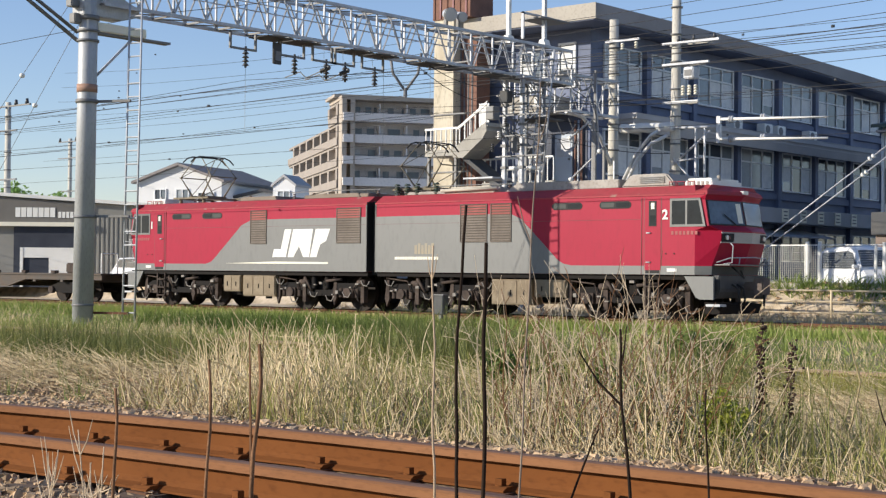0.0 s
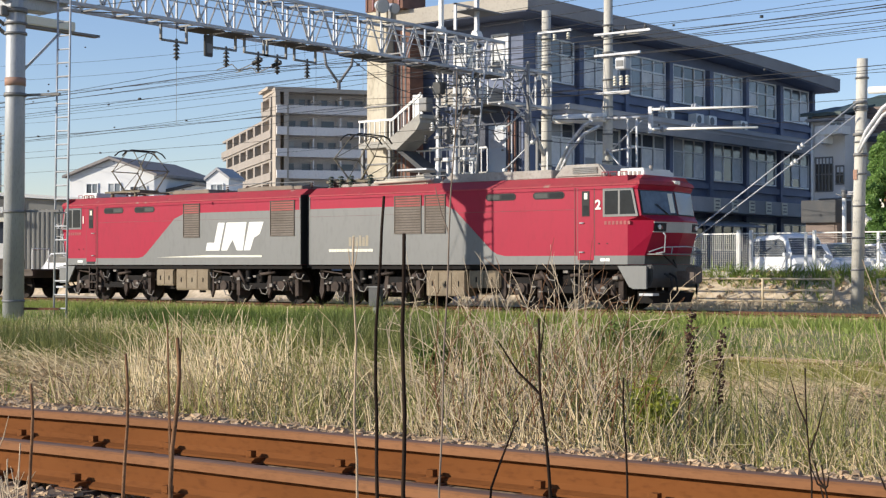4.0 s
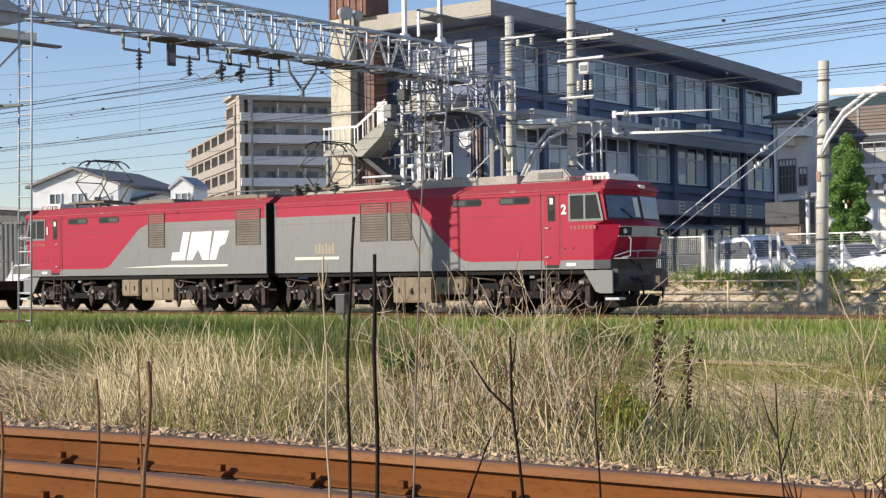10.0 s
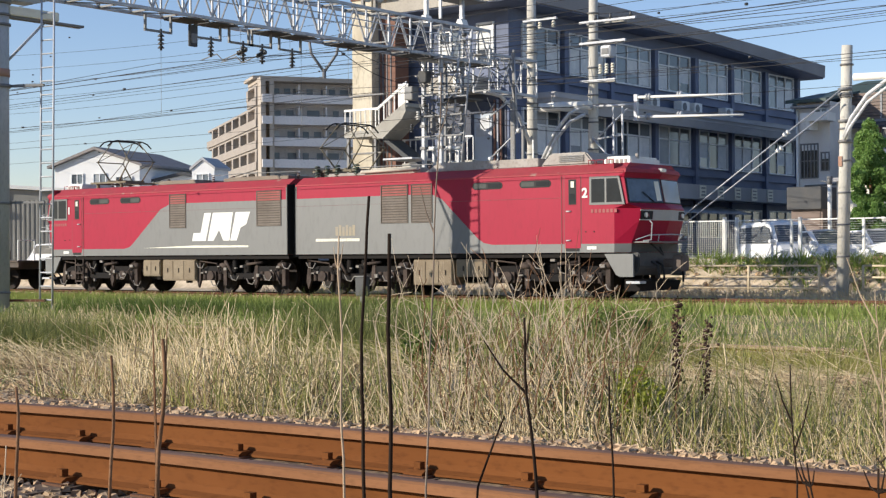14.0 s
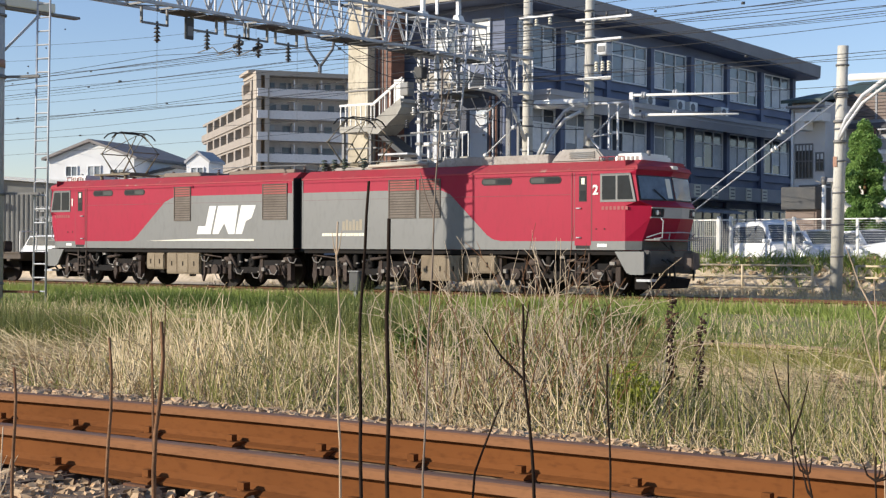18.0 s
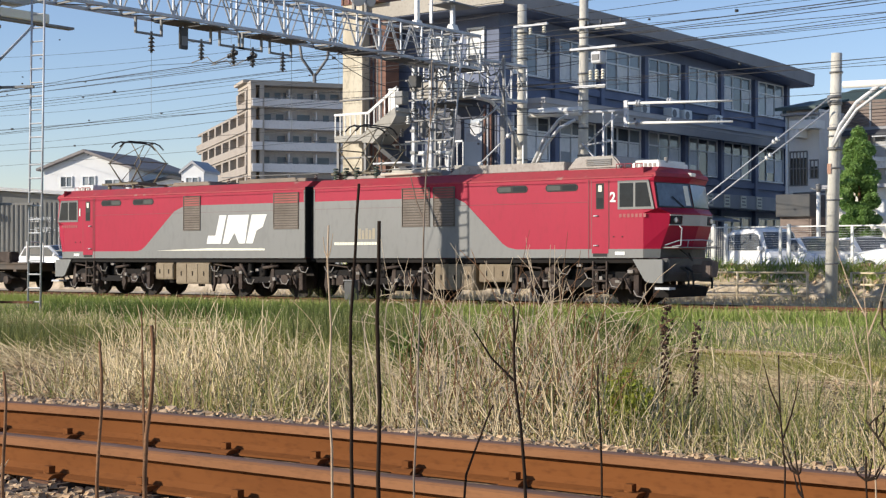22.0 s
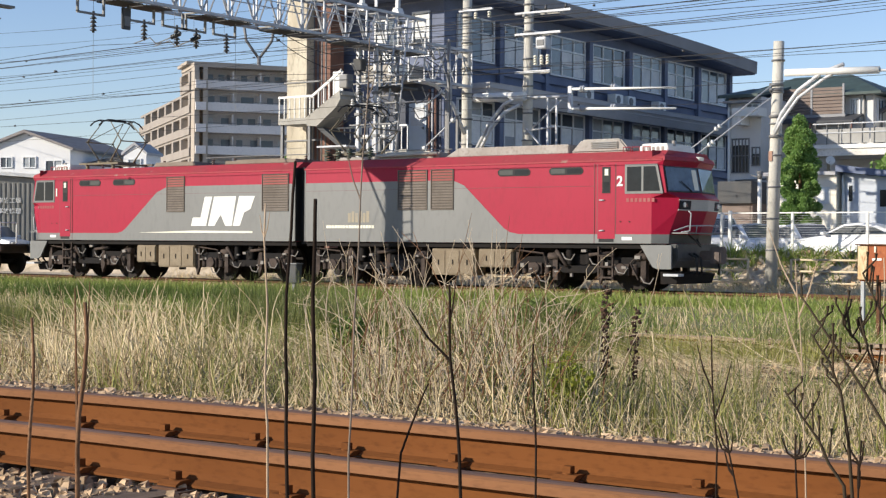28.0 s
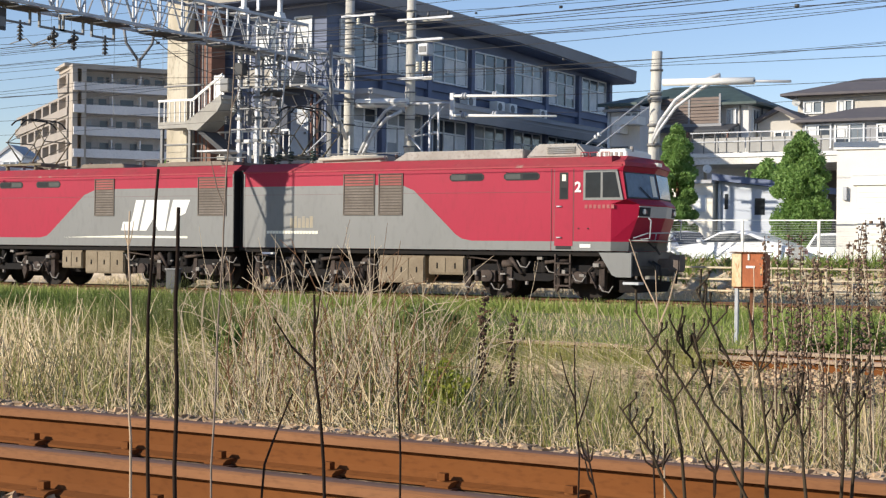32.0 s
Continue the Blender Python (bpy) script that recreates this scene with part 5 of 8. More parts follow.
# poles far on the left
for x, y, h, a in ((-70.5, 46.2, 9.6, 1), (-100, 71.2, 11.0, 1)):
    p = concrete_pole("distant pole with crossarms and insulators", x, y, 0.5, h + 0.5, 0.2 if h < 10 else 0.17, 0.15)
    for z in (h - 0.3, h - 1.6, h - 4.2):
        arm(p, -1.2, 2.4 if z > h - 1 else 1.2, z, mat=STEEL_DARK)
    for q in (-1.0, 1.1, 2.1):
        part("insulator", Shape().cyl((q, -0.25, h - 0.22), (q, -0.25, h + 0.05), 0.11, 0.07, n=8), PORCELAIN, p)

# wires
def wire(label, pts, r=0.012, sag=0.0, dots=0, cat="overhead wire", drop=0):
    pts = [Vector(p) for p in pts]
    o = pts[0].copy()
    line = [pts[0] - o]
    for a, b in zip(pts, pts[1:]):
        n = 10
        for k in range(1, n + 1):
            q = a.lerp(b, k / n)
            q.z -= sag * 4 * (k / n) * (1 - k / n)
            line.append(q - o)
    s = Shape().path(line, r * 0.85, 4)
    t = thing("overhead_wire", label, cat, Matrix.Translation(o), group="overhead wires")
    part("strand", s, WIRE, t)
    if drop:
        part("dropper", Shape().cyl(Vector((GX, pts[0].y, drop)) - o, Vector((GX, pts[0].y, 7.93)) - o, 0.005, n=4), STEEL_DARK, t)
    for k in range(dots):
        q = pts[0].lerp(pts[-1], (k + 0.5 + 0.3 * sin(k * 7.1 + pts[0].y)) / dots)
        part("clamp", Shape().ball(q - o, r * 5, 6), PORCELAIN, t)


WIRE = surface("dark_wire", (0.035, 0.036, 0.04), (0.055, 0.055, 0.055), rough=0.7, metal=0.0, spec=0.1)
for y, zc, zm in ((34.3, 5.12, 6.0), (28.6, 5.1, 6.3)):
    wire("thin contact wire over the track", [(-140, y, zc), (GX, y, zc), (40, y, zc)], 0.010, 0.02, 6, drop=zc)
    wire("sagging messenger wire over the track", [(-82, y, zm), (GX, y, zm + 0.25), (18, y, zm)], 0.010, 0.5, 5, drop=zm + 0.25)
for y, z, r in ((23.1, 9.8, 0.018), (25.5, 8.0, 0.014), (31.7, 7.0, 0.02), (32.5, 7.0, 0.016), (33.8, 6.9, 0.016), (36.5, 6.3, 0.012), (38.2, 7.6, 0.012), (44.6, 9.3, 0.014), (45.2, 8.7, 0.014), (45.0, 7.6, 0.012), (46.0, 9.8, 0.014), (44.7, 6.0, 0.012)):
    wire("dark feeder wire along the railway", [(-110, y, z - 0.2), (GX, y, z), (-5, y, z + 0.15), (45, y, z)], r * 0.85, 0.35, 5, drop=z if 23.5 < y < 43 and z < 7.9 else 0)
for k in range(7):
    wire("dark line wire on the roadside poles", [(-98, 69.2 - 0.3 * k, 16.3 - 1.15 * k), (-28.0, 45.0 + 0.05 * k, 10.6 - 0.42 * k), (10, 33 + 1.2 * k, 10.9 - 0.25 * k)], 0.014, 0.5, 3)
for k in range(3):
    wire("dark cable between tower and pole", [(-32, 41.5, 6.2 + 0.6 * k), (-28.15, 45, 5.4 + k * 0.9)], 0.018, 0.25)
for k in range(3):
    wire("cable running from the gantry head to the poles", [(GX, 36.0, 8.3 - k * 0.3), (GX, 39, 7.9 - 0.5 * k), (-28.15, 45, 8.8 - 0.7 * k)], 0.014, 0.15)

# ---- buildings ----
BEIGE = surface("beige_concrete", (0.43, 0.395, 0.335), (0.36, 0.325, 0.275), rough=0.9, coarse=0.6, fine=12, mix=0.6)
SLATE = surface("dark_slate_paint", (0.122, 0.150, 0.232), (0.095, 0.117, 0.18), rough=0.65, coarse=0.8, fine=14, mix=0.6)
SLATE_LIGHT = surface("grey_slate_fascia", (0.44, 0.435, 0.435), (0.34, 0.335, 0.335), rough=0.75, coarse=0.8, mix=0.6)
NAVY = surface("dark_navy_cladding", (0.045, 0.055, 0.085), (0.03, 0.038, 0.06), rough=0.6, coarse=0.8, mix=0.6)
ROOF_SLAB = surface("dull_roof_slab", (0.30, 0.285, 0.28), (0.23, 0.22, 0.215), rough=0.8, coarse=0.5, mix=0.6)
FRAME_W = surface("aluminium_frame", (0.72, 0.73, 0.72), (0.58, 0.59, 0.60), rough=0.5, mix=0.4)
WIN = glass_dark("window_glass", (0.17, 0.195, 0.215), 0.04)
WIN_DEEP = glass_dark("shaded_window_glass", (0.055, 0.065, 0.08), 0.04)
WIN_PALE = glass_dark("curtained_glass", (0.34, 0.36, 0.37), 0.08)
BLIND = surface("pale_blind", (0.74, 0.74, 0.71), (0.52, 0.54, 0.54), rough=0.8, coarse=3, mix=0.6)
CREAM_SHAFT = surface("stained_cream_render", (0.58, 0.52, 0.40), (0.42, 0.36, 0.26), rough=0.9, coarse=1.1, fine=9, mix=0.9, stretch=(1, 1, 0.4), spots=(0.22, 0.15, 0.10), spot_at=0.70)
BROWN = surface("brown_brick_panel", (0.22, 0.11, 0.075), (0.15, 0.08, 0.06), rough=0.85, coarse=2, mix=0.7)
WHITE_WALL = surface("white_wall", (0.72, 0.72, 0.71), (0.62, 0.62, 0.61), rough=0.85, coarse=0.7, mix=0.5)
ROOF_TILE = surface("dark_roof_tile", (0.060, 0.062, 0.068), (0.09, 0.09, 0.09), rough=0.7, coarse=2, fine=20, mix=0.6, bump=0.3)


def window(parent, x0, x1, z0, z1, y, axis="x", cols=3, transom=0.33, blinds=(), out=1):
    """A framed window on a wall; axis x: the wall faces y (out = -1 near side); axis y: it faces x."""
    def bx(a0, a1, d0, d1, c0, c1):
        d0, d1 = y + out * d0, y + out * d1
        return (a0, a1, min(d0, d1), max(d0, d1), c0, c1) if axis == "x" else (min(d0, d1), max(d0, d1), a0, a1, c0, c1)

    f = Shape()
    w = 0.07
    f.rim((x0, x1, z0, z1), (x0 + w, x1 - w, z0 + w, z1 - w), y, y + out * 0.10, axis)
    zt = z1 - (z1 - z0) * transom
    wn = part("window", f, FRAME_W, parent)
    if transom:
        part("transom", Shape().box(*bx(x0 + w, x1 - w, 0.0, 0.09, zt, zt + w)), FRAME_W, wn)
    for k in range(1, cols):
        a = x0 + (x1 - x0) * k / cols
        part("mullion", Shape().box(*bx(a - w / 2, a + w / 2, 0.0, 0.085, z0 + w, z1 - w)), FRAME_W, wn)
    for k in range(cols):
        a0, a1 = x0 + (x1 - x0) * k / cols, x0 + (x1 - x0) * (k + 1) / cols
        part("pane", Shape().box(*bx(a0 + 0.02, a1 - 0.02, 0.01, 0.03, z0 + 0.02, z1 - 0.02)), random.choice((WIN, WIN_DEEP, WIN_DEEP, WIN, WIN_PALE)), wn)
        if k in blinds:
            part("blind", Shape().box(*bx(a0 + 0.1, a1 - 0.1, 0.032, 0.036, z0 + 0.1 + random.choice((0.0, 0.0, 0.35)) * (zt - z0), zt - 0.02)), BLIND, wn, "pale blind behind the glass")
    return wn


def office():
    b = thing("office_building", "three-storey dark slate office building with deep eaves", "building", pose(0, 0, 0))
    X0, X1, Y0, Y1 = -43.4, -36.3, 51.5, 79.8
    part("wall", Shape().loft([[(X0, y, 0.8), (X1, y, 0.8), (X1, y, z), (X0, y, z)] for y, z in ((Y0, 11.45), (66.0, 11.4), (74.0, 11.15), (Y1, 10.9))]), SLATE, b)
    # the slab droops a little towards its far end
    edge = [(50.0, 12.12, 0.62), (58.0, 12.10, 0.58), (66.0, 12.0, 0.52), (74.0, 11.82, 0.60), (80.45, 11.60, 0.68)]
    rf = part("roof", Shape().loft([[(-43.6, y, z - h), (-35.0, y, z - h), (-34.97, y, z), (-43.6, y, z)] for y, z, h in edge]), ROOF_SLAB, b, "flat roof slab with a deep eave")
    part("fascia", Shape().box(-43.6, -34.98, 49.95, 49.997, 11.48, 12.13), BEIGE, rf, "beige fascia on the end")
    part("soffit", Shape().loft([[(-43.5, y, z - h - 0.06), (-35.1, y, z - h - 0.06), (-35.1, y, z - h - 0.003), (-43.5, y, z - h - 0.003)] for y, z, h in edge]), SLATE, rf)
    e2 = part("eave", Shape().box(X1 + 0.002, -35.0, 53.0, 80.6, 7.72, 7.95).box(X1 + 0.002, -35.1, 53.1, 80.5, 7.55, 7.72), SLATE_LIGHT, b, "projecting eave between the storeys")
    part("fascia", Shape().prism([(-35.0, 7.95), (-34.98, 7.95), (-35.25, 7.2), (-35.3, 7.2)], "y", 53.0, 80.6), SLATE_LIGHT, e2)
    part("eave", Shape().box(X1 + 0.002, -35.0, 58.0, 80.6, 3.75, 4.45), SLATE_LIGHT, b, "lower eave with sign plates")
    spans = [(52.4, 55.2), (56.0, 59.0), (59.9, 63.1), (63.8, 67.0), (67.9, 71.0), (71.7, 74.9), (75.8, 79.0)]
    rng = random.Random(3)
    for k, (a, c) in enumerate(spans):
        window(b, a, c, 8.98, 10.85, X1, "y", 3, 0.36, rng.sample((0, 1, 2), rng.choice((2, 2, 3))))
        window(b, a, c, 5.38, 7.32, X1, "y", 3, 0.36, rng.sample((0, 1, 2), rng.choice((1, 2, 2))))
        window(b, a, c, 1.9, 3.4, X1, "y", 3, 0.0)
    for y in (55.6, 59.45, 63.45, 67.45, 71.35, 75.35, 79.4):
        part("pilaster", Shape().box(X1, X1 + 0.22, y - 0.16, y + 0.16, 0.8, 10.85), SLATE, b)
    for z in (8.55, 4.95):
        part("string_course", Shape().box(X1, X1 + 0.15, 53, 79.8, z, z + 0.3), SLATE, b)
    for y in (62.0, 64.9, 66.2, 69.5):
        a = part("air_conditioner", Shape().box(X1 + 0.3, X1 + 0.75, y, y + 0.8, 7.97, 8.5), WHITE, b, "small outdoor air conditioner", bevel=0.02)
        part("fan", Shape().cyl((X1 + 0.75, y + 0.3, 8.23), (X1 + 0.77, y + 0.3, 8.23), 0.2, n=12), STEEL_DARK, a)
    for k in range(5):
        y = 65.6 + k * 1.85
        p = part("sign_plate", Shape().box(-34.99, -34.95, y, y + 0.62, 3.8, 4.42), CREAM, b, "pale square sign plate")
        for j, (q0, q1, z) in enumerate(((0.1, 0.52, 3.92), (0.14, 0.48, 4.08), (0.1, 0.52, 4.26))):
            part("bar", Shape().box(-34.95, -34.94, y + q0, y + q1, z, z + 0.06), STEEL_DARK, p)
    part("awning", Shape().prism([(-36.3, 3.5), (-34.6, 3.1), (-34.6, 3.04), (-36.3, 3.42)], "y", 63.2, 70.5), SLATE_LIGHT, b, "low entrance awning")
    # end wall towards the line
    part("wall_panel", Shape().box(-39.8, -36.42, Y0 - 0.03, Y0 - 0.002, 4.2, 7.89), NAVY, b, "dark navy wall cladding")
    window(b, -39.9, -38.6, 9.0, 10.7, Y0, "x", 2, 0.35, (0,), -1)
    window(b, -37.9, -37.0, 9.0, 10.9, Y0, "x", 1, 0.0, (0,), -1)
    dr = part("door", Shape().box(-38.05, -37.15, Y0 - 0.06, Y0, 5.0, 7.05), PALE_BLUE, b, "pale grey metal door")
    part("panel", Shape().box(-37.95, -37.25, Y0 - 0.075, Y0 - 0.06, 6.1, 6.9), STEEL, dr)
    part("handle", Shape().cyl((-37.3, Y0 - 0.12, 6.0), (-37.3, Y0 - 0.06, 6.0), 0.05, n=8), STEEL_DARK, dr)
    for k in range(3):
        part("pipe", Shape().cyl((-36.95 + 0.16 * k, Y0 - 0.12, 1.0), (-36.95 + 0.16 * k, Y0 - 0.12, 7.6), 0.05, n=8), BROWN if k != 1 else STEEL, b, "rusty wall pipe")
    part("landing", Shape().box(-40.5, -36.8, 49.6, Y0, 4.85, 5.0), CONCRETE, b, "door landing slab")
    for k in range(13):
        x = -40.4 + k * 0.3
        part("baluster", Shape().box(x, x + 0.035, 49.62, 49.66, 5.0, 5.95), WHITE, b)
    part("handrail", Shape().box(-40.5, -36.8, 49.6, 49.67, 5.95, 6.02), WHITE, b)
    part("balcony", Shape().box(-39.4, -37.3, 49.9, Y0, 7.90, 8.55), BEIGE, b, "beige upper balcony")
    for k in range(8):
        part("baluster", Shape().box(-39.35 + k * 0.28, -39.31 + k * 0.28, 49.92, 49.96, 8.55, 9.25), WHITE, b)
    part("handrail", Shape().box(-39.4, -37.3, 49.9, 49.97, 9.25, 9.31), WHITE, b)
    # chimney tower
    t = part("chimney", Shape().box(-43.25, -42.15, 49.6, 51.0, 0.8, 12.15), CREAM_SHAFT, b, "tall cream chimney shaft with stains")
    part("panel", Shape().box(-42.15, -41.25, 50.1, 51.0, 0.8, 12.15), BROWN, t, "brown side panel")
    part("cap", Shape().box(-43.3, -41.2, 49.55, 51.1, 12.152, 15.0), BROWN, t, "brown shaft head")
    for k in range(6):
        part("cladding_rib", Shape().box(-43.25 + 0.36 * k, -43.17 + 0.36 * k, 49.51, 49.548, 12.2, 15.0), DARK_RED if k % 2 else BROWN, t)
    for k in range(4):
        part("pipe", Shape().cyl((-42.15 + k * 0.22, 50.1, 1.0), (-42.15 + k * 0.22, 50.1, 11.0), 0.04, n=6), STEEL_DARK, t)
    for z in (3.0, 5.5, 8.0, 10.2):
        part("bracket", Shape().box(-43.4, -41.2, 49.55, 49.6, z, z + 0.06), STEEL_DARK, t)
    # external stair: a landing, a flight up to the right and a dark flight below it
    sw = part("stair", Shape().prism([(-40.95, 6.02), (-40.95, 6.38), (-39.2, 7.40), (-39.15, 7.05), (-39.37, 6.72), (-40.4, 5.98)], "y", 48.2, 49.4), CONCRETE, b, "concrete outside stair")
    for k in range(6):
        x, z = -40.8 + 0.28 * k, 6.40 + 0.165 * k
        part("tread", Shape().box(x, x + 0.3, 48.24, 49.36, z, z + 0.05), CONCRETE, sw)
    part("landing", Shape().box(-42.5, -40.953, 48.2, 49.4, 6.10, 6.36), CONCRETE, sw, "stair landing")
    part("handrail", Shape().box(-42.5, -40.68, 48.18, 48.24, 7.20, 7.29), WHITE, sw, "white stair handrail")
    part("handrail", Shape().prism([(-40.68, 7.16), (-40.68, 7.28), (-39.12, 8.27), (-39.12, 8.13)], "y", 48.18, 48.24), WHITE, sw)
    for k in range(7):
        part("baluster", Shape().box(-42.48 + 0.28 * k, -42.44 + 0.28 * k, 48.2, 48.24, 6.36, 7.21), WHITE, sw)
    for k in range(6):
        x = -40.62 + 0.28 * k
        part("baluster", Shape().box(x, x + 0.04, 48.2, 48.24, 6.52 + 0.165 * k, 7.24 + 0.178 * k), WHITE, sw)
    part("screen", Shape().box(-40.12, -39.6, 48.9, 48.95, 7.1, 8.28), WHITE, sw, "white sheet screen")
    part("flight", Shape().prism([(-40.3, 5.95), (-40.6, 5.95), (-38.6, 4.55), (-38.3, 4.6)], "y", 48.4, 49.4), PLATE, sw, "dark lower stair flight")
    part("flight", Shape().prism([(-39.1, 7.0), (-38.9, 7.2), (-37.6, 6.3), (-37.7, 6.05)], "y", 49.0, 49.5), PLATE, sw, "dark upper stair flight")
    for k in range(7):
        part("grille_bar", Shape().box(-38.95 + 0.18 * k, -38.92 + 0.18 * k, 48.98, 49.0, 6.2 - 0.03 * k, 7.6 - 0.11 * k), STEEL_DARK, sw)
    for x in (-42.4, -40.9):
        part("post", Shape().box(x - 0.06, x + 0.06, 48.3, 48.42, 0.8, 6.1), STEEL_DARK, sw)


PALE_BLUE = surface("pale_blue_grey_paint", (0.42, 0.47, 0.52), (0.35, 0.40, 0.45), rough=0.6, mix=0.4)
office()


def apartments():
    """Seven-storey block; local x along its broad balcony front, local y along its long flank."""
    b = thing("apartment_building", "beige seven-storey apartment building with long balconies", "building", pose(-140.2, 142.8, 0, rz=55))
    H0, ST = 24.0, 2.85
    part("wall", Shape().box(0.6, 40, 1.9, 12, 0, H0), APT_WALL_BRIGHT, b)
    part("roof", Shape().box(-0.35, 40, -0.5, 9.0, H0, H0 + 0.55), BEIGE2, b)
    part("roof_parapet", Shape().box(-0.9, 8.5, 2.0, 9.0, H0 + 0.552, H0 + 0.95), BEIGE2, b)
    rng = random.Random(31)
    for k in range(8):
        z = H0 - 0.35 - ST * k
        # parapet colour is lightened because the sun misses this front
        part("balcony", Shape().box(1.2, 15.5, -0.3, -0.05, z - 2.45, z - 1.35).box(1.2, 15.5, -0.05, 1.9, z - 2.45, z - 2.25), PARAPET_LIT, b, "long beige balcony parapet")
        part("balcony_rail", Shape().box(1.2, 15.5, -0.2, -0.14, z - 1.22, z - 1.16), STEEL_DARK, b)
        for x in (4.9, 8.6, 12.2):
            part("partition", Shape().box(x - 0.06, x + 0.06, 0.0, 1.9, z - 2.24, z - 0.02), PARAPET_LIT, b)
        x = 1.8
        while x < 14.6:
            w = rng.choice((0.8, 1.0, 1.7))
            part("window", Shape().box(x, x + w, 1.82, 1.89, z - 2.1, z - 0.35), WIN if rng.random() < 0.72 else BLIND, b)
            x += w + rng.choice((0.35, 0.7, 1.1))
        part("corner_balcony", Shape().box(-0.2, 1.15, -0.95, -0.32, z - 2.45, z - 1.4), PARAPET_LIT, b, "beige corner balcony")
    for x in (0.0, 1.15, 15.7):
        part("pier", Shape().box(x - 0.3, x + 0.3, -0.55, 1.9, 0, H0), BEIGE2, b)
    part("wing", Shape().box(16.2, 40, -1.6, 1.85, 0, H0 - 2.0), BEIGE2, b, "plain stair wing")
    part("wing_roof", Shape().box(16.0, 40, -2.0, 1.85, H0 - 1.998, H0 - 1.6), PARAPET_LIT, b)
    # long flank, one storey lower past its corner bays
    L = 46.0
    part("flank_wall", Shape().box(0.9, 12, 1.902, 9.0, 0, H0 - 0.002).box(0.9, 12, 9.0, L, 0, H0 - ST), APT_WALL_BRIGHT, b)
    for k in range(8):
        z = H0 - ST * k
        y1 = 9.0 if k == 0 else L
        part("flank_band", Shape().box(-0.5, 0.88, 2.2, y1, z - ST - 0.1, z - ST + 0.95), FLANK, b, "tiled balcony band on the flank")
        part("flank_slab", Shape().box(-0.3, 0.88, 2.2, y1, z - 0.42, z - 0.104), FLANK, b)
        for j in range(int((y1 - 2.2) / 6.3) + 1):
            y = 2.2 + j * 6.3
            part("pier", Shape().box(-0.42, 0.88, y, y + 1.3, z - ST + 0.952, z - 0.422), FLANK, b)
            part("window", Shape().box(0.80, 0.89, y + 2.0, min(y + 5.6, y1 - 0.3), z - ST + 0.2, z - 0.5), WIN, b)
    an = thing("roof_aerial", "dark forked aerial mast behind the roofs", "aerial", pose(-172, 190, 0.5))
    part("mast", Shape().cyl((0, 0, 0), (0, 0, 32.0), 0.32, n=8), STEEL_DARK, an)
    for sx in (-1, 1):
        part("horn", Shape().path([(0, 0, 31.5), (sx * 1.5, sx * 1.5, 34.5), (sx * 1.9, sx * 1.9, 38.0)], 0.24, 6), STEEL_DARK, an)


# front colours lightened and sunlit flank darkened, to balance the light between them
FLANK = surface("darkened_sunlit_tile_flank", (0.34, 0.295, 0.25), (0.27, 0.235, 0.20), rough=0.9, coarse=0.3, fine=4, mix=0.5)
PARAPET_LIT = surface("brightened_parapet", (0.82, 0.76, 0.70), (0.70, 0.65, 0.60), rough=0.9, coarse=0.3, fine=4, mix=0.5)
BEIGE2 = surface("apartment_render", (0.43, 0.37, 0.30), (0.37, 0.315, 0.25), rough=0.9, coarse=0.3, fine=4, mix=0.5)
APT_WALL_BRIGHT = surface("brightened_apartment_wall", (0.66, 0.61, 0.57), (0.54, 0.50, 0.46), rough=0.9, coarse=0.3, fine=4, mix=0.5)
apartments()


ROOF_PLAIN = surface("grey_brown_sheet_roof", (0.24, 0.215, 0.20), (0.18, 0.16, 0.15), rough=0.7, coarse=2, mix=0.5)


def gable_house(label, m, w, d, h, ridge, wall, roof, eave=0.5, wins=()):
    """A house with its gable on local -y."""
    b = thing("house", label, "house", m)
    part("wall", Shape().prism([(-w / 2, 0), (w / 2, 0), (w / 2, h), (0, h + ridge), (-w / 2, h)], "y", 0, d), wall, b)
    k = ridge / (w / 2)
    for s in (-1, 1):
        part("roof", Shape().prism([(0, h + ridge + 0.02), (s * (w / 2 + eave), h - eave * k + 0.02), (s * (w / 2 + eave), h - eave * k + 0.2), (0, h + ridge + 0.22)], "y", -eave, d + eave), roof, b)
    for x0, x1, z0, z1 in wins:
        window(b, x0, x1, z0, z1, 0, "x", 2, 0.0, (), -1)
    return b


def hip_house(label, m, w, d, z0, z1, rise, wall, roof, eave=0.7, wins=(), swins=()):
    """A house with a hipped roof; local -y is its front, +x its flank."""
    b = thing("house", label, "house", m)
    part("wall", Shape().box(-w / 2, w / 2, 0, d, z0, z1), wall, b)
    r = Shape()
    a = [(-w / 2 - eave, -eave, z1), (w / 2 + eave, -eave, z1), (w / 2 + eave, d + eave, z1), (-w / 2 - eave, d + eave, z1)]
    k = min(w, d) / 2
    top = [(-w / 2 + k * 0.8, d / 2 - 0.05, z1 + rise), (w / 2 - k * 0.8, d / 2 - 0.05, z1 + rise), (w / 2 - k * 0.8, d / 2 + 0.05, z1 + rise), (-w / 2 + k * 0.8, d / 2 + 0.05, z1 + rise)]
    r.loft([[(x, y, z - 0.12) for x, y, z in a], a, top])
    part("roof", r, roof, b, "dark tiled hipped roof")
    for x0, x1, c0, c1 in wins:
        window(b, x0, x1, c0, c1, 0, "x", 2, 0.0, (0,), -1)
    for x0, x1, c0, c1 in swins:
        window(b, x0, x1, c0, c1, w / 2, "y", 2, 0.0, (), 1)
    return b


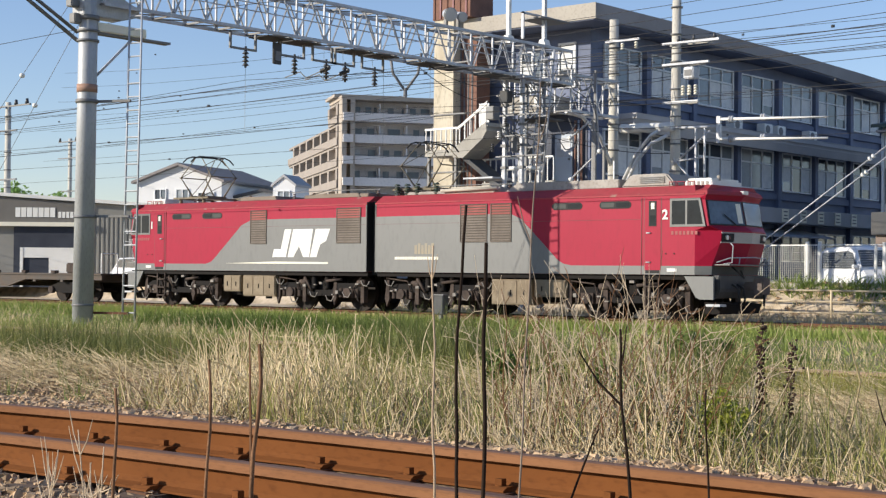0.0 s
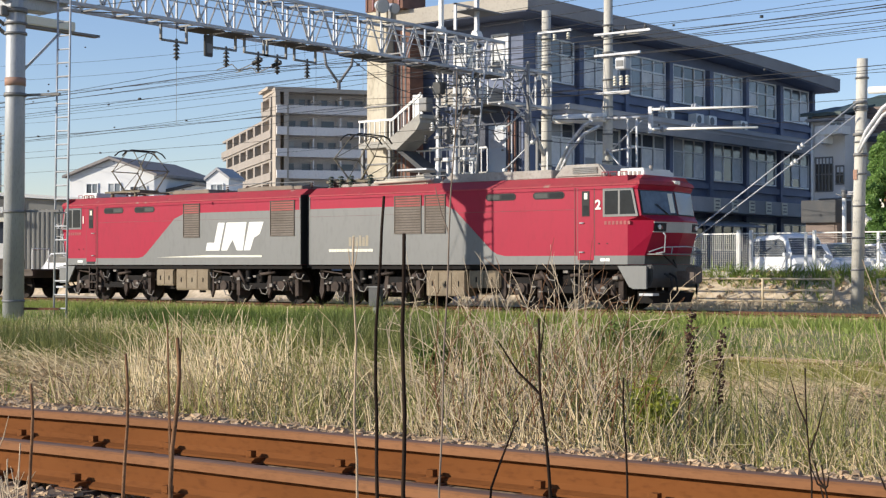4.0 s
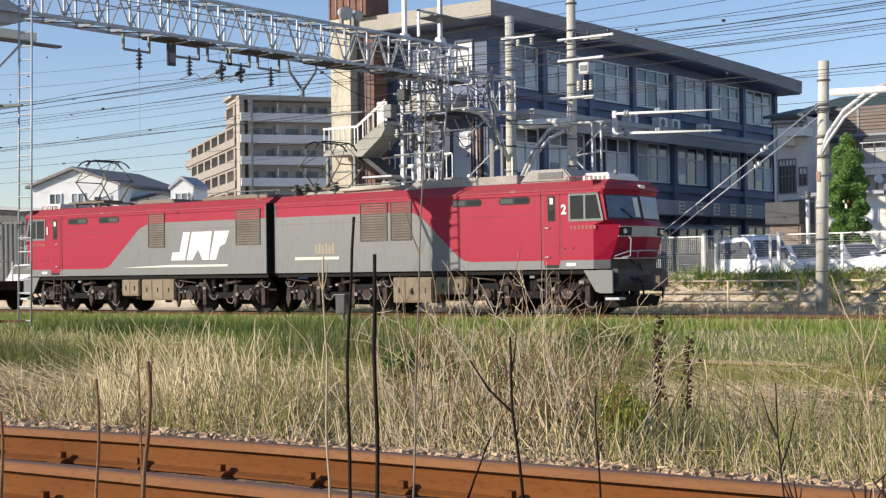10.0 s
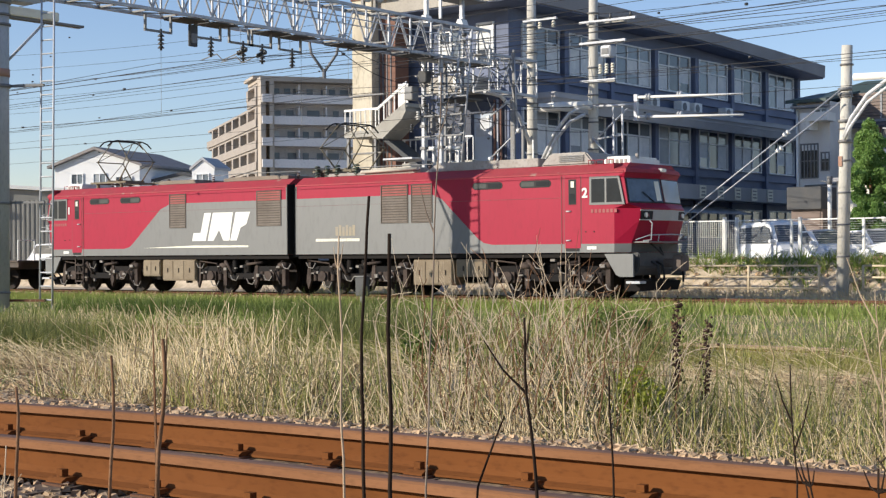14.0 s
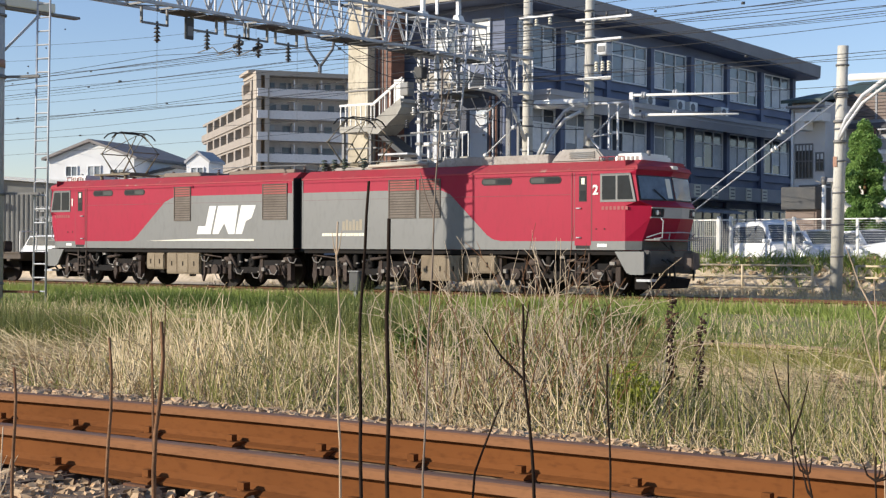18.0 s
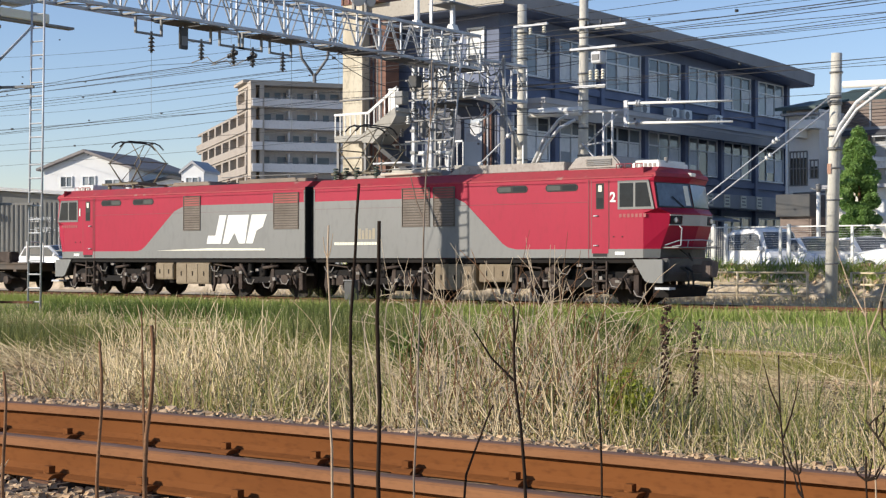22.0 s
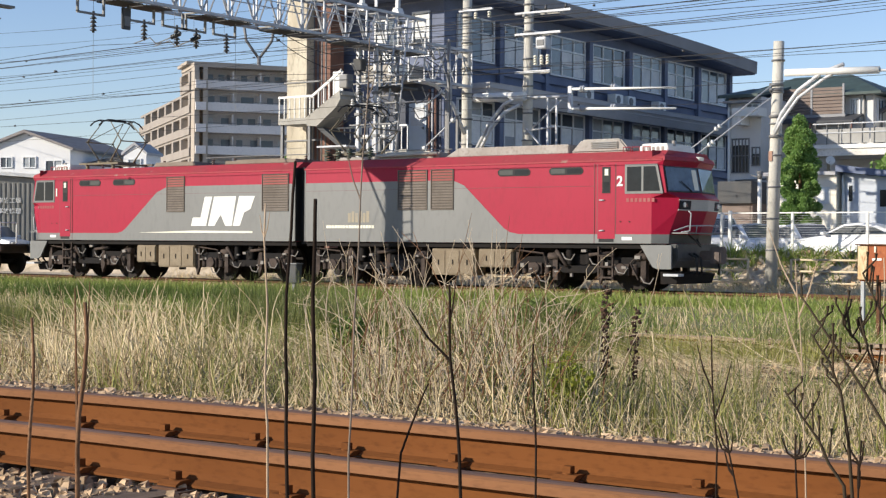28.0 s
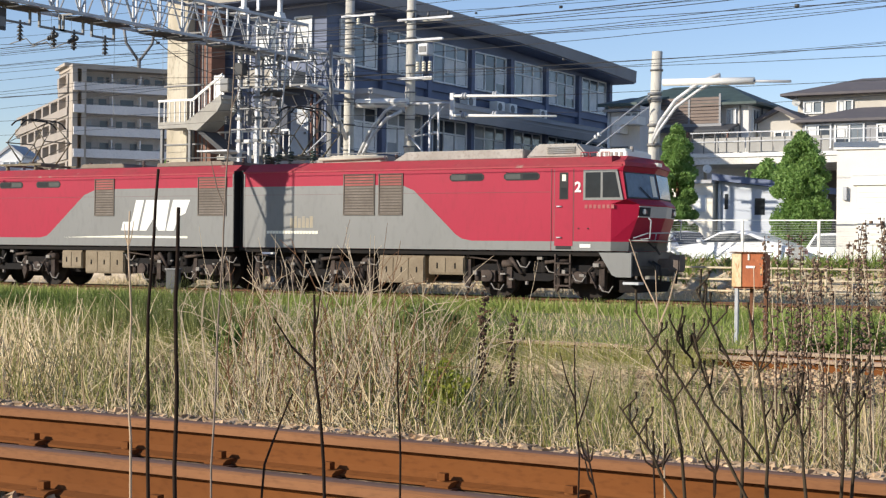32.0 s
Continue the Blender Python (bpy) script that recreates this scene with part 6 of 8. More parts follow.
# left side: white houses over the train
gable_house("white rendered house with a dark gable roof", pose(-85.0, 69.9, 0.8, rz=20), 6.8, 9, 6.75, 1.15, WHITE_WALL, ROOF_PLAIN, 0.4, ((-2.04, -1.05, 5.45, 6.25), (-0.27, 0.8, 5.45, 6.25), (1.5, 2.86, 5.1, 6.0)))
gable_house("white house wing with a grey roof", pose(-80.6, 74.0, 0.8, rz=30), 4.6, 9, 5.6, 0.5, WHITE_WALL, ROOF_TILE, 0.3, ((-1.6, 0.2, 4.6, 5.3),))
gable_house("small white house with a steep grey gable", pose(-76.6, 72.2, 0.8, rz=20), 1.7, 2.2, 6.3, 0.6, WHITE_WALL, SLATE_LIGHT, 0.12, ((-0.5, 0.5, 5.2, 6.0),))
gable_house("pale low house behind the line", pose(-70.5, 74, 0.8, rz=28), 5.4, 6, 4.9, 0.7, WHITE_WALL, ROOF_TILE, 0.35, ((-1.4, -0.2, 3.9, 4.7), (0.5, 1.6, 3.9, 4.7)))


SIGN_Y, SIGN_Z, SIGN_H = 5.68, 2.62, 0.285


def workshop():
    """Local y runs along its front, which faces local x."""
    b = thing("workshop", "grey corrugated workshop with a sign board and shutter", "building", pose(-65, 42.8, 0.3, rz=-53))
    part("wall", Shape().prism([(-7, 0), (17, 0), (17, 3.3), (-7, 4.9)], "x", -10, 0), CORR, b)
    rib = shared("rib", Shape().prism([(0, -0.09), (0.05, -0.045), (0.05, 0.045), (0, 0.09)], "z", 0, 3.6), CORR)
    for k in range(46):
        piece("rib", rib, b, pose(0, 4.2 + k * 0.23, 0))
    part("roof", Shape().prism([(-7.2, 4.93), (17.2, 3.33), (17.2, 3.5), (-7.2, 5.1)], "x", -10.3, 0.25), WHITE, b, "white sloping roof edge")
    part("fascia", Shape().prism([(-7, 3.2), (4.0, 3.2), (4.0, 4.12), (-7, 4.80)], "x", 0.01, 0.12), SIGN_GREY, b, "dark fascia board")
    part("gutter", Shape().box(0.01, 0.3, -7, 4.0, 3.0, 3.2), CREAM, b)
    for k in range(7):
        y = 0.3 + k * 0.29
        part("sign_bar", Shape().box(0.12, 0.15, y, y + 0.25, 3.45, 3.92), WHITE, b)
    for k in range(6):
        y = 2.45 + k * 0.2
        part("sign_bar", Shape().box(0.12, 0.15, y, y + 0.15, 3.42, 3.72), WHITE, b)
    part("opening", Shape().box(0.005, 0.05, 0.2, 3.6, 0, 2.98), SIGN_DARK, b, "dark open bay")
    part("shutter", Shape().box(0.05, 0.12, 0.7, 3.5, 1.45, 1.95), WHITE, b, "white half-raised shutter")
    part("shutter", Shape().box(0.05, 0.12, 2.0, 3.5, 0.2, 1.45), WHITE, b)
    part("jamb", Shape().box(0.05, 0.14, 0.55, 0.7, 0.0, 1.95), WHITE, b)
    for row, words in enumerate(("鈑金塗装・車検工場", "一般保険・事故修理")):
        cu = bpy.data.curves.new("wall_lettering", "FONT")
        cu.body, cu.size, cu.extrude, cu.offset = words, SIGN_H, 0.006, 0.004
        ob = new("wall_lettering", cu)
        ob.parent = b
        ob.matrix_basis = pose(0.075, SIGN_Y, SIGN_Z - row * 0.5 + 0.05, 90, 0, 90)
        cu.materials.append(WHITE)
        tagged(ob, "white painted wall lettering")


CORR = surface("grey_corrugated_sheet", (0.25, 0.245, 0.22), (0.19, 0.185, 0.165), rough=0.7, coarse=0.8, mix=0.5)
SIGN_GREY = surface("sign_board", (0.15, 0.14, 0.125), (0.12, 0.115, 0.10), rough=0.7, mix=0.4)
SIGN_DARK = surface("bay_interior", (0.030, 0.037, 0.055), (0.02, 0.025, 0.04), rough=0.8, mix=0.4)
workshop()

# right side: houses on the rise
TAN_WALL = surface("tan_render", (0.56, 0.52, 0.45), (0.44, 0.41, 0.36), rough=0.9, coarse=0.7, mix=0.5)
GREY_WALL = surface("grey_siding", (0.32, 0.32, 0.32), (0.25, 0.25, 0.26), rough=0.85, coarse=0.8, mix=0.5)
CREAM_WALL = surface("cream_render", (0.80, 0.74, 0.62), (0.70, 0.64, 0.53), rough=0.9, coarse=0.8, mix=0.5)
GREY_WHITE = surface("weathered_white_render", (0.72, 0.70, 0.66), (0.58, 0.56, 0.53), rough=0.9, coarse=0.9, mix=0.6)
BLUE_SHED = surface("blue_grey_sheet", (0.54, 0.57, 0.61), (0.45, 0.49, 0.54), rough=0.7, coarse=0.8, mix=0.4)
PALE_DECK = surface("stained_pale_concrete", (0.80, 0.77, 0.71), (0.62, 0.59, 0.53), rough=0.9, coarse=0.9, fine=10, mix=0.8)
PANEL_GREY = surface("frosted_panel", (0.36, 0.35, 0.32), (0.27, 0.26, 0.24), rough=0.5, coarse=1.5, mix=0.6)
terrace = thing("terrace", "pale concrete terrace deck on columns under the houses", "terrace", pose(0, 0, 0))
part("deck", Shape().box(-26.2, -4, 66.5, 82, 5.28, 5.78), PALE_DECK, terrace)
part("nosing", Shape().box(-26.25, -4, 66.42, 66.497, 5.60, 5.78), WHITE, terrace, "white deck edge")
# the wall's dark colour stands in for deep shade below the deck
part("wall", Shape().box(-26.2, -4, 73, 82, 0.8, 5.277), surface("shade_toned_undercroft_wall", (0.17, 0.155, 0.14), (0.11, 0.10, 0.09), rough=0.9, coarse=0.8, mix=0.7), terrace, "retaining wall coloured dark for the shade under the deck")
for k in range(6):
    part("column", Shape().box(-26.0 + k * 4.2, -25.6 + k * 4.2, 66.8, 67.2, 0.8, 5.277), CONCRETE, terrace)
for k in range(5):
    part("screen_panel", Shape().box(-26.1 + k * 1.3, -24.86 + k * 1.3, 66.6, 66.63, 5.84, 6.5), PANEL_GREY, terrace, "frosted balustrade panel")
for k in range(40):
    part("baluster", Shape().box(-26.1 + k * 0.55, -26.07 + k * 0.55, 66.56, 66.59, 5.78, 6.75), STEEL_DARK, terrace)
for z in (6.3, 6.72):
    part("handrail", Shape().box(-26.2, -4, 66.55, 66.60, z, z + 0.05), STEEL, terrace)
SHUTTER = surface("brown_slatted_screen", (0.23, 0.175, 0.145), (0.17, 0.13, 0.105), rough=0.8, coarse=2, mix=0.6)
ROOF_GREYED = surface("grey_brown_roof_tile", (0.105, 0.095, 0.10), (0.15, 0.135, 0.13), rough=0.8, coarse=2, fine=20, mix=0.6, bump=0.3)
GREEN_ROOF = surface("dark_green_sheet_roof", (0.055, 0.085, 0.075), (0.04, 0.06, 0.055), rough=0.6, coarse=2, mix=0.6)
h1 = hip_house("two-storey house with a dark green hipped roof and brown screens", pose(-27.75, 69.5, 5.95), 6.7, 4.8, 0, 2.45, 1.15, GREY_WHITE, GREEN_ROOF, 0.55, ((-3.0, -1.9, 0.2, 1.2), (-1.2, 0.3, 0.1, 0.9), (0.8, 1.9, 0.1, 0.9), (2.25, 2.75, 1.0, 2.2)), ((0.4, 1.3, 1.1, 2.2), (2.0, 3.4, 0.6, 2.0)))
part("porch_roof", Shape().prism([(-1.5, 0.98), (0, 1.38), (0, 1.47), (-1.5, 1.07)], "x", -1.2, 2.9), ROOF_TILE, h1, "small dark lean-to roof")
for x in (-1.1, 0.8, 2.8):
    part("post", Shape().box(x - 0.05, x + 0.05, -1.45, -1.35, 0, 1.05), BROWN, h1)
part("balcony", Shape().box(-3.2, -2.0, -0.7, -0.01, 1.3, 1.75), WHITE, h1, "white balcony parapet")
part("downpipe", Shape().cyl((2.95, -0.08, 0), (2.95, -0.08, 2.4), 0.045, n=8), STEEL_DARK, h1)
part("downpipe", Shape().cyl((3.43, 1.7, 0), (3.43, 1.7, 2.4), 0.045, n=8), STEEL_DARK, h1)
bs = thing("shuttered_balcony", "brown slatted balcony screen on the house", "balcony", pose(-27.3, 69.0, 7.42))
for k in range(8):
    part("slat", Shape().box(-1.34, 1.6, -0.06, 0, 0.16 * k, 0.16 * k + 0.13), SHUTTER, bs)
part("floor", Shape().box(-1.5, 1.75, -0.1, 0.5, -0.15, -0.02), GREY_WALL, bs)
for x in (-1.4, 0.1, 1.66):
    part("post", Shape().box(x - 0.05, x + 0.05, -0.09, -0.02, -1.47, 1.4), GREY_WALL, bs)
hip_house("cream two-storey house with brown tiled roof", pose(-20.1, 74.5, 5.9), 7.0, 6, 0, 3.3, 1.0, TAN_WALL, ROOF_GREYED, 0.7, ((-3.2, -2.2, 2.3, 2.95), (-1.5, -0.7, 2.3, 2.95), (1.0, 2.2, 2.2, 2.9)), ())
gable_house("small gabled house with grey roof", pose(-23.2, 70.5, 5.95), 2.2, 6, 1.5, 0.55, TAN_WALL, ROOF_GREYED, 0.35, ((-0.25, 0.55, 0.25, 1.1),))
hip_house("grey house with a brown lean-to roof", pose(-19.4, 70.2, 5.95), 5.2, 5, 0, 1.55, 0.75, GREY_WALL, ROOF_GREYED, 0.45, ((-2.45, -1.2, 0.2, 1.35), (-1.05, 0.35, 0.2, 1.35), (0.9, 2.2, 0.5, 1.3)), ((1, 2, 0.3, 1.1),))
part("basement", Shape().box(-3.35, 3.35, 0.004, 4.8, -5.1, -0.003), GREY_WHITE, h1, "plain lower storey")
wing = thing("house_wing", "pale house wing with a white balcony at the street end", "house", pose(-30.1, 66.0, 0.8))
part("wall", Shape().box(0, 1.62, 0, 3.4, 0, 7.3), GREY_WHITE, wing)
part("roof", Shape().prism([(-0.5, 7.25), (3.45, 7.95), (3.45, 8.05), (-0.5, 7.4)], "x", -0.35, 1.66), GREEN_ROOF, wing, "dark sloping roof edge")
part("balcony", Shape().box(0.6, 1.9, -1.0, -0.004, 6.34, 6.72), WHITE, wing, "white balcony front")
part("balcony_end", Shape().box(0.62, 1.05, -0.95, -0.004, 5.95, 6.336), PALE_DECK, wing)
part("canopy", Shape().box(-0.1, 1.65, -0.5, -0.004, 7.02, 7.12), GREY_WALL, wing)
window(wing, 0.85, 1.55, 6.75, 7.0, 0, "x", 2, 0.0, (0, 1), -1)
for xa, xb, za, zb, nb in ((0.2, 1.04, 3.78, 5.36, 5), (1.2, 1.58, 4.1, 4.94, 2)):
    gl = part("window", Shape().box(xa, xb, -0.02, -0.002, za, zb), GLASS, wing, "window behind a dark grille")
    part("blind", Shape().box(xa + 0.04, xb - 0.04, -0.026, -0.021, zb - 0.3, zb - 0.04), BLIND, gl)
    for k in range(nb + 1):
        x = xa + (xb - xa) * k / nb
        part("bar", Shape().box(x - 0.025, x + 0.025, -0.06, -0.03, za, zb), STEEL_DARK, gl)
    for z in (za, (za + zb) / 2, zb):
        part("bar", Shape().box(xa - 0.03, xb + 0.03, -0.075, -0.061, z - 0.025, z + 0.025), STEEL_DARK, gl)
part("downpipe", Shape().cyl((0.05, -0.08, 0), (0.05, -0.08, 7.0), 0.07, n=8), WHITE, wing)
part("pipe", Shape().cyl((0.4, -0.1, 3.4), (1.95, -0.1, 3.45), 0.05, n=6), STEEL_DARK, wing)
carport = thing("carport", "low dark lean-to with a grey fascia and brown shutter", "carport", pose(-27.65, 60.0, 0.9))
part("wall", Shape().box(0, 1.4, 0, 4, 0, 2.05), SHUTTER, carport)
part("fascia", Shape().box(-0.1, 1.45, -0.25, 4.1, 2.053, 3.0), PLATE, carport, "dark grey deep fascia", bevel=0.02)
for k in range(6):
    part("slat", Shape().box(0.1, 1.3, -0.03, -0.003, 0.1 + 0.32 * k, 0.36 + 0.32 * k), SHUTTER, carport)
lp = thing("post_lamp", "slim white post with a dark lamp head", "lamp post", pose(-24.2, 56.0, 0.9))
part("post", Shape().cyl((0, 0, 0), (0, 0, 2.88), 0.085, n=10), WHITE, lp)
part("lamp_head", Shape().cyl((0, 0, 2.88), (0, 0, 3.2), 0.09, 0.12, n=10), STEEL_DARK, lp)
part("arm", Shape().cyl((0, 0, 2.95), (-0.35, 0, 3.05), 0.03, n=6), STEEL_DARK, lp)
cr = thing("annex", "cream rendered annex building", "building", pose(-22.4, 56.2, 0.9))
part("wall", Shape().box(-1.6, 1.25, 0, 4, 0, 3.0), CREAM_WALL, cr)
part("roof", Shape().box(-1.75, 1.27, -0.2, 4.2, 3.0, 3.14), SLATE_LIGHT, cr)
part("pane", Shape().box(0.5, 1.0, -0.02, 0, 1.9, 2.55), BLIND, cr, "small frosted window")
sh = thing("shed", "blue-grey metal shed with a mono-pitch roof", "shed", pose(-19.9, 56.6, 0.9))
part("wall", Shape().prism([(-1.15, 0), (2.0, 0), (2.0, 2.7), (-1.15, 3.1)], "y", 0, 4), BLUE_SHED, sh)
part("roof", Shape().prism([(-1.3, 3.14), (2.3, 2.7), (2.3, 2.95), (-1.3, 3.4)], "y", -0.4, 4.2), SLATE, sh)
part("pane", Shape().box(0.32, 0.72, -0.02, 0, 1.78, 2.42), GLASS, sh, "small dark window")
part("pane", Shape().box(-0.9, -0.76, -0.02, 0, 2.0, 2.6), GLASS, sh, "narrow dark window")
part("downpipe", Shape().cyl((-1.1, -0.08, 0), (-1.1, -0.08, 3.0), 0.06, n=8), WHITE, sh)
ga = thing("garage", "pale cream rendered garage with a roller door", "garage", pose(-13.4, 46.3, 0.95))
part("wall", Shape().box(0, 9, 0, 7, -0.6, 3.55), surface("garage_render", (0.76, 0.73, 0.67), (0.66, 0.63, 0.57), rough=0.9, coarse=0.8, mix=0.6), ga)
part("coping", Shape().box(-0.08, 9.1, -0.08, 7.1, 3.45, 3.68), WHITE, ga)
part("lintel", Shape().box(0.5, 8, -0.10, 0, 2.35, 2.75), WHITE, ga)
rd = part("roller_door", Shape().box(0.62, 5, -0.04, 0, 0, 2.33), CREAM, ga, "cream roller door")
for k in range(14):
    part("slat", Shape().box(0.66, 4.96, -0.055, -0.04, 0.05 + 0.16 * k, 0.19 + 0.16 * k), WHITE, rd)
part("wall_lamp", Shape().box(0.22, 0.34, -0.12, 0, 1.9, 2.3), STEEL, ga, "small wall lamp")
for x, y, z in ((-25.35, 66.55, 5.05), (-23.65, 74.3, 8.75)):
    ds = thing("satellite_dish", "white satellite dish on the building", "satellite dish", pose(x, y, z))
    part("dish", Shape().cyl((0, 0, 0), (0.05, -0.1, 0.03), 0.08, 0.21, n=14), WHITE, ds)
    part("arm", Shape().cyl((0, 0, 0), (0.1, -0.4, -0.1), 0.02, n=5), STEEL, ds)
    part("bracket", Shape().cyl((0, 0, 0), (0, 0.2, 0.5), 0.025, n=6), STEEL, ds)

# ---- fences, railing, walls at the bank ----
STEEL_PALE = surface("pale_fence_wire", (0.72, 0.71, 0.67), (0.58, 0.57, 0.53), rough=0.6, coarse=2, mix=0.5)


def fence():
    f = thing("parking_fence", "white steel parking fence with horizontal bars", "fence", pose(0, 46.0, 1.0))
    for k, x in enumerate([-31 + 2.45 * i for i in range(10)]):
        part("post", Shape().box(x - 0.04, x + 0.04, -0.04, 0.04, 0, 1.22), WHITE, f)
    for x, z in ((-23.6, 1.34), (-23.15, 1.34), (-20.9, 1.3)):
        part("post", Shape().box(x - 0.05, x + 0.05, -0.05, 0.05, 0, z), WHITE, f)
    bar = shared("bar", Shape().box(-31, -6.5, -0.003, 0.003, 0, 0.006), STEEL_PALE)
    for k in range(15):
        piece("bar", bar, f, pose(0, -0.055, 0.06 + k * 0.076))
    upright = shared("wire", Shape().box(-0.004, 0.004, -0.004, 0.004, 0.02, 1.2), STEEL_PALE)
    for k in range(110):
        piece("wire", upright, f, pose(-31 + k * 0.075, -0.066, 0))
    part("top_rail", Shape().box(-31, -6.5, -0.02, 0.02, 1.2, 1.24), WHITE, f)
    m = surface("low_wall_concrete", (0.50, 0.46, 0.38), (0.36, 0.33, 0.26), rough=0.95, coarse=1.5, mix=0.7)
    w = thing("block_wall", "weathered concrete block wall under the fence", "wall", pose(0, 45.7, 0))
    part("wall", Shape().box(-31, -6.5, -0.1, 0.45, 0.3, 0.99), m, w)
    for k in range(3):
        part("footing", Shape().box(-24.2 + k * 1.1, -23.5 + k * 1.1, -0.45, -0.1, 0.2, 0.95 - 0.1 * k), m, w, bevel=0.03)


fence()


def railing(x0, x1):
    r = thing("pipe_railing", "weathered tan pipe railing along the track bank", "railing", pose(x0, 43.6, -0.30), group="pipe railings")
    n = max(1, round((x1 - x0) / 2.35))
    for k in range(n + 1):
        x = (x1 - x0) * k / n
        part("post", Shape().cyl((x, 0, -0.05), (x, 0, 1.06), 0.042, n=8), TAN_PIPE, r)
    for z in (0.34, 0.69, 1.04):
        part("rail", Shape().cyl((0, 0, z), (x1 - x0, 0, z), 0.032, n=8), TAN_PIPE, r)


TAN_PIPE = surface("weathered_tan_pipe", (0.66, 0.55, 0.37), (0.50, 0.39, 0.24), rough=0.8, coarse=3, mix=0.7)
railing(-28.6, -19.2)
railing(-17.8, -8.0)


# ---- parked cars ----
def car(label, m, L, Wd, prof, glass, paint, screen, group="parked cars"):
    """prof: side outline of the body; glass: outline of the side glass."""
    c = thing("car", label, "car", m, group=group)
    hw = Wd / 2
    rings = []
    for y, k in ((-hw, 0.90), (-hw + 0.08, 0.97), (0, 1.0), (hw - 0.08, 0.97), (hw, 0.90)):
        rings.append([(x, y if z < 0.85 else y * 0.92, 0.18 + (z - 0.18) * k if z > 0.5 else z) for x, z in prof])
    part("body", Shape().loft(rings), paint, c)
    (xa, za), (xb, zb) = screen
    n = Vector((za - zb, 0, xb - xa)).normalized() * 0.02
    lo, hi = Vector((xb, 0, zb)).lerp(Vector((xa, 0, za)), 0.08), Vector((xa, 0, za)).lerp(Vector((xb, 0, zb)), 0.10)
    rows = [[p + n * k + Vector((0, s * w, 0)) for p, w in ((lo, hw * 0.84), (hi, hw * 0.76)) for s in ((-1, 1) if p is lo else (1, -1))] for k in (-1.5, 0.6)]
    part("windscreen", Shape().loft([[tuple(p) for p in r] for r in rows]), CAR_GLASS, c)
    part("bumper", Shape().box(L / 2 - 0.06, L / 2 + 0.04, -hw * 0.9, hw * 0.9, 0.28, 0.46), PLATE, c, bevel=0.02)
    for s in (-1, 1):
        part("mirror", Shape().box(xb - 0.25, xb - 0.1, s * (hw - 0.02), s * (hw + 0.16), zb, zb + 0.13), paint, c, bevel=0.02)
        g = Shape().prism(glass, "y", s * hw * 0.95, s * (hw * 0.95 + 0.012))
        part("side_window", g, CAR_GLASS, c)
        for x in (-L * 0.31, L * 0.31):
            w = part("wheel", Shape().cyl((x, s * (hw - 0.18), 0.29), (x, s * (hw + 0.02), 0.29), 0.29, n=16), BLACK, c)
            part("rim", Shape().cyl((x, s * (hw + 0.02), 0.29), (x, s * (hw + 0.035), 0.29), 0.18, n=12), STEEL, w)
    for x, d in ((max(p[0] for p in prof) - 0.03, 1), (min(p[0] for p in prof) + 0.03, -1)):
        for s in (-1, 1):
            part("lamp", Shape().box(x - 0.04, x + 0.05, s * (hw - 0.32), s * (hw - 0.06), 0.62, 0.78), LAMP_GLASS if d > 0 else DARK_RED, c)
    return c


CAR_GLASS = surface("tinted_car_glass", (0.13, 0.14, 0.145), (0.07, 0.075, 0.08), rough=0.06, coarse=1.5, mix=0.6, bump=0.0, spec=0.8)
CAR_WHITE = surface("white_car_paint", (0.80, 0.80, 0.79), (0.74, 0.74, 0.73), rough=0.25, mix=0.25, bump=0.0)
VAN = [(-1.65, 0.3), (-1.68, 0.9), (-1.62, 1.75), (-1.4, 1.84), (0.55, 1.86), (0.95, 1.75), (1.42, 1.05), (1.68, 0.85), (1.70, 0.3)]
VAN_G = [(-1.5, 1.05), (-1.48, 1.6), (0.55, 1.66), (0.85, 1.58), (1.2, 1.05)]
MINI = [(-1.65, 0.3), (-1.68, 0.8), (-1.5, 1.05), (-1.2, 1.48), (0.3, 1.52), (0.95, 0.98), (1.6, 0.84), (1.70, 0.3)]
MINI_G = [(-1.35, 1.02), (-1.1, 1.38), (0.25, 1.41), (0.75, 1.0)]
COUPE = [(-2.2, 0.3), (-2.22, 0.85), (-1.95, 0.98), (-1.5, 1.10), (-0.9, 1.32), (-0.3, 1.40), (0.2, 1.36), (1.0, 0.98), (1.8, 0.84), (2.15, 0.66), (2.2, 0.3)]
COUPE_G = [(-1.35, 1.02), (-0.85, 1.23), (-0.3, 1.29), (0.15, 1.26), (0.75, 1.0)]
car("white kei van parked behind the fence", pose(-23.55, 49.8, 0.42, rz=-38), 3.3, 1.45, VAN, VAN_G, CAR_WHITE, ((0.95, 1.75), (1.42, 1.05)))
car("white hatchback parked behind the fence", pose(-21.75, 49.6, 0.42, rz=-35), 3.4, 1.5, MINI, MINI_G, CAR_WHITE, ((0.3, 1.52), (0.95, 0.98)))
car("white small car parked behind the fence", pose(-19.9, 49.8, 0.42, rz=-35), 3.4, 1.5, MINI, MINI_G, CAR_WHITE, ((0.3, 1.52), (0.95, 0.98)))
car("low white sports coupe parked behind the fence", pose(-17.35, 48.2, 0.55, rz=176), 4.4, 1.75, COUPE, COUPE_G, CAR_WHITE, ((0.2, 1.36), (1.0, 0.98)))
car("white wagon parked beside the coupe", pose(-13.9, 50.5, 0.42, rz=-10), 3.4, 1.6, MINI, MINI_G, CAR_WHITE, ((0.3, 1.52), (0.95, 0.98)))
car("white kei van parked by the workshop", pose(-57.0, 45.0, 0.3, rz=10), 3.4, 1.5, MINI, MINI_G, CAR_WHITE, ((0.3, 1.52), (0.95, 0.98)))

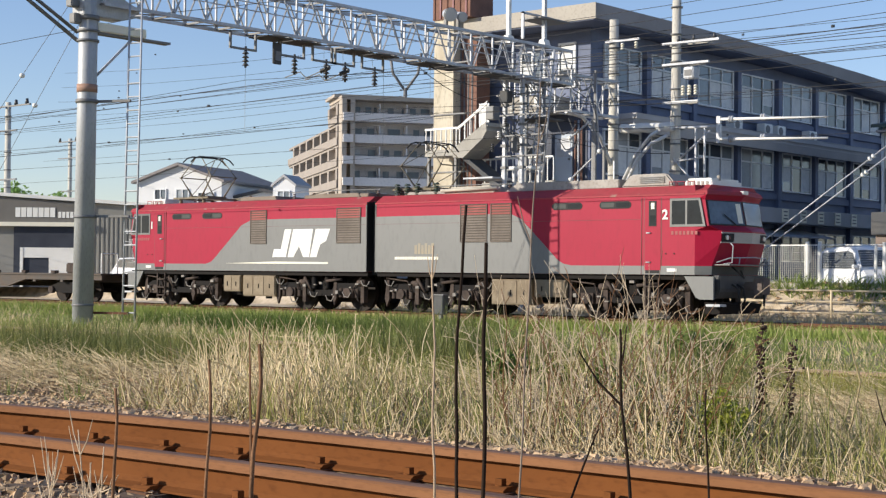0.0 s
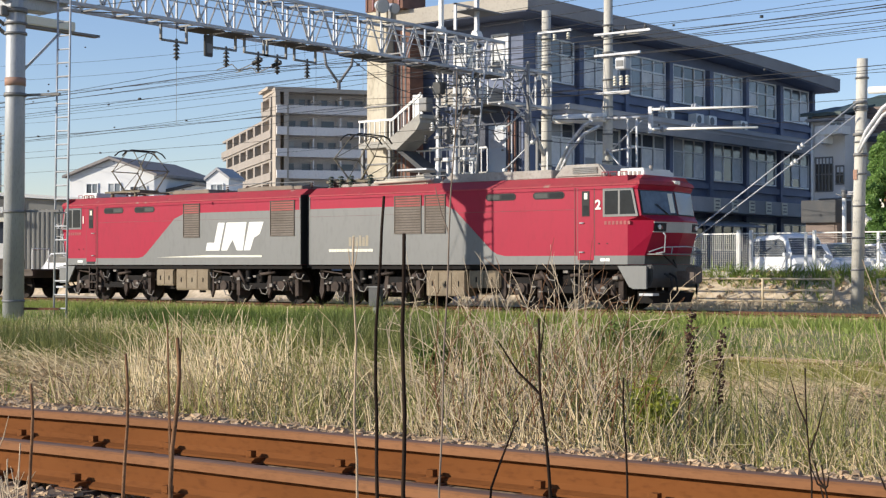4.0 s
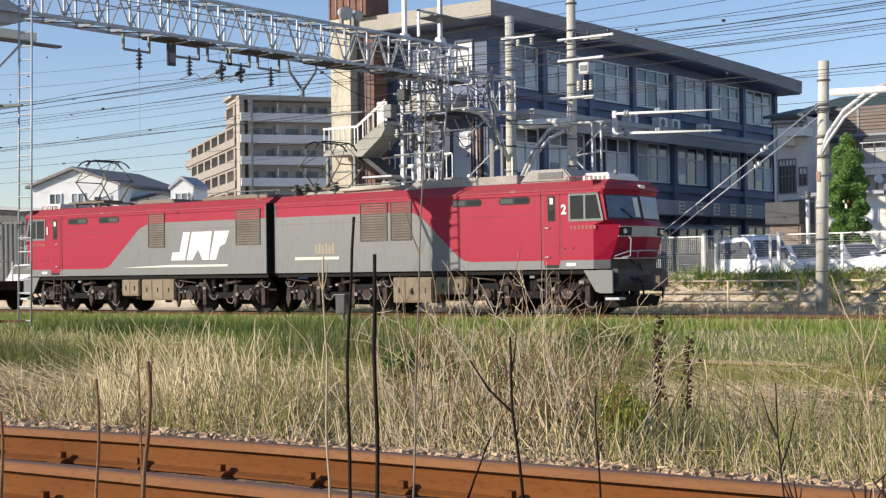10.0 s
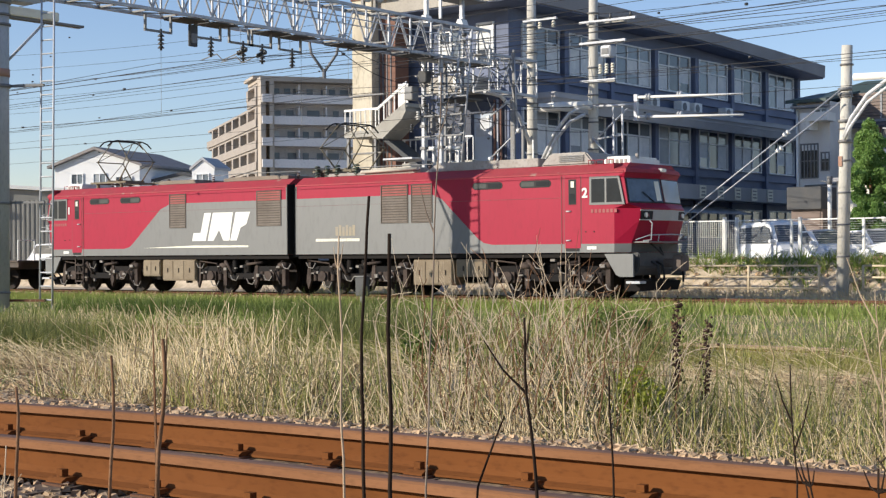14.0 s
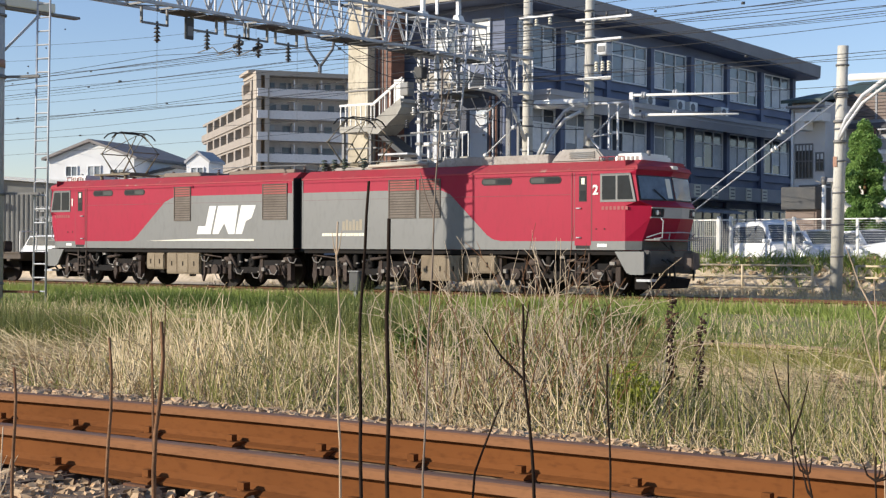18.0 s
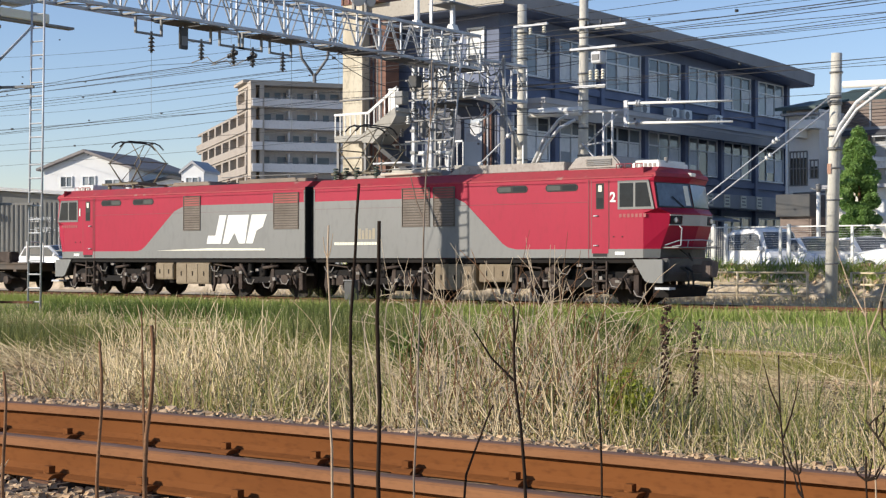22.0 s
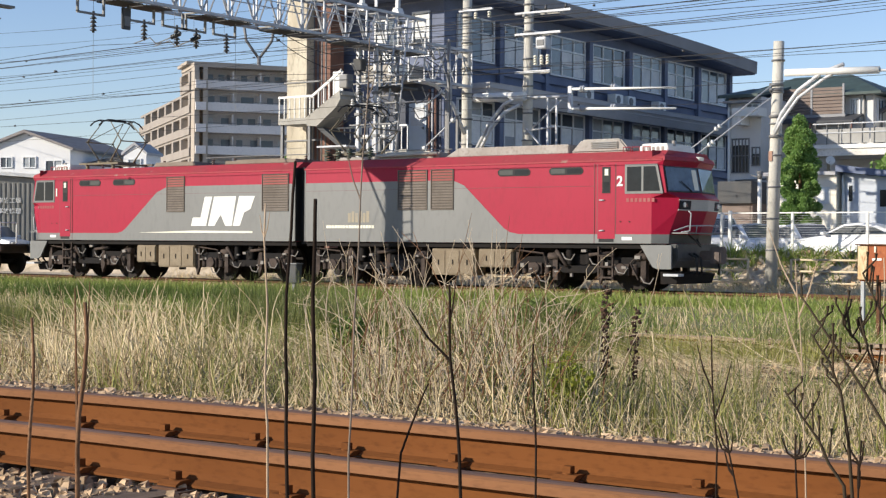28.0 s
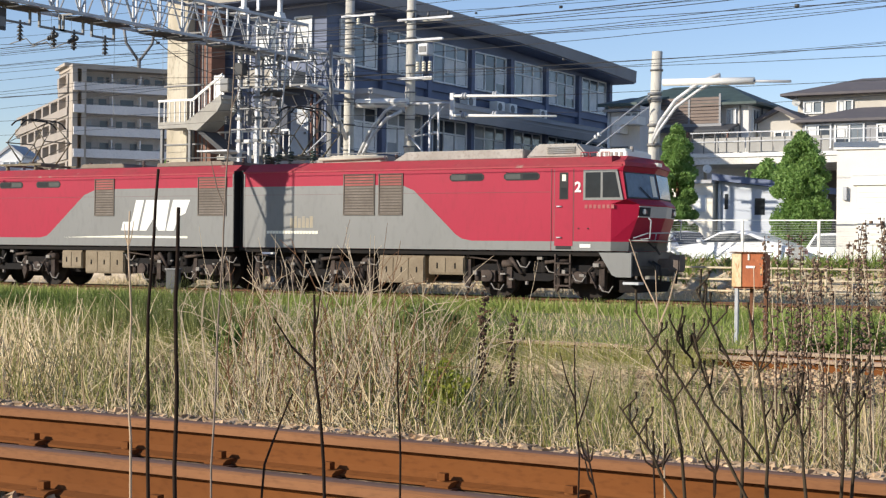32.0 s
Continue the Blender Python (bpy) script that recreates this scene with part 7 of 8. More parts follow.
# ---- relay box on posts ----
RUST_PAINT = surface("rusty_orange_paint", (0.40, 0.11, 0.032), (0.26, 0.07, 0.024), rough=0.75, coarse=2.2, mix=0.9, spots=(0.55, 0.33, 0.14), spot_at=0.66, stretch=(1.8, 1, 0.7))
rb = thing("relay_box", "rusty cream-and-orange relay box on three posts", "relay box", pose(-7.72, 22.3, -0.24))
bx = part("cabinet", Shape().box(-0.26, 0.26, -0.2, 0.10, 0.87, 1.41), RUST_PAINT, rb, "rust-orange cabinet", bevel=0.03)
part("door", Shape().box(-0.25, -0.09, -0.212, -0.2, 0.89, 1.40), surface("rust_streaked_enamel", (0.74, 0.60, 0.38), (0.60, 0.33, 0.12), rough=0.7, coarse=2.0, mix=0.9, spots=(0.42, 0.16, 0.05), spot_at=0.58, stretch=(2.2, 1, 0.6)), bx, "cream door leaf streaked with rust", bevel=0.006)
part("door", Shape().box(-0.085, 0.25, -0.212, -0.2, 0.89, 1.40), RUST_PAINT, bx, "rust-orange door leaf", bevel=0.006)
part("lid", Shape().box(-0.28, 0.28, -0.23, 0.13, 1.41, 1.425), RUST_DARK, bx)
part("label_plate", Shape().box(-0.02, 0.12, -0.222, -0.212, 1.18, 1.215), WHITE, bx)
part("latch", Shape().box(0.01, 0.035, -0.23, -0.212, 1.30, 1.39), CREAM, bx)
for x in (-0.24, 0.0, 0.22):
    part("post", Shape().box(x - 0.025, x + 0.025, -0.02, 0.05, 0, 0.88), POLE_GREY if x < -0.2 else RUST_DARK, rb)

tb = thing("lineside_box", "small dark grey box on a short post by the ballast", "lineside box", pose(-27.15, 31.5, -0.24))
part("case", Shape().box(-0.17, 0.17, -0.12, 0.12, 0.28, 0.80), PLATE, tb, bevel=0.02)
part("lid", Shape().box(-0.19, 0.19, -0.14, 0.14, 0.80, 0.83), STEEL_DARK, tb)
part("post", Shape().box(-0.05, 0.05, -0.05, 0.05, -0.05, 0.28), STEEL_DARK, tb)

# ---- plants ----
def mesh_quads(name, verts, quads, material):
    me = bpy.data.meshes.new(name)
    me.vertices.add(len(verts))
    me.vertices.foreach_set("co", np.ascontiguousarray(verts, dtype=np.float32).ravel())
    me.loops.add(quads.size)
    me.loops.foreach_set("vertex_index", quads.astype(np.int32).ravel())
    me.polygons.add(len(quads))
    me.polygons.foreach_set("loop_start", np.arange(0, quads.size, 4, dtype=np.int32))
    me.update(calc_edges=True)
    me.materials.append(material)
    return me


def height_of(x, y):
    ys, zs = zip(*LEVELS)
    return np.interp(y, ys, zs)


def blades(name, label, material, x, y, h, w, lean, rng, seg=3, curl=0.5, z=None, cat="grass", out=None):
    """A blade for each place: a bent tapering strip."""
    n = len(x)
    base = (height_of(x, y) if z is None else z) - 0.03
    a = rng.uniform(0, 2 * np.pi, n) if out is None else np.arctan2(out[1], out[0]) + rng.normal(0, 0.5, n)
    dx, dy = np.cos(a), np.sin(a)
    wa = rng.uniform(0, 2 * np.pi, n)
    wx, wy = np.cos(wa), np.sin(wa)
    v = np.zeros((n, seg + 1, 2, 3), np.float32)
    for k in range(seg + 1):
        u = k / seg
        off = lean * h * (u + curl * u * u)
        up = h * u * (1 - 0.35 * np.clip(lean, 0, 1.5) * u)
        wd = w * (1 - 0.85 * u) * 0.5
        cx, cy = x + dx * off, y + dy * off
        for s, sg in ((0, -1), (1, 1)):
            v[:, k, s, 0] = cx + sg * wx * wd
            v[:, k, s, 1] = cy + sg * wy * wd
            v[:, k, s, 2] = base + up
    idx = np.arange(n)[:, None] * (seg + 1) * 2
    q = np.concatenate([idx + np.array([2 * k, 2 * k + 1, 2 * k + 3, 2 * k + 2]) for k in range(seg)], 1).reshape(-1, 4)
    ob = new(name, mesh_quads(name, v.reshape(-1, 3), q, material))
    return tagged(ob, label, cat, kind="stuff")


STRAW = foliage("dry_straw", (0.60, 0.455, 0.275), (0.36, 0.255, 0.135), through=0.12)
STRAW_PALE = foliage("pale_reed", (0.85, 0.69, 0.43), (0.50, 0.385, 0.205), through=0.05)
OLIVE = foliage("olive_grass", (0.48, 0.44, 0.135), (0.235, 0.235, 0.062), through=0.3)
GREY_GREEN = foliage("soft_dark_grass", (0.20, 0.215, 0.06), (0.11, 0.13, 0.038), through=0.2)
GREEN = foliage("verge_grass", (0.38, 0.43, 0.115), (0.21, 0.275, 0.06), through=0.3)
GREEN_DARK = foliage("dark_weed", (0.11, 0.165, 0.035), (0.17, 0.215, 0.05), through=0.3)
STRAW_BROWN = foliage("weathered_straw", (0.33, 0.215, 0.12), (0.15, 0.095, 0.05), through=0.05)
FRESH = foliage("fresh_blade", (0.30, 0.37, 0.085), (0.15, 0.21, 0.045), through=0.3)
TWIG = surface("dry_twig", (0.25, 0.135, 0.072), (0.13, 0.07, 0.038), rough=0.95, coarse=14, fine=160, mix=0.9, bump=0.7, dist=0.002, spec=0.15)
TWIG_GREY = surface("grey_brown_stalk", (0.27, 0.215, 0.165), (0.16, 0.12, 0.09), rough=0.95, coarse=9, mix=0.8, spec=0.15)
TWIG_BROWN = surface("brown_shrub_bark", (0.050, 0.037, 0.024), (0.078, 0.058, 0.036), spec=0.08, rough=0.95, coarse=9, mix=0.7)
TWIG_DARK = surface("dark_stalk", (0.022, 0.015, 0.011), (0.040, 0.026, 0.018), spec=0.08, rough=0.95, coarse=6, mix=0.7)
TWIG_TAN = surface("tan_stalk", (0.47, 0.35, 0.23), (0.34, 0.25, 0.16), rough=0.9, coarse=6, mix=0.6)
TWIG_PALE = surface("pale_stalk", (0.60, 0.48, 0.33), (0.42, 0.32, 0.21), rough=0.9, coarse=6, mix=0.6)

rg = np.random.default_rng(21)


def patchy(x, y, f, seed):
    """Smooth random patches between 0 and 1."""
    s = 0
    for k, (fx, fy, p) in enumerate(((1, 0.7, 0.3), (2.1, -1.6, 1.7), (-0.6, 2.3, 4.1), (3.3, 2.9, 2.2))):
        s = s + np.sin(x * f * fx + y * f * fy + p + seed) / (1 + 0.4 * k)
    return np.clip(0.5 + s / 4.2, 0, 1)


def scatter(n, x0, x1, y0, y1, keep=None, power=1.0):
    x = rg.uniform(x0, x1, n)
    y = y0 + (y1 - y0) * rg.uniform(0, 1, n) ** power
    m = (x < -0.15 * y + 1.0) & (x > -1.9 * y - 3)
    if keep is not None:
        m &= rg.uniform(0, 1, n) < keep(x, y)
    return x[m], y[m]


def tufts(n, per, spread, x0, x1, y0, y1, keep=None, power=1.0):
    """Places in clumps: about per places round each of n centres, each with its direction out of the clump."""
    cx, cy = scatter(n, x0, x1, y0, y1, keep, power)
    m = rg.poisson(per, len(cx)) + 1
    size = np.repeat(spread * rg.uniform(0.5, 1.5, len(cx)), m)
    ox, oy = rg.normal(0, 1, m.sum()), rg.normal(0, 1, m.sum())
    tall = np.repeat(rg.uniform(0.55, 1.25, len(cx)), m)
    return np.repeat(cx, m) + ox * size, np.repeat(cy, m) + oy * size, (np.clip(ox, -1.6, 1.6), np.clip(oy, -1.6, 1.6)), tall


def spot(x, y, cx, cy, rx, ry):
    return np.exp(-((x - cx) / rx) ** 2 - ((y - cy) / ry) ** 2)


def stalks(name, label, material, x, y, h, r, rng, lean=0.15, wander=0.10, breaks=0.25, seg=5, lying=False, lift=0.0, out=None):
    """Round reed stalks, each leaning, wandering and now and then snapped over."""
    n = len(x)
    p = np.stack([x, y, height_of(x, y) - 0.02 + lift * rng.uniform(0, 1, n)], 1)
    if lying:
        a = rng.normal(0.3, 0.9, n) + np.pi * rng.integers(0, 2, n)
        d = np.stack([np.cos(a), np.sin(a) * 0.7, rng.normal(0.10, 0.14, n)], 1)
    else:
        d = np.stack([rng.normal(0, lean, n), rng.normal(0, lean, n), np.ones(n)], 1)
        if out is not None:
            d[:, 0] += out[0] * 0.30
            d[:, 1] += out[1] * 0.30
    d /= np.linalg.norm(d, axis=1)[:, None]
    snap = np.where(rng.uniform(0, 1, n) < breaks, rng.integers(2, seg, n), -1)
    ring = np.array([(1, 0, 0.4), (-0.5, 0.87, -0.2), (-0.5, -0.87, -0.2)])
    v = np.zeros((n, seg + 1, 3, 3), np.float32)
    for k in range(seg + 1):
        wd = (r * (1 - 0.6 * k / seg))[:, None, None]
        v[:, k] = p[:, None, :] + ring[None] * wd
        hit_ = snap == k
        if hit_.any():
            m = hit_.sum()
            d[hit_] = np.stack([rng.normal(0, 1, m), rng.normal(0, 0.8, m), rng.uniform(-0.6, 0.5, m)], 1)
        d = d + rng.normal(0, wander, (n, 3))
        d /= np.linalg.norm(d, axis=1)[:, None]
        p = p + d * (h / seg)[:, None]
    idx = np.arange(n)[:, None] * (seg + 1) * 3
    q = np.concatenate([idx + np.array([3 * k + i, 3 * k + (i + 1) % 3, 3 * k + 3 + (i + 1) % 3, 3 * k + 3 + i]) for k in range(seg) for i in range(3)], 1).reshape(-1, 4)
    ob = new(name, mesh_quads(name, v.reshape(-1, 3), q, material))
    return tagged(ob, label, "grass", kind="stuff")


def flat_patch(x, y):
    """Trampled places where the straw lies flat."""
    return np.maximum.reduce([spot(x, y, -15.2, 10.6, 3.2, 2.1), spot(x, y, -11.3, 13.2, 1.9, 1.1), 1.2 * spot(x, y, -6.9, 13.4, 1.7, 1.8), spot(x, y, -9.4, 12.4, 1.3, 0.9), spot(x, y, -20, 10.5, 3, 2)])


def dark_patch(x, y):
    """Soft dark green clumps."""
    return np.maximum.reduce([spot(x, y, -19.5, 14.4, 4.5, 1.5), spot(x, y, -13.4, 15.6, 2.4, 1.7), 0.55 * spot(x, y, -6.1, 9.8, 0.8, 0.8), 0.5 * spot(x, y, -4.9, 9.6, 0.5, 0.6), spot(x, y, -9.2, 15.0, 1.0, 1.0), 0.8 * spot(x, y, -6.6, 16.4, 0.7, 0.8)])


def reed_keep(x, y):
    side = np.clip((x + 0.9 * y + 3.9) / 1.6, 0.0, 1)
    return side * (0.04 + 0.96 * patchy(x, y, 1.7, 1.0) ** 1.6) * (1 - 0.9 * flat_patch(x, y)) * (1 - 0.9 * dark_patch(x, y)) * (1 - 0.55 * spot(x, y, -5.8, 8.6, 1.1, 0.7))


def reed_height(x, y):
    """Tall on the left and round the briar, low in between and on the right."""
    hi = 0.44 + 0.40 * np.clip((-0.87 * y - x) / 1.2, 0, 1) + 0.50 * spot(x, y, -5.45, 8.5, 0.8, 1.5) + 0.22 * patchy(x, y, 0.9, 2.0)
    return hi * np.clip(1 - 1.1 * (x / y + 0.55) / 0.05, 0.55, 1) * np.clip((y - 6.6) / 1.3, 0.35, 1) * np.where((x > -8.3) & (y > 10.0), 0.55, 1.0)


x, y, out, tall = tufts(2300, 8, 0.075, -24, 1, 7.2, 13.5, reed_keep, 1.5)
h = rg.uniform(0.35, 1.05, len(x)) * tall * reed_height(x, y)
stalks("dry_reeds", "dense pale dry reed stalks beside the track", STRAW_PALE, x, y, h, rg.uniform(0.004, 0.0105, len(x)), rg, 0.20, 0.20, 0.45, out=out)
x, y, out, tall = tufts(1000, 6, 0.10, -24, 1, 7.2, 13.5, reed_keep, 1.4)
stalks("brown_reeds", "weathered brown stalks among the pale reeds", STRAW_BROWN, x, y, rg.uniform(0.3, 1.0, len(x)) * tall * reed_height(x, y), rg.uniform(0.0035, 0.008, len(x)), rg, 0.22, 0.2, 0.4, out=out)
x, y, out, tall = tufts(1500, 8, 0.07, -24, 1, 7.2, 13.2, reed_keep, 1.4)
blades("reed_leaves", "curling dry leaves hanging from the reeds", STRAW_PALE, x, y, rg.uniform(0.25, 0.75, len(x)) * tall * reed_height(x, y), rg.uniform(0.010, 0.022, len(x)), rg.uniform(0.25, 1.0, len(x)), rg, 4, 1.1, out=out)
x, y = scatter(20000, -24, 1, 7.0, 13.5, reed_keep, 1.3)
h = rg.uniform(0.15, 0.55, len(x)) * (0.45 + 0.7 * patchy(x, y, 1.4, 4.0))
stalks("dry_grass", "short brown dry grass stalks beside the track", STRAW, x, y, h, rg.uniform(0.003, 0.006, len(x)), rg, 0.45, 0.2, 0.4, 4)
x, y = scatter(17000, -7, 1, 7.0, 12.5, lambda x, y: 0.25 + 0.75 * patchy(x, y, 2.1, 9.0) ** 2)
stalks("dry_grass", "low pale dry grass between the green tufts", STRAW_PALE, x, y, rg.uniform(0.12, 0.5, len(x)) * np.clip(1.5 - 0.2 * (y - 7), 0.35, 1), rg.uniform(0.003, 0.006, len(x)), rg, 0.45, 0.2, 0.35, 4)
x, y = scatter(2000, -20, 1, 7.9, 11.0, lambda x, y: reed_keep(x, y) * np.where(x > -0.53 * y, 0.12, 1.0), 1.2)
stalks("broken_reeds", "tall snapped reeds above the dry grass", STRAW_PALE, x, y, rg.uniform(0.65, 1.2, len(x)) * np.where(x < -9.5, 0.8, 1.0), rg.uniform(0.005, 0.009, len(x)), rg, 0.3, 0.17, 0.35, 8)
# green growth in tufts between the straw, denser to the right
x, y, out, tall = tufts(2100, 15, 0.07, -26, 1, 7.2, 14.0, lambda x, y: (0.12 + 0.88 * patchy(x, y, 1.3, 5.0) ** 2) * np.clip((x + 0.9 * y + 4.2) / 1.6, 0.03, 1) * (1 - 0.85 * flat_patch(x, y)) * np.where((x > -8.5) & (y > 9.6), 0.5, 1) * np.where(x > -6.0, 1.0, 0.62), 1.3)
h = rg.uniform(0.2, 0.62, len(x)) * tall * np.where(x > -8.5, np.clip(1.0 - (y - 8.6) * 0.2, 0.4, 1), 1)
blades("olive_grass", "olive-green grass tufts growing through the dry reeds", OLIVE, x, y, h, rg.uniform(0.007, 0.014, len(x)), np.abs(rg.normal(0.18, 0.28, len(x))), rg, out=out)
x, y, out, tall = tufts(620, 13, 0.06, -16, 1, 7.3, 13.0, lambda x, y: patchy(x, y, 1.7, 8.0) ** 2 * np.where(x > -6.5, 1.0, 0.5))
blades("fresh_grass", "fresh green grass tufts low in the straw", FRESH, x, y, rg.uniform(0.15, 0.42, len(x)) * tall, rg.uniform(0.008, 0.016, len(x)), np.abs(rg.normal(0.3, 0.3, len(x))), rg, out=out)
GREEN_STALK = foliage("green_stalk", (0.34, 0.34, 0.115), (0.17, 0.185, 0.055), through=0.2)
x, y = scatter(3900, -9, -1, 7.4, 11.0, lambda x, y: np.where(x > -0.53 * y, 0.4, 1.0) * np.maximum.reduce([spot(x, y, -5.6, 8.9, 1.2, 1.3), 0.5 * spot(x, y, -4.2, 9.0, 1.2, 1.4), 0.6 * spot(x, y, -7.4, 8.6, 1.2, 0.8)]))
stalks("green_stalks", "tall olive-green stems among the dry reeds", GREEN_STALK, x, y, rg.uniform(0.35, 0.95, len(x)), rg.uniform(0.0035, 0.0065, len(x)), rg, 0.24, 0.15, 0.2, 5)
# straw lying flat: trampled patches, then litter at the foot of the reeds
x, y = scatter(46000, -30, 1, 8.0, 16.4, lambda x, y: np.clip(flat_patch(x, y), 0, 1) ** 1.3)
stalks("trampled_straw", "trampled pale straw lying on the ground", STRAW_PALE, x, y, rg.uniform(0.2, 0.9, len(x)), rg.uniform(0.003, 0.0062, len(x)), rg, wander=0.08, breaks=0.15, seg=4, lying=True, lift=0.20)
x, y = scatter(12000, -30, 1, 6.8, 14.0)
stalks("straw_litter", "loose straw litter at the foot of the reeds", STRAW, x, y, rg.uniform(0.1, 0.45, len(x)), rg.uniform(0.003, 0.006, len(x)), rg, wander=0.1, breaks=0.2, seg=3, lying=True, lift=0.05)
# soft dark clumps
x, y = scatter(150000, -34, 1, 8.0, 19.0, lambda x, y: np.clip(dark_patch(x, y) * 1.3 - 0.15, 0, 1))
h = rg.uniform(0.25, 0.66, len(x)) * (0.35 + 0.8 * dark_patch(x, y)) * np.where((y < 11.5) | (y > 14.8) & (x > -16), 1.4, 1.0)
blades("soft_grass", "soft dark green grass in clumps", GREY_GREEN, x, y, h, rg.uniform(0.007, 0.013, len(x)), np.abs(rg.normal(0.2, 0.25, len(x))), rg, seg=2)
# between the tracks: low mixed growth, thin over the middle track
x, y = scatter(80000, -60, 1, 12.8, 22.0, lambda x, y: (0.2 + 0.8 * patchy(x, y, 0.6, 3.0)) * np.where((x > -7.2) & (y > 14) & (y < 18.2), 0.22, 1))
blades("low_grass", "low mixed grass between the tracks", OLIVE, x, y, rg.uniform(0.08, 0.33, len(x)) * np.where((y < 17.3) & (x < -7.6), 1.45, 0.6), rg.uniform(0.008, 0.016, len(x)), np.abs(rg.normal(0.3, 0.3, len(x))), rg, seg=2)
x, y = scatter(26000, -60, 1, 12.5, 25.0, lambda x, y: patchy(x, y, 0.55, 7.0) ** 2)
stalks("low_straw", "low dry straw between the tracks", STRAW_PALE, x, y, rg.uniform(0.12, 0.42, len(x)), rg.uniform(0.004, 0.008, len(x)), rg, 0.5, 0.2, 0.3, 3)
x, y = scatter(17000, -16, -5.9, 14.6, 16.05)
blades("track_grass", "grass hiding the overgrown middle track", OLIVE, x, y, rg.uniform(0.14, 0.31, len(x)), rg.uniform(0.008, 0.015, len(x)), np.abs(rg.normal(0.2, 0.25, len(x))), rg, seg=2)
x, y = scatter(22000, -40, -14, 14.6, 16.05)
blades("track_grass", "grass hiding the overgrown middle track", OLIVE, x, y, rg.uniform(0.14, 0.36, len(x)), rg.uniform(0.008, 0.015, len(x)), np.abs(rg.normal(0.2, 0.25, len(x))), rg, seg=2)
# fresh verge in front of the train: a low sward, then taller tufts and weeds in patches
x, y = scatter(72000, -66, -2, 19.0, 32.2, lambda x, y: (0.2 + 0.8 * patchy(x, y, 0.45, 9.0)) * (1 - 0.75 * spot(x, y, -17, 23.5, 7, 2.0)) * (1 - spot(x, y, -31.4, 22.4, 1.3, 1.0)))
blades("green_verge", "fresh olive-green grass along the running line", GREEN, x, y, rg.uniform(0.05, 0.18, len(x)), rg.uniform(0.014, 0.03, len(x)), np.abs(rg.normal(0.4, 0.35, len(x))), rg, seg=2)
x, y, out, tall = tufts(3600, 13, 0.13, -62, -3, 18.6, 32.2, lambda x, y: patchy(x, y, 0.8, 19.0) ** 2 * (1 - 0.6 * spot(x, y, -17, 23.5, 7, 2.0)))
blades("verge_tufts", "taller grass tufts in the green verge", GREEN, x, y, rg.uniform(0.14, 0.36, len(x)) * tall, rg.uniform(0.014, 0.03, len(x)), np.abs(rg.normal(0.35, 0.3, len(x))), rg, seg=3, out=out)
x, y, out, tall = tufts(1300, 12, 0.11, -62, -3, 17.8, 31.0, lambda x, y: patchy(x, y, 1.0, 23.0) ** 3)
blades("verge_weeds", "bright broad-leaved weeds in the verge", FRESH, x, y, rg.uniform(0.12, 0.34, len(x)) * tall, rg.uniform(0.03, 0.065, len(x)), rg.uniform(0.3, 0.9, len(x)), rg, seg=3, out=out)
x, y, out, tall = tufts(1500, 6, 0.2, -60, -3, 17.5, 29.0, lambda x, y: patchy(x, y, 0.7, 29.0) ** 3)
stalks("verge_straw", "bleached dead stems standing in the verge", STRAW_PALE, x, y, rg.uniform(0.15, 0.5, len(x)) * tall, rg.uniform(0.005, 0.010, len(x)), rg, 0.35, 0.2, 0.4, 4, out=out)
x, y = scatter(26000, -62, -6, 30.6, 32.4)
blades("edge_grass", "taller grass hiding the foot of the running line", GREEN, x, y, rg.uniform(0.14, 0.34, len(x)) * np.where(x > -21, 1.12, 1.0), rg.uniform(0.016, 0.03, len(x)), np.abs(rg.normal(0.25, 0.25, len(x))), rg, seg=2)
x, y = scatter(16000, -50, -4, 18.5, 31.0, lambda x, y: patchy(x, y, 0.75, 12.0) ** 4)
blades("weeds", "darker taller weeds in the green verge", GREEN_DARK, x, y, rg.uniform(0.18, 0.45, len(x)), rg.uniform(0.02, 0.04, len(x)), np.abs(rg.normal(0.4, 0.3, len(x))), rg, seg=2)
x, y = scatter(60000, -31, -20, 22.5, 27.0, lambda x, y: np.maximum(spot(x, y, -27.3, 24.6, 2.4, 0.8), 0.6 * spot(x, y, -23.6, 25.2, 1.4, 0.6)))
blades("verge_weeds", "dark green weed clump beside the gantry mast", GREEN_DARK, x, y, rg.uniform(0.15, 0.5, len(x)), rg.uniform(0.02, 0.04, len(x)), np.abs(rg.normal(0.4, 0.3, len(x))), rg, seg=2)
# bank behind the train
x, y, out, tall = tufts(330, 14, 0.16, -40, -4, 44.0, 45.7, lambda x, y: patchy(x, y, 0.9, 15.0) * np.clip((x + 27) / 8, 0.4, 1))
blades("bank_weeds", "green weeds on the bank under the fence", FRESH, x, y, rg.uniform(0.2, 0.6, len(x)) * tall, rg.uniform(0.03, 0.06, len(x)), np.abs(rg.normal(0.4, 0.3, len(x))), rg, seg=2, out=out)
x, y, out, tall = tufts(300, 14, 0.17, -30, -5, 45.0, 45.55, lambda x, y: 0.35 + patchy(x, y, 0.7, 33.0))
blades("bank_weeds", "leafy green growth along the foot of the fence", FRESH, x, y, rg.uniform(0.2, 0.5, len(x)) * tall, rg.uniform(0.03, 0.07, len(x)), np.abs(rg.normal(0.5, 0.3, len(x))), rg, seg=2, out=out)
x, y = scatter(7500, -40, -4, 38.0, 45.2)
stalks("bank_straw", "dry straw and dead stalks on the bank", STRAW_PALE, x, y, rg.uniform(0.15, 0.5, len(x)), rg.uniform(0.006, 0.014, len(x)), rg, 0.6, 0.25, 0.4, 3)


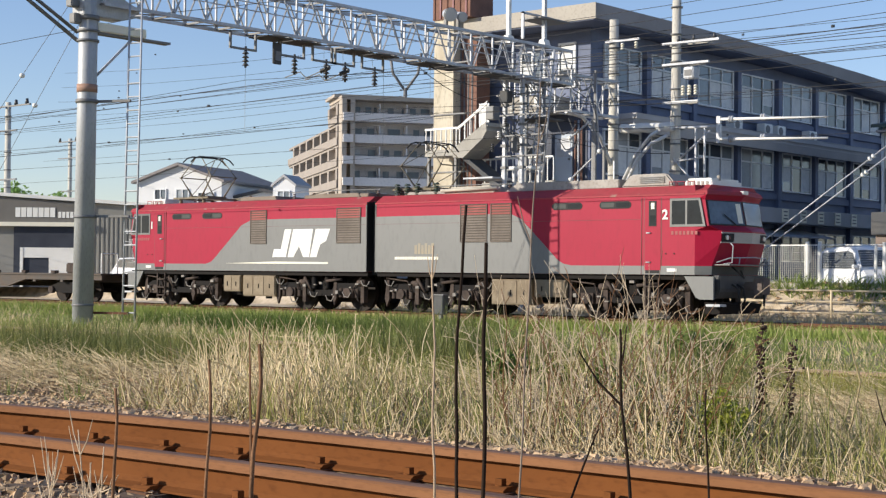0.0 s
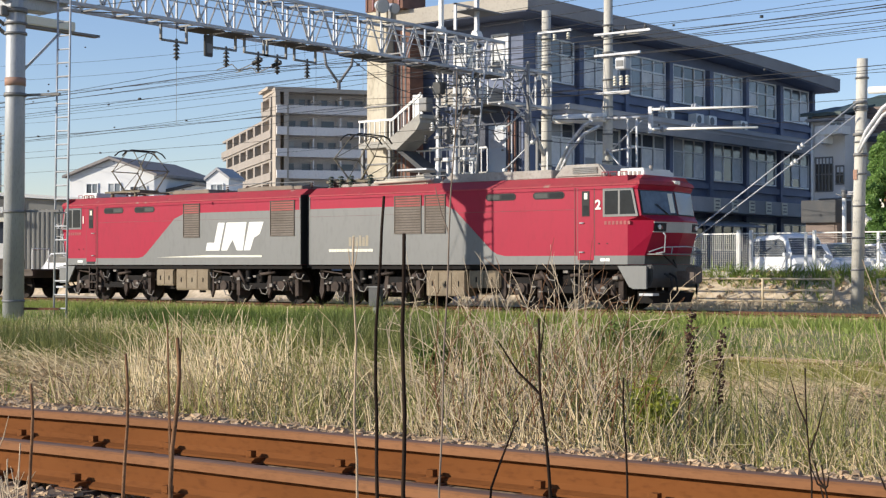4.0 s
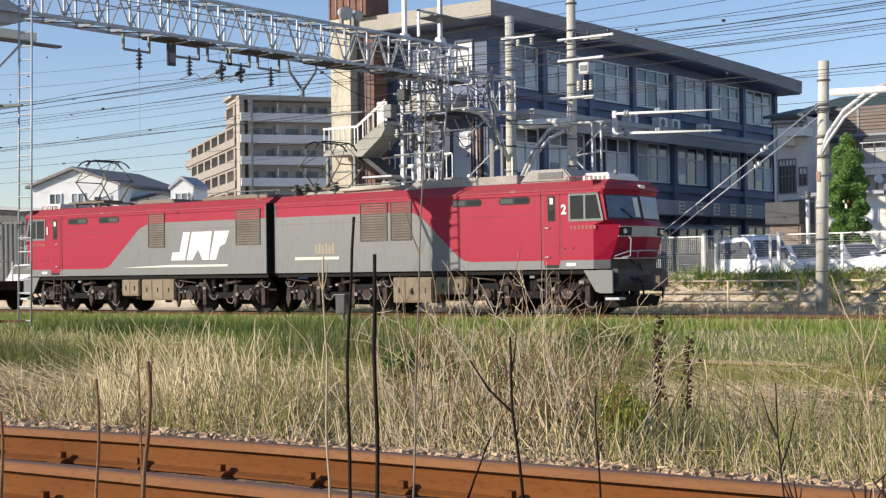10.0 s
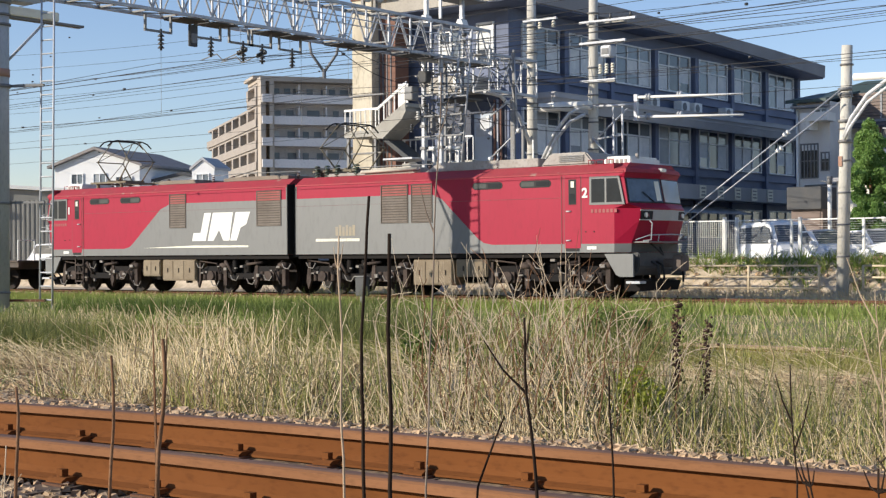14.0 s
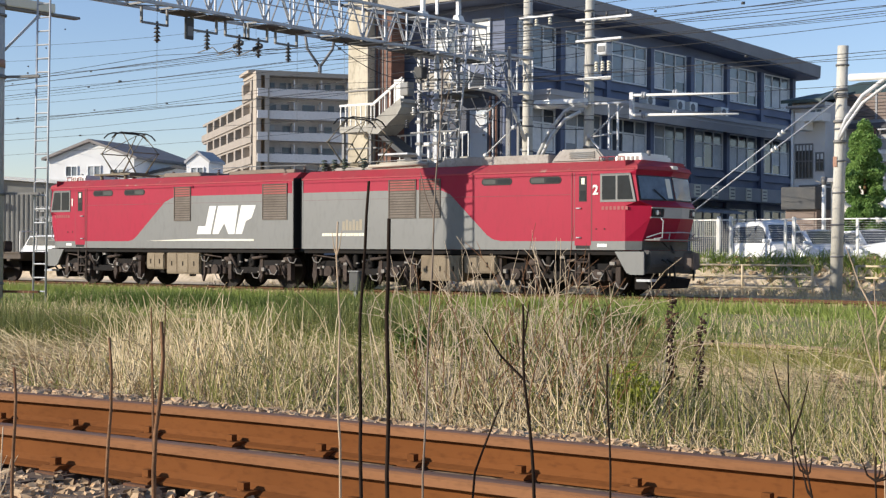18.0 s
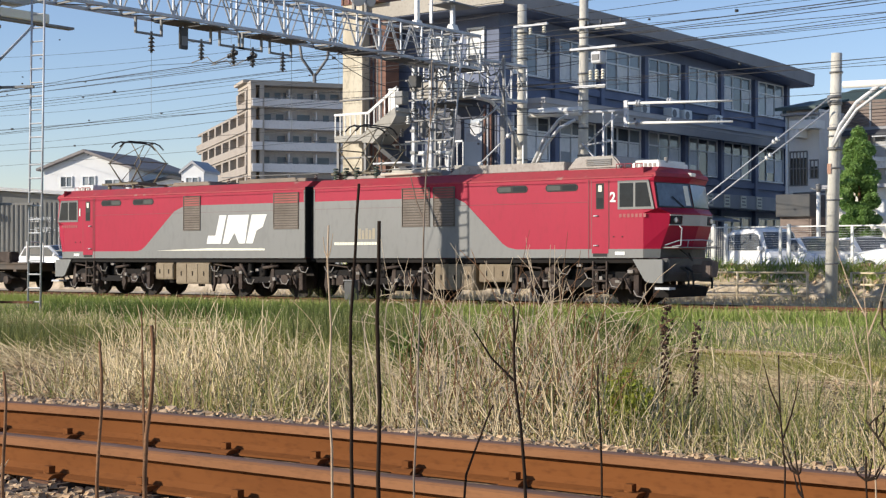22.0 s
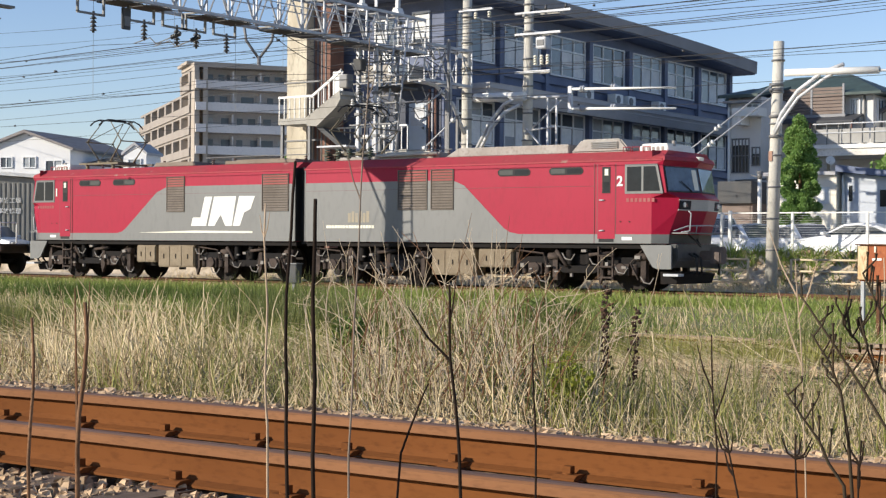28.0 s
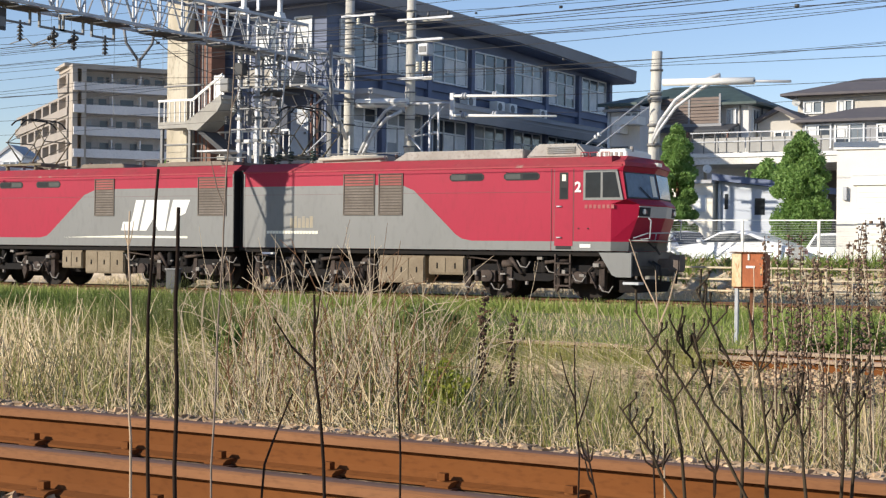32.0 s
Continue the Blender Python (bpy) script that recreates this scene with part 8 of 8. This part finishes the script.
def leafy(name, label, material, centres, radius, count, leaf, seed, flat=1.0, parent=None, cat="shrub"):
    """Many small leaves round some centres, in one mesh."""
    r = np.random.default_rng(seed)
    c = np.array(centres, float)
    pick = r.integers(0, len(c), count)
    d = r.normal(0, 1, (count, 3))
    d /= np.linalg.norm(d, axis=1)[:, None]
    rad = np.array(radius if np.ndim(radius) else [radius] * len(c))[pick] * r.uniform(0.25, 1.0, count) ** 0.45
    p = c[pick] + d * rad[:, None] * np.array([1, 1, flat])
    u = r.normal(0, 1, (count, 3))
    u /= np.linalg.norm(u, axis=1)[:, None]
    w = np.cross(u, r.normal(0, 1, (count, 3)))
    w /= np.linalg.norm(w, axis=1)[:, None]
    s = leaf * r.uniform(0.6, 1.4, count)[:, None]
    v = np.stack([p - u * s, p + w * s * 0.45, p + u * s, p - w * s * 0.45], 1).reshape(-1, 3)
    q = np.arange(count * 4).reshape(-1, 4)
    ob = new(name, mesh_quads(name, v, q, material))
    ob.parent = parent
    return ob


def tree(label, x, y, z0, top, spread, seed, material, leaf=0.16, n=5200, low=0.35):
    t = thing("tree", label, "tree", pose(x, y, z0))
    r = random.Random(seed)
    h = top - z0
    s = Shape().cyl((0, 0, -0.1), (0.05, 0.02, h * 0.45), 0.11, 0.075, n=8).cyl((0.05, 0.02, h * 0.45), (0.0, 0.05, h * 0.9), 0.075, 0.02, n=7)
    part("trunk", s, TWIG, t)
    cs, rs = [], []
    for k in range(230):
        u = r.uniform(low, 1.0)
        sp = spread * sin(pi * min(1, (u - low + 0.12) / (1.08 - low))) ** 0.4
        a = r.uniform(0, 6.28)
        d = sp * r.uniform(0.0, 1.0) ** 0.6
        c = (d * cos(a), d * sin(a), h * u)
        cs.append(c)
        rs.append(spread * r.uniform(0.16, 0.38))
        if k % 12 == 0:
            part("limb", Shape().cyl((0.03, 0.02, h * max(0.2, u - 0.22)), c, 0.035, 0.012, n=5), TWIG, t)
    crown = leafy("crown", "", material, cs, rs, n, leaf, seed, parent=t)
    return t


TREE_A = foliage("tree_leaf", (0.15, 0.27, 0.065), (0.33, 0.48, 0.15), through=0.45)
tree("leafy green tree beside the parking lot", -20.4, 50.6, 0.40, 5.55, 0.68, 4, TREE_A, 0.062, 62000, 0.04)
tree("leafy green tree in front of the terrace", -16.3, 52.0, 0.40, 5.25, 1.02, 5, TREE_A, 0.062, 66000, 0.04)
tree("small green tree by the shed", -20.9, 62.0, 1.0, 4.9, 1.1, 6, TREE_A, 0.09, 16000, 0.2)
for k, (x, y, tp, sp) in enumerate(((-94, 66, 6.4, 2.0), (-62, 71, 6.0, 1.4), (-104, 68, 7.0, 2.4), (-112, 74, 8.0, 2.6))):
    tree("distant dark green tree", x, y, 0.8, tp, sp, 30 + k, TREE_A, 0.22, 1800, 0.3)


# foreground stems, one by one
def stem(label, pts, r0, r1, mat, name="dried_weed", cat="weed", twigs=(), heads=None):
    pts = [Vector(p) for p in pts]
    o = pts[0].copy()
    t = thing(name, label, cat, Matrix.Translation(o), group="dried weeds")
    s = Shape()
    n = len(pts) - 1
    fine = []
    for a, b in zip(pts, pts[1:]):
        for k in range(4):
            q = a.lerp(b, k / 4) - o
            j = 0.004 * r0 / 0.005
            fine.append(q + Vector((sin(q.z * 23 + o.x * 9) * j, cos(q.z * 17) * j, 0)))
    fine.append(pts[-1] - o)
    m = len(fine) - 1
    s.path(fine, [r0 + (r1 - r0) * k / m for k in range(m + 1)], 6)
    part("stalk", s, mat, t)
    for k, (u, dx, dy, dz, r) in enumerate(twigs):
        p = fine[min(m, int(u * m))]
        d = Vector((dx, dy, dz))
        part("twig", Shape().path([p, p + d * 0.55 + Vector((0, 0, -0.01)), p + d], [r, r * 0.8, r * 0.4]), mat, t)
    if heads:
        u0, cnt, rad, hm = heads
        rr = random.Random(int(o.x * 1000))
        hs = Shape()
        for k in range(cnt):
            u = u0 + (1 - u0) * k / cnt
            p = fine[0].lerp(fine[-1], u)
            q = p + Vector((rr.gauss(0, rad), rr.gauss(0, rad), rr.gauss(0, rad)))
            hs.ball(q, rr.uniform(0.35, 0.8) * rad, 6, 1.3)
        part("seed_head", hs, hm, t, "clustered brown seed head")
    return t


stem("brown dead weed standing before the track", [(-2.10, 1.55, -0.22), (-2.09, 1.55, 0.78), (-2.09, 1.55, 0.965)], 0.0035, 0.0024, TWIG)
stem("brown dead weed standing before the track", [(-1.97, 1.65, -0.18), (-1.968, 1.648, 0.78), (-1.965, 1.646, 1.015)], 0.0037, 0.0022, TWIG)
stem("thick brown dead stem with a side shoot", [(-2.005, 1.777, -0.16), (-1.996, 1.777, 0.78), (-1.985, 1.777, 1.036)], 0.0051, 0.0031, TWIG, twigs=((0.55, -0.02, 0.01, 0.28, 0.003), (0.97, 0.006, 0.0, 0.10, 0.0016)))
stem("pale straight dead stalk with a forked tip", [(-1.965, 2.238, -0.1), (-1.978, 2.238, 0.78), (-1.984, 2.238, 0.95), (-1.987, 2.238, 1.217)], 0.0029, 0.0017, TWIG_TAN, twigs=((0.97, -0.012, 0.0, 0.045, 0.0015), (0.97, 0.014, 0.0, 0.05, 0.0015)))
stem("dark bare stalk, slightly bent", [(-1.681, 1.972, -0.1), (-1.693, 1.972, 0.78), (-1.703, 1.972, 0.95), (-1.699, 1.972, 1.05), (-1.690, 1.982, 1.28)], 0.0035, 0.0024, TWIG_DARK)
stem("dark bare straight stalk", [(-1.640, 1.985, -0.1), (-1.644, 1.983, 0.78), (-1.649, 1.982, 1.05), (-1.645, 1.982, 1.215)], 0.0039, 0.0031, TWIG_DARK)
stem("tall thin brown dead weed with a twig", [(-1.602, 2.02, -0.1), (-1.598, 2.02, 0.78), (-1.592, 2.024, 1.02), (-1.582, 2.032, 1.28), (-1.575, 2.038, 1.49)], 0.0021, 0.0010, TWIG_GREY, twigs=((0.72, -0.03, 0, 0.08, 0.0015), (0.9, 0.02, 0, 0.06, 0.0012)))
stem("dark jointed dead weed with side shoots", [(-1.444, 2.165, -0.05), (-1.463, 2.154, 0.78), (-1.475, 2.144, 0.94), (-1.473, 2.134, 1.07)], 0.0035, 0.0020, TWIG_DARK, twigs=((0.72, -0.075, -0.02, 0.09, 0.0026), (0.9, 0.012, 0, 0.07, 0.002)))
stem("thin dark dead weed before the track", [(-1.354, 2.225, -0.05), (-1.354, 2.225, 0.79), (-1.354, 2.215, 0.97)], 0.0024, 0.0015, TWIG_DARK)
stem("slanting dark dead weed shoot", [(-1.583, 2.073, 0.3), (-1.543, 2.093, 0.78), (-1.523, 2.114, 0.85), (-1.508, 2.124, 0.9)], 0.0024, 0.0014, TWIG_DARK)
stem("tall brown stem with small twigs", [(-1.08, 2.36, 0.0), (-1.08, 2.36, 0.8), (-1.09, 2.36, 0.99)], 0.0021, 0.0012, TWIG_DARK, twigs=((0.7, 0.03, 0, 0.1, 0.0018), (0.8, -0.03, 0, 0.08, 0.0018)))
stem("pale bent stalk over the rail", [(-0.87, 2.28, 0.0), (-0.89, 2.28, 0.8), (-0.905, 2.29, 1.0), (-0.91, 2.28, 1.12)], 0.0016, 0.0008, TWIG_TAN, twigs=((0.75, 0.03, 0, 0.09, 0.0016), (0.6, -0.04, 0, 0.12, 0.0016), (0.85, -0.05, 0, 0.11, 0.0014)))
rs = random.Random(8)
for k in range(5):
    x, y = -2.36 + 0.045 * k + rs.uniform(-0.02, 0.02), 1.60 + rs.uniform(-0.03, 0.03)
    stem("pale twiggy dead weed beside the ballast", [(x, y, -0.22), (x + rs.uniform(-0.02, 0.02), y, 0.7), (x + rs.uniform(-0.03, 0.03), y, 0.82 + rs.uniform(0, 0.16))], 0.0019, 0.0010, TWIG_PALE, twigs=[(rs.uniform(0.6, 0.95), rs.uniform(-0.05, 0.05), 0, rs.uniform(0.03, 0.1), 0.0014) for _ in range(5)])

# dark many-branched dead shrub close to the watcher
bush = thing("dead_shrub", "dark brown leafless branching shrub beside the near track", "shrub", pose(-0.299, 1.014, -0.34, rz=30.7))
part("trunk", Shape().path([(0, 0, -0.06), (0.006, 0.004, 0.5), (0.0, 0, 1.24), (0.002, 0, 1.33)], [0.0036, 0.0032, 0.0027, 0.0014], 8), TWIG_BROWN, bush)
# foot, middle and tip of each branch, to the side and up
for k, (fx, fz, mx, mz, tx, tz) in enumerate((
        (-0.013, 0.983, -0.049, 1.048, -0.089, 1.109), (-0.059, 0.982, -0.076, 1.012, -0.099, 1.045), (-0.052, 0.982, -0.061, 1.044, -0.08, 1.082),
        (-0.002, 1.008, -0.033, 1.046, -0.049, 1.093), (-0.047, 1.07, -0.054, 1.082, -0.061, 1.096), (-0.014, 0.983, -0.016, 1.062, -0.047, 1.123),
        (0.001, 0.983, -0.003, 1.045, -0.008, 1.103), (0.003, 1.015, 0.013, 1.033, 0.023, 1.047), (0.054, 0.983, 0.052, 1.037, 0.044, 1.058),
        (0.062, 0.984, 0.063, 1.045, 0.064, 1.077), (0.026, 0.983, 0.025, 1.024, 0.024, 1.054))):
    f, m, e = [Vector((a, rs.uniform(-0.012, 0.012), b + 0.34)) for a, b in ((fx, fz), (mx, mz), (tx, tz))]
    low = [] if fz > 1.0 else [Vector((fx * 0.35, 0, 0.72 + 0.03 * (k % 3))), Vector((fx * 0.75, 0, 1.12))]
    if fx > 0.02:
        low = [Vector((fx * 0.9, 0.02, -0.02)), Vector((fx, 0, 0.7))]
    bend = (m + e) / 2 + Vector((rs.uniform(-0.0025, 0.0025), 0, 0))
    line = low + [f, f.lerp(m, 0.5) + Vector((rs.uniform(-0.0025, 0.0025), 0, 0)), m, bend, e]
    r0 = 0.0015 if fz < 1.0 else 0.0010
    b = part("branch", Shape().path(line, [r0 + (0.0006 - r0) * q / (len(line) - 1) for q in range(len(line))], 6), TWIG_BROWN, bush)
    for j in range(7):
        p = m.lerp(e, rs.uniform(-0.3, 1.0))
        q = p + Vector((rs.uniform(-0.009, 0.009), rs.uniform(-0.005, 0.005), rs.uniform(0.006, 0.016)))
        part("shoot", Shape().path([p, q, q + Vector((0, 0, 0.004))], [0.0007, 0.0006, 0.0012]), TWIG_BROWN, b)
for k in range(3):
    x = -0.95 + 0.09 * k
    stem("short dark twiggy weed at the rail", [(x, 2.15, 0.0), (x + 0.01, 2.15, 0.72), (x + rs.uniform(-0.03, 0.03), 2.15, 0.86)], 0.0020, 0.0014, TWIG_DARK, twigs=[(rs.uniform(0.7, 1.0), rs.uniform(-0.03, 0.03), 0, rs.uniform(0.02, 0.05), 0.002) for _ in range(5)])

# dock plants with brown seed heads
MUGWORT = surface("mugwort_seed", (0.22, 0.145, 0.095), (0.12, 0.08, 0.055), rough=0.95, coarse=12, mix=0.7)
DOCK = surface("dock_seed", (0.085, 0.045, 0.026), (0.055, 0.03, 0.02), rough=0.95, coarse=12, mix=0.7)
stem("dock plant with a dark brown seed head", [(-5.12, 9.2, -0.2), (-5.09, 9.19, 0.4), (-5.07, 9.19, 0.86)], 0.0054, 0.0027, DOCK, "dock_plant", "wild plant", heads=(0.42, 130, 0.020, DOCK))
stem("smaller dock plant with a brown seed head", [(-4.95, 9.3, -0.2), (-4.92, 9.3, 0.35), (-4.9, 9.29, 0.72)], 0.0054, 0.0027, DOCK, "dock_plant", "wild plant", heads=(0.42, 100, 0.019, DOCK))
for k in range(40):
    y = 7.9 + rs.uniform(-0.45, 0.6)
    x = (-0.335 + 0.0034 * k) * y + rs.uniform(-0.05, 0.05)
    tp = rs.uniform(0.92, 1.26) + 0.004 * k
    stem("brown mugwort stalk with shrivelled seed heads", [(x, y, -0.15), (x + rs.uniform(-0.04, 0.04), y, 0.5), (x + rs.uniform(-0.14, 0.08), y, tp)], 0.0046, 0.0024, DOCK if k % 3 else TWIG_PALE, "mugwort_stalk", "wild plant", heads=(0.4, 85, 0.0135, MUGWORT) if k % 3 else None)

# tangled dry briar in the middle of the reeds
br = thing("dry_briar", "tangled pale leafless briar in the reeds", "shrub", pose(-5.62, 8.0, -0.1))
for k in range(190):
    far = k % 5 == 0
    a = Vector((rs.gauss(-0.05, 0.40) if not far else rs.uniform(0.2, 0.9), rs.uniform(-0.3, 0.6), 0))
    tp = rs.uniform(0.55, 1.5) if not far else rs.uniform(0.8, 1.3)
    lx, line, side = rs.gauss(-0.02, 0.26), [a], []
    r0 = rs.uniform(0.0032, 0.0060)
    bend, hook, ph = rs.gauss(0, 0.4), rs.gauss(0.05, 0.14), rs.uniform(0, 6.3)
    for j in range(9):
        u = (j + 1) / 9
        wav = 0.022 * sin(ph + 7 * u)
        q = a + Vector((lx * u + bend * 0.4 * u * u + hook * u ** 5 + wav, 0.02 * sin(ph + 5 * u), tp * (u - 0.2 * abs(bend) * u * u - 0.5 * abs(hook) * u ** 6)))
        line.append(q)
        if 4 < j < 8 and rs.random() < 0.55:
            side.append((q, q + Vector((rs.gauss(0, 0.05), rs.gauss(0, 0.02), rs.uniform(0.03, 0.13)))))
    mat = TWIG_PALE if k % 3 else TWIG
    cane = part("cane", Shape().path(line, [r0 * (1.1 - 0.8 * j / 9) for j in range(10)]), mat, br)
    for q, e in side:
        part("twig", Shape().path([q, q.lerp(e, 0.5) + Vector((rs.gauss(0, 0.008), 0, 0.01)), e], [r0 * 0.45, r0 * 0.38, r0 * 0.25]), mat, cane)
# fresh yellow-green seedling
ys = thing("seedling", "bright yellow-green leafy seedling among the reeds", "wild plant", pose(-4.9, 8.3, -0.15))
part("stalk", Shape().cyl((0, 0, 0), (0, 0, 0.5), 0.006, 0.003, n=5), TWIG, ys)
leafy("leaves", "", foliage("seedling_leaf", (0.38, 0.38, 0.05), (0.22, 0.27, 0.04)), [(0, 0, 0.5), (0.10, 0, 0.42), (-0.09, 0.05, 0.40), (0.02, 0, 0.30)], 0.13, 420, 0.028, 77, parent=ys)
for k, (x, y, s) in enumerate(((-10.2, 13.2, 0.5), (-8.2, 12.2, 0.45), (-5.2, 17.8, 0.55), (-11.5, 18.8, 0.5))):
    sh = thing("low_shrub", "low grey-green leafy shrub in the grass", "shrub", pose(x, y, -0.2))
    part("stems", Shape().cyl((0, 0, 0), (0.05, 0, s * 0.6), 0.012, 0.006, n=5).cyl((0, 0, 0), (-s * 0.3, 0.1, s * 0.5), 0.01, 0.005, n=5), TWIG, sh)
    leafy("leaves", "", GREEN_DARK, [(rs.uniform(-s, s), rs.uniform(-s, s) * 0.6, s * rs.uniform(0.2, 0.8)) for _ in range(9)], s * 0.42, 1500, 0.05, 90 + k, parent=sh)

# ---- container wagons behind the locomotive ----
WAGON = surface("rusty_wagon_steel", (0.075, 0.062, 0.052), (0.12, 0.085, 0.06), rough=0.8, coarse=2, mix=0.7)


def flat_wagon(x0):
    w = thing("flat_wagon", "empty rusty container flat wagon coupled to the locomotive", "railway wagon", pose(x0, LOCO_Y, 0), group="flat wagons")
    L = 18.6
    for y in (-1.2, 1.2):
        part("sole_bar", Shape().prism([(-L / 2, 0.98), (L / 2, 0.98), (L / 2, 0.80), (4.6, 0.80), (3.4, 0.52), (-3.4, 0.52), (-4.6, 0.80), (-L / 2, 0.80)], "y", y - 0.06, y + 0.06), WAGON, w)
    part("deck", Shape().box(-L / 2, L / 2, -1.3, 1.3, 0.98, 1.04), WAGON, w)
    for k in range(11):
        x = -8.6 + k * 1.72
        part("cross_beam", Shape().box(x - 0.08, x + 0.08, -1.25, 1.25, 0.72, 0.98), WAGON, w)
    for k in range(10):
        x = -8.4 + k * 1.86
        part("twist_lock", Shape().box(x - 0.12, x + 0.12, -1.36, -1.18, 1.04, 1.14), UNDER_LIGHT, w)
    part("end_rail", Shape().path([(L / 2 - 0.1, -1.2, 1.04), (L / 2 - 0.1, -1.2, 1.75), (L / 2 - 0.1, -0.5, 1.75), (L / 2 - 0.1, -0.5, 1.04)], 0.03), WHITE, w, "white end handrail")
    part("brake_box", Shape().box(7.2, 8.4, -1.3, -0.9, 1.04, 1.42), UNDER_LIGHT, w, "dusty box on the deck end", bevel=0.04)
    part("coupler", Shape().box(L / 2, L / 2 + 0.75, -0.15, 0.15, 0.78, 1.05), UNDER, w)
    part("air_tank", Shape().cyl((-2.2, -0.7, 0.62), (-0.4, -0.7, 0.62), 0.22, n=14), UNDER_LIGHT, w)
    for bx in (-7.0, 7.0):
        b = part("bogie", Shape().prism([(bx - 1.3, 0.5), (bx - 0.5, 0.72), (bx + 0.5, 0.72), (bx + 1.3, 0.5), (bx + 0.4, 0.32), (bx - 0.4, 0.32)], "y", -1.05, -0.92).prism([(bx - 1.3, 0.5), (bx - 0.5, 0.72), (bx + 0.5, 0.72), (bx + 1.3, 0.5), (bx + 0.4, 0.32), (bx - 0.4, 0.32)], "y", 0.92, 1.05), UNDER, w)
        for dx in (-0.95, 0.95):
            s = Shape()
            for y in (-0.53, 0.53):
                s.cyl((bx + dx, y - 0.06, 0.43), (bx + dx, y + 0.06, 0.43), 0.43, n=24)
            s.cyl((bx + dx, -0.95, 0.43), (bx + dx, 0.95, 0.43), 0.08, n=8)
            part("wheelset", s, WHEEL, b)
            part("axle_box", Shape().cyl((bx + dx, -1.0, 0.43), (bx + dx, -1.15, 0.43), 0.14, n=10), UNDER_LIGHT, b)
    return w


wagon_a = flat_wagon(LOCO_X0 - 12.5 - 10.1)
wagon_b = flat_wagon(LOCO_X0 - 12.5 - 10.1 - 20.1)
MOVING = [(locomotive, LOCO_X0), (wagon_a, LOCO_X0 - 22.6), (wagon_b, LOCO_X0 - 42.7)]

# ---- what moves: the train creeps forward ----
RUN = [(0, 0), (13.5, 0), (14.5, 0.05), (15.5, 0.13), (16.5, 0.26), (17.5, 0.42), (18.5, 0.57), (19.5, 0.73), (20.5, 0.88), (21.5, 1.05), (22.5, 1.28), (23.5, 1.53), (24.5, 1.81), (25.5, 2.11), (26.5, 2.42), (27.5, 2.76), (28.5, 3.20), (29.5, 3.67), (30.5, 4.20), (31.5, 4.77), (32, 5.08)]


def motions():
    for t, x0 in MOVING:
        walk(t, [(s, pose(x0 + d, LOCO_Y, 0)) for s, d in RUN])


motions()
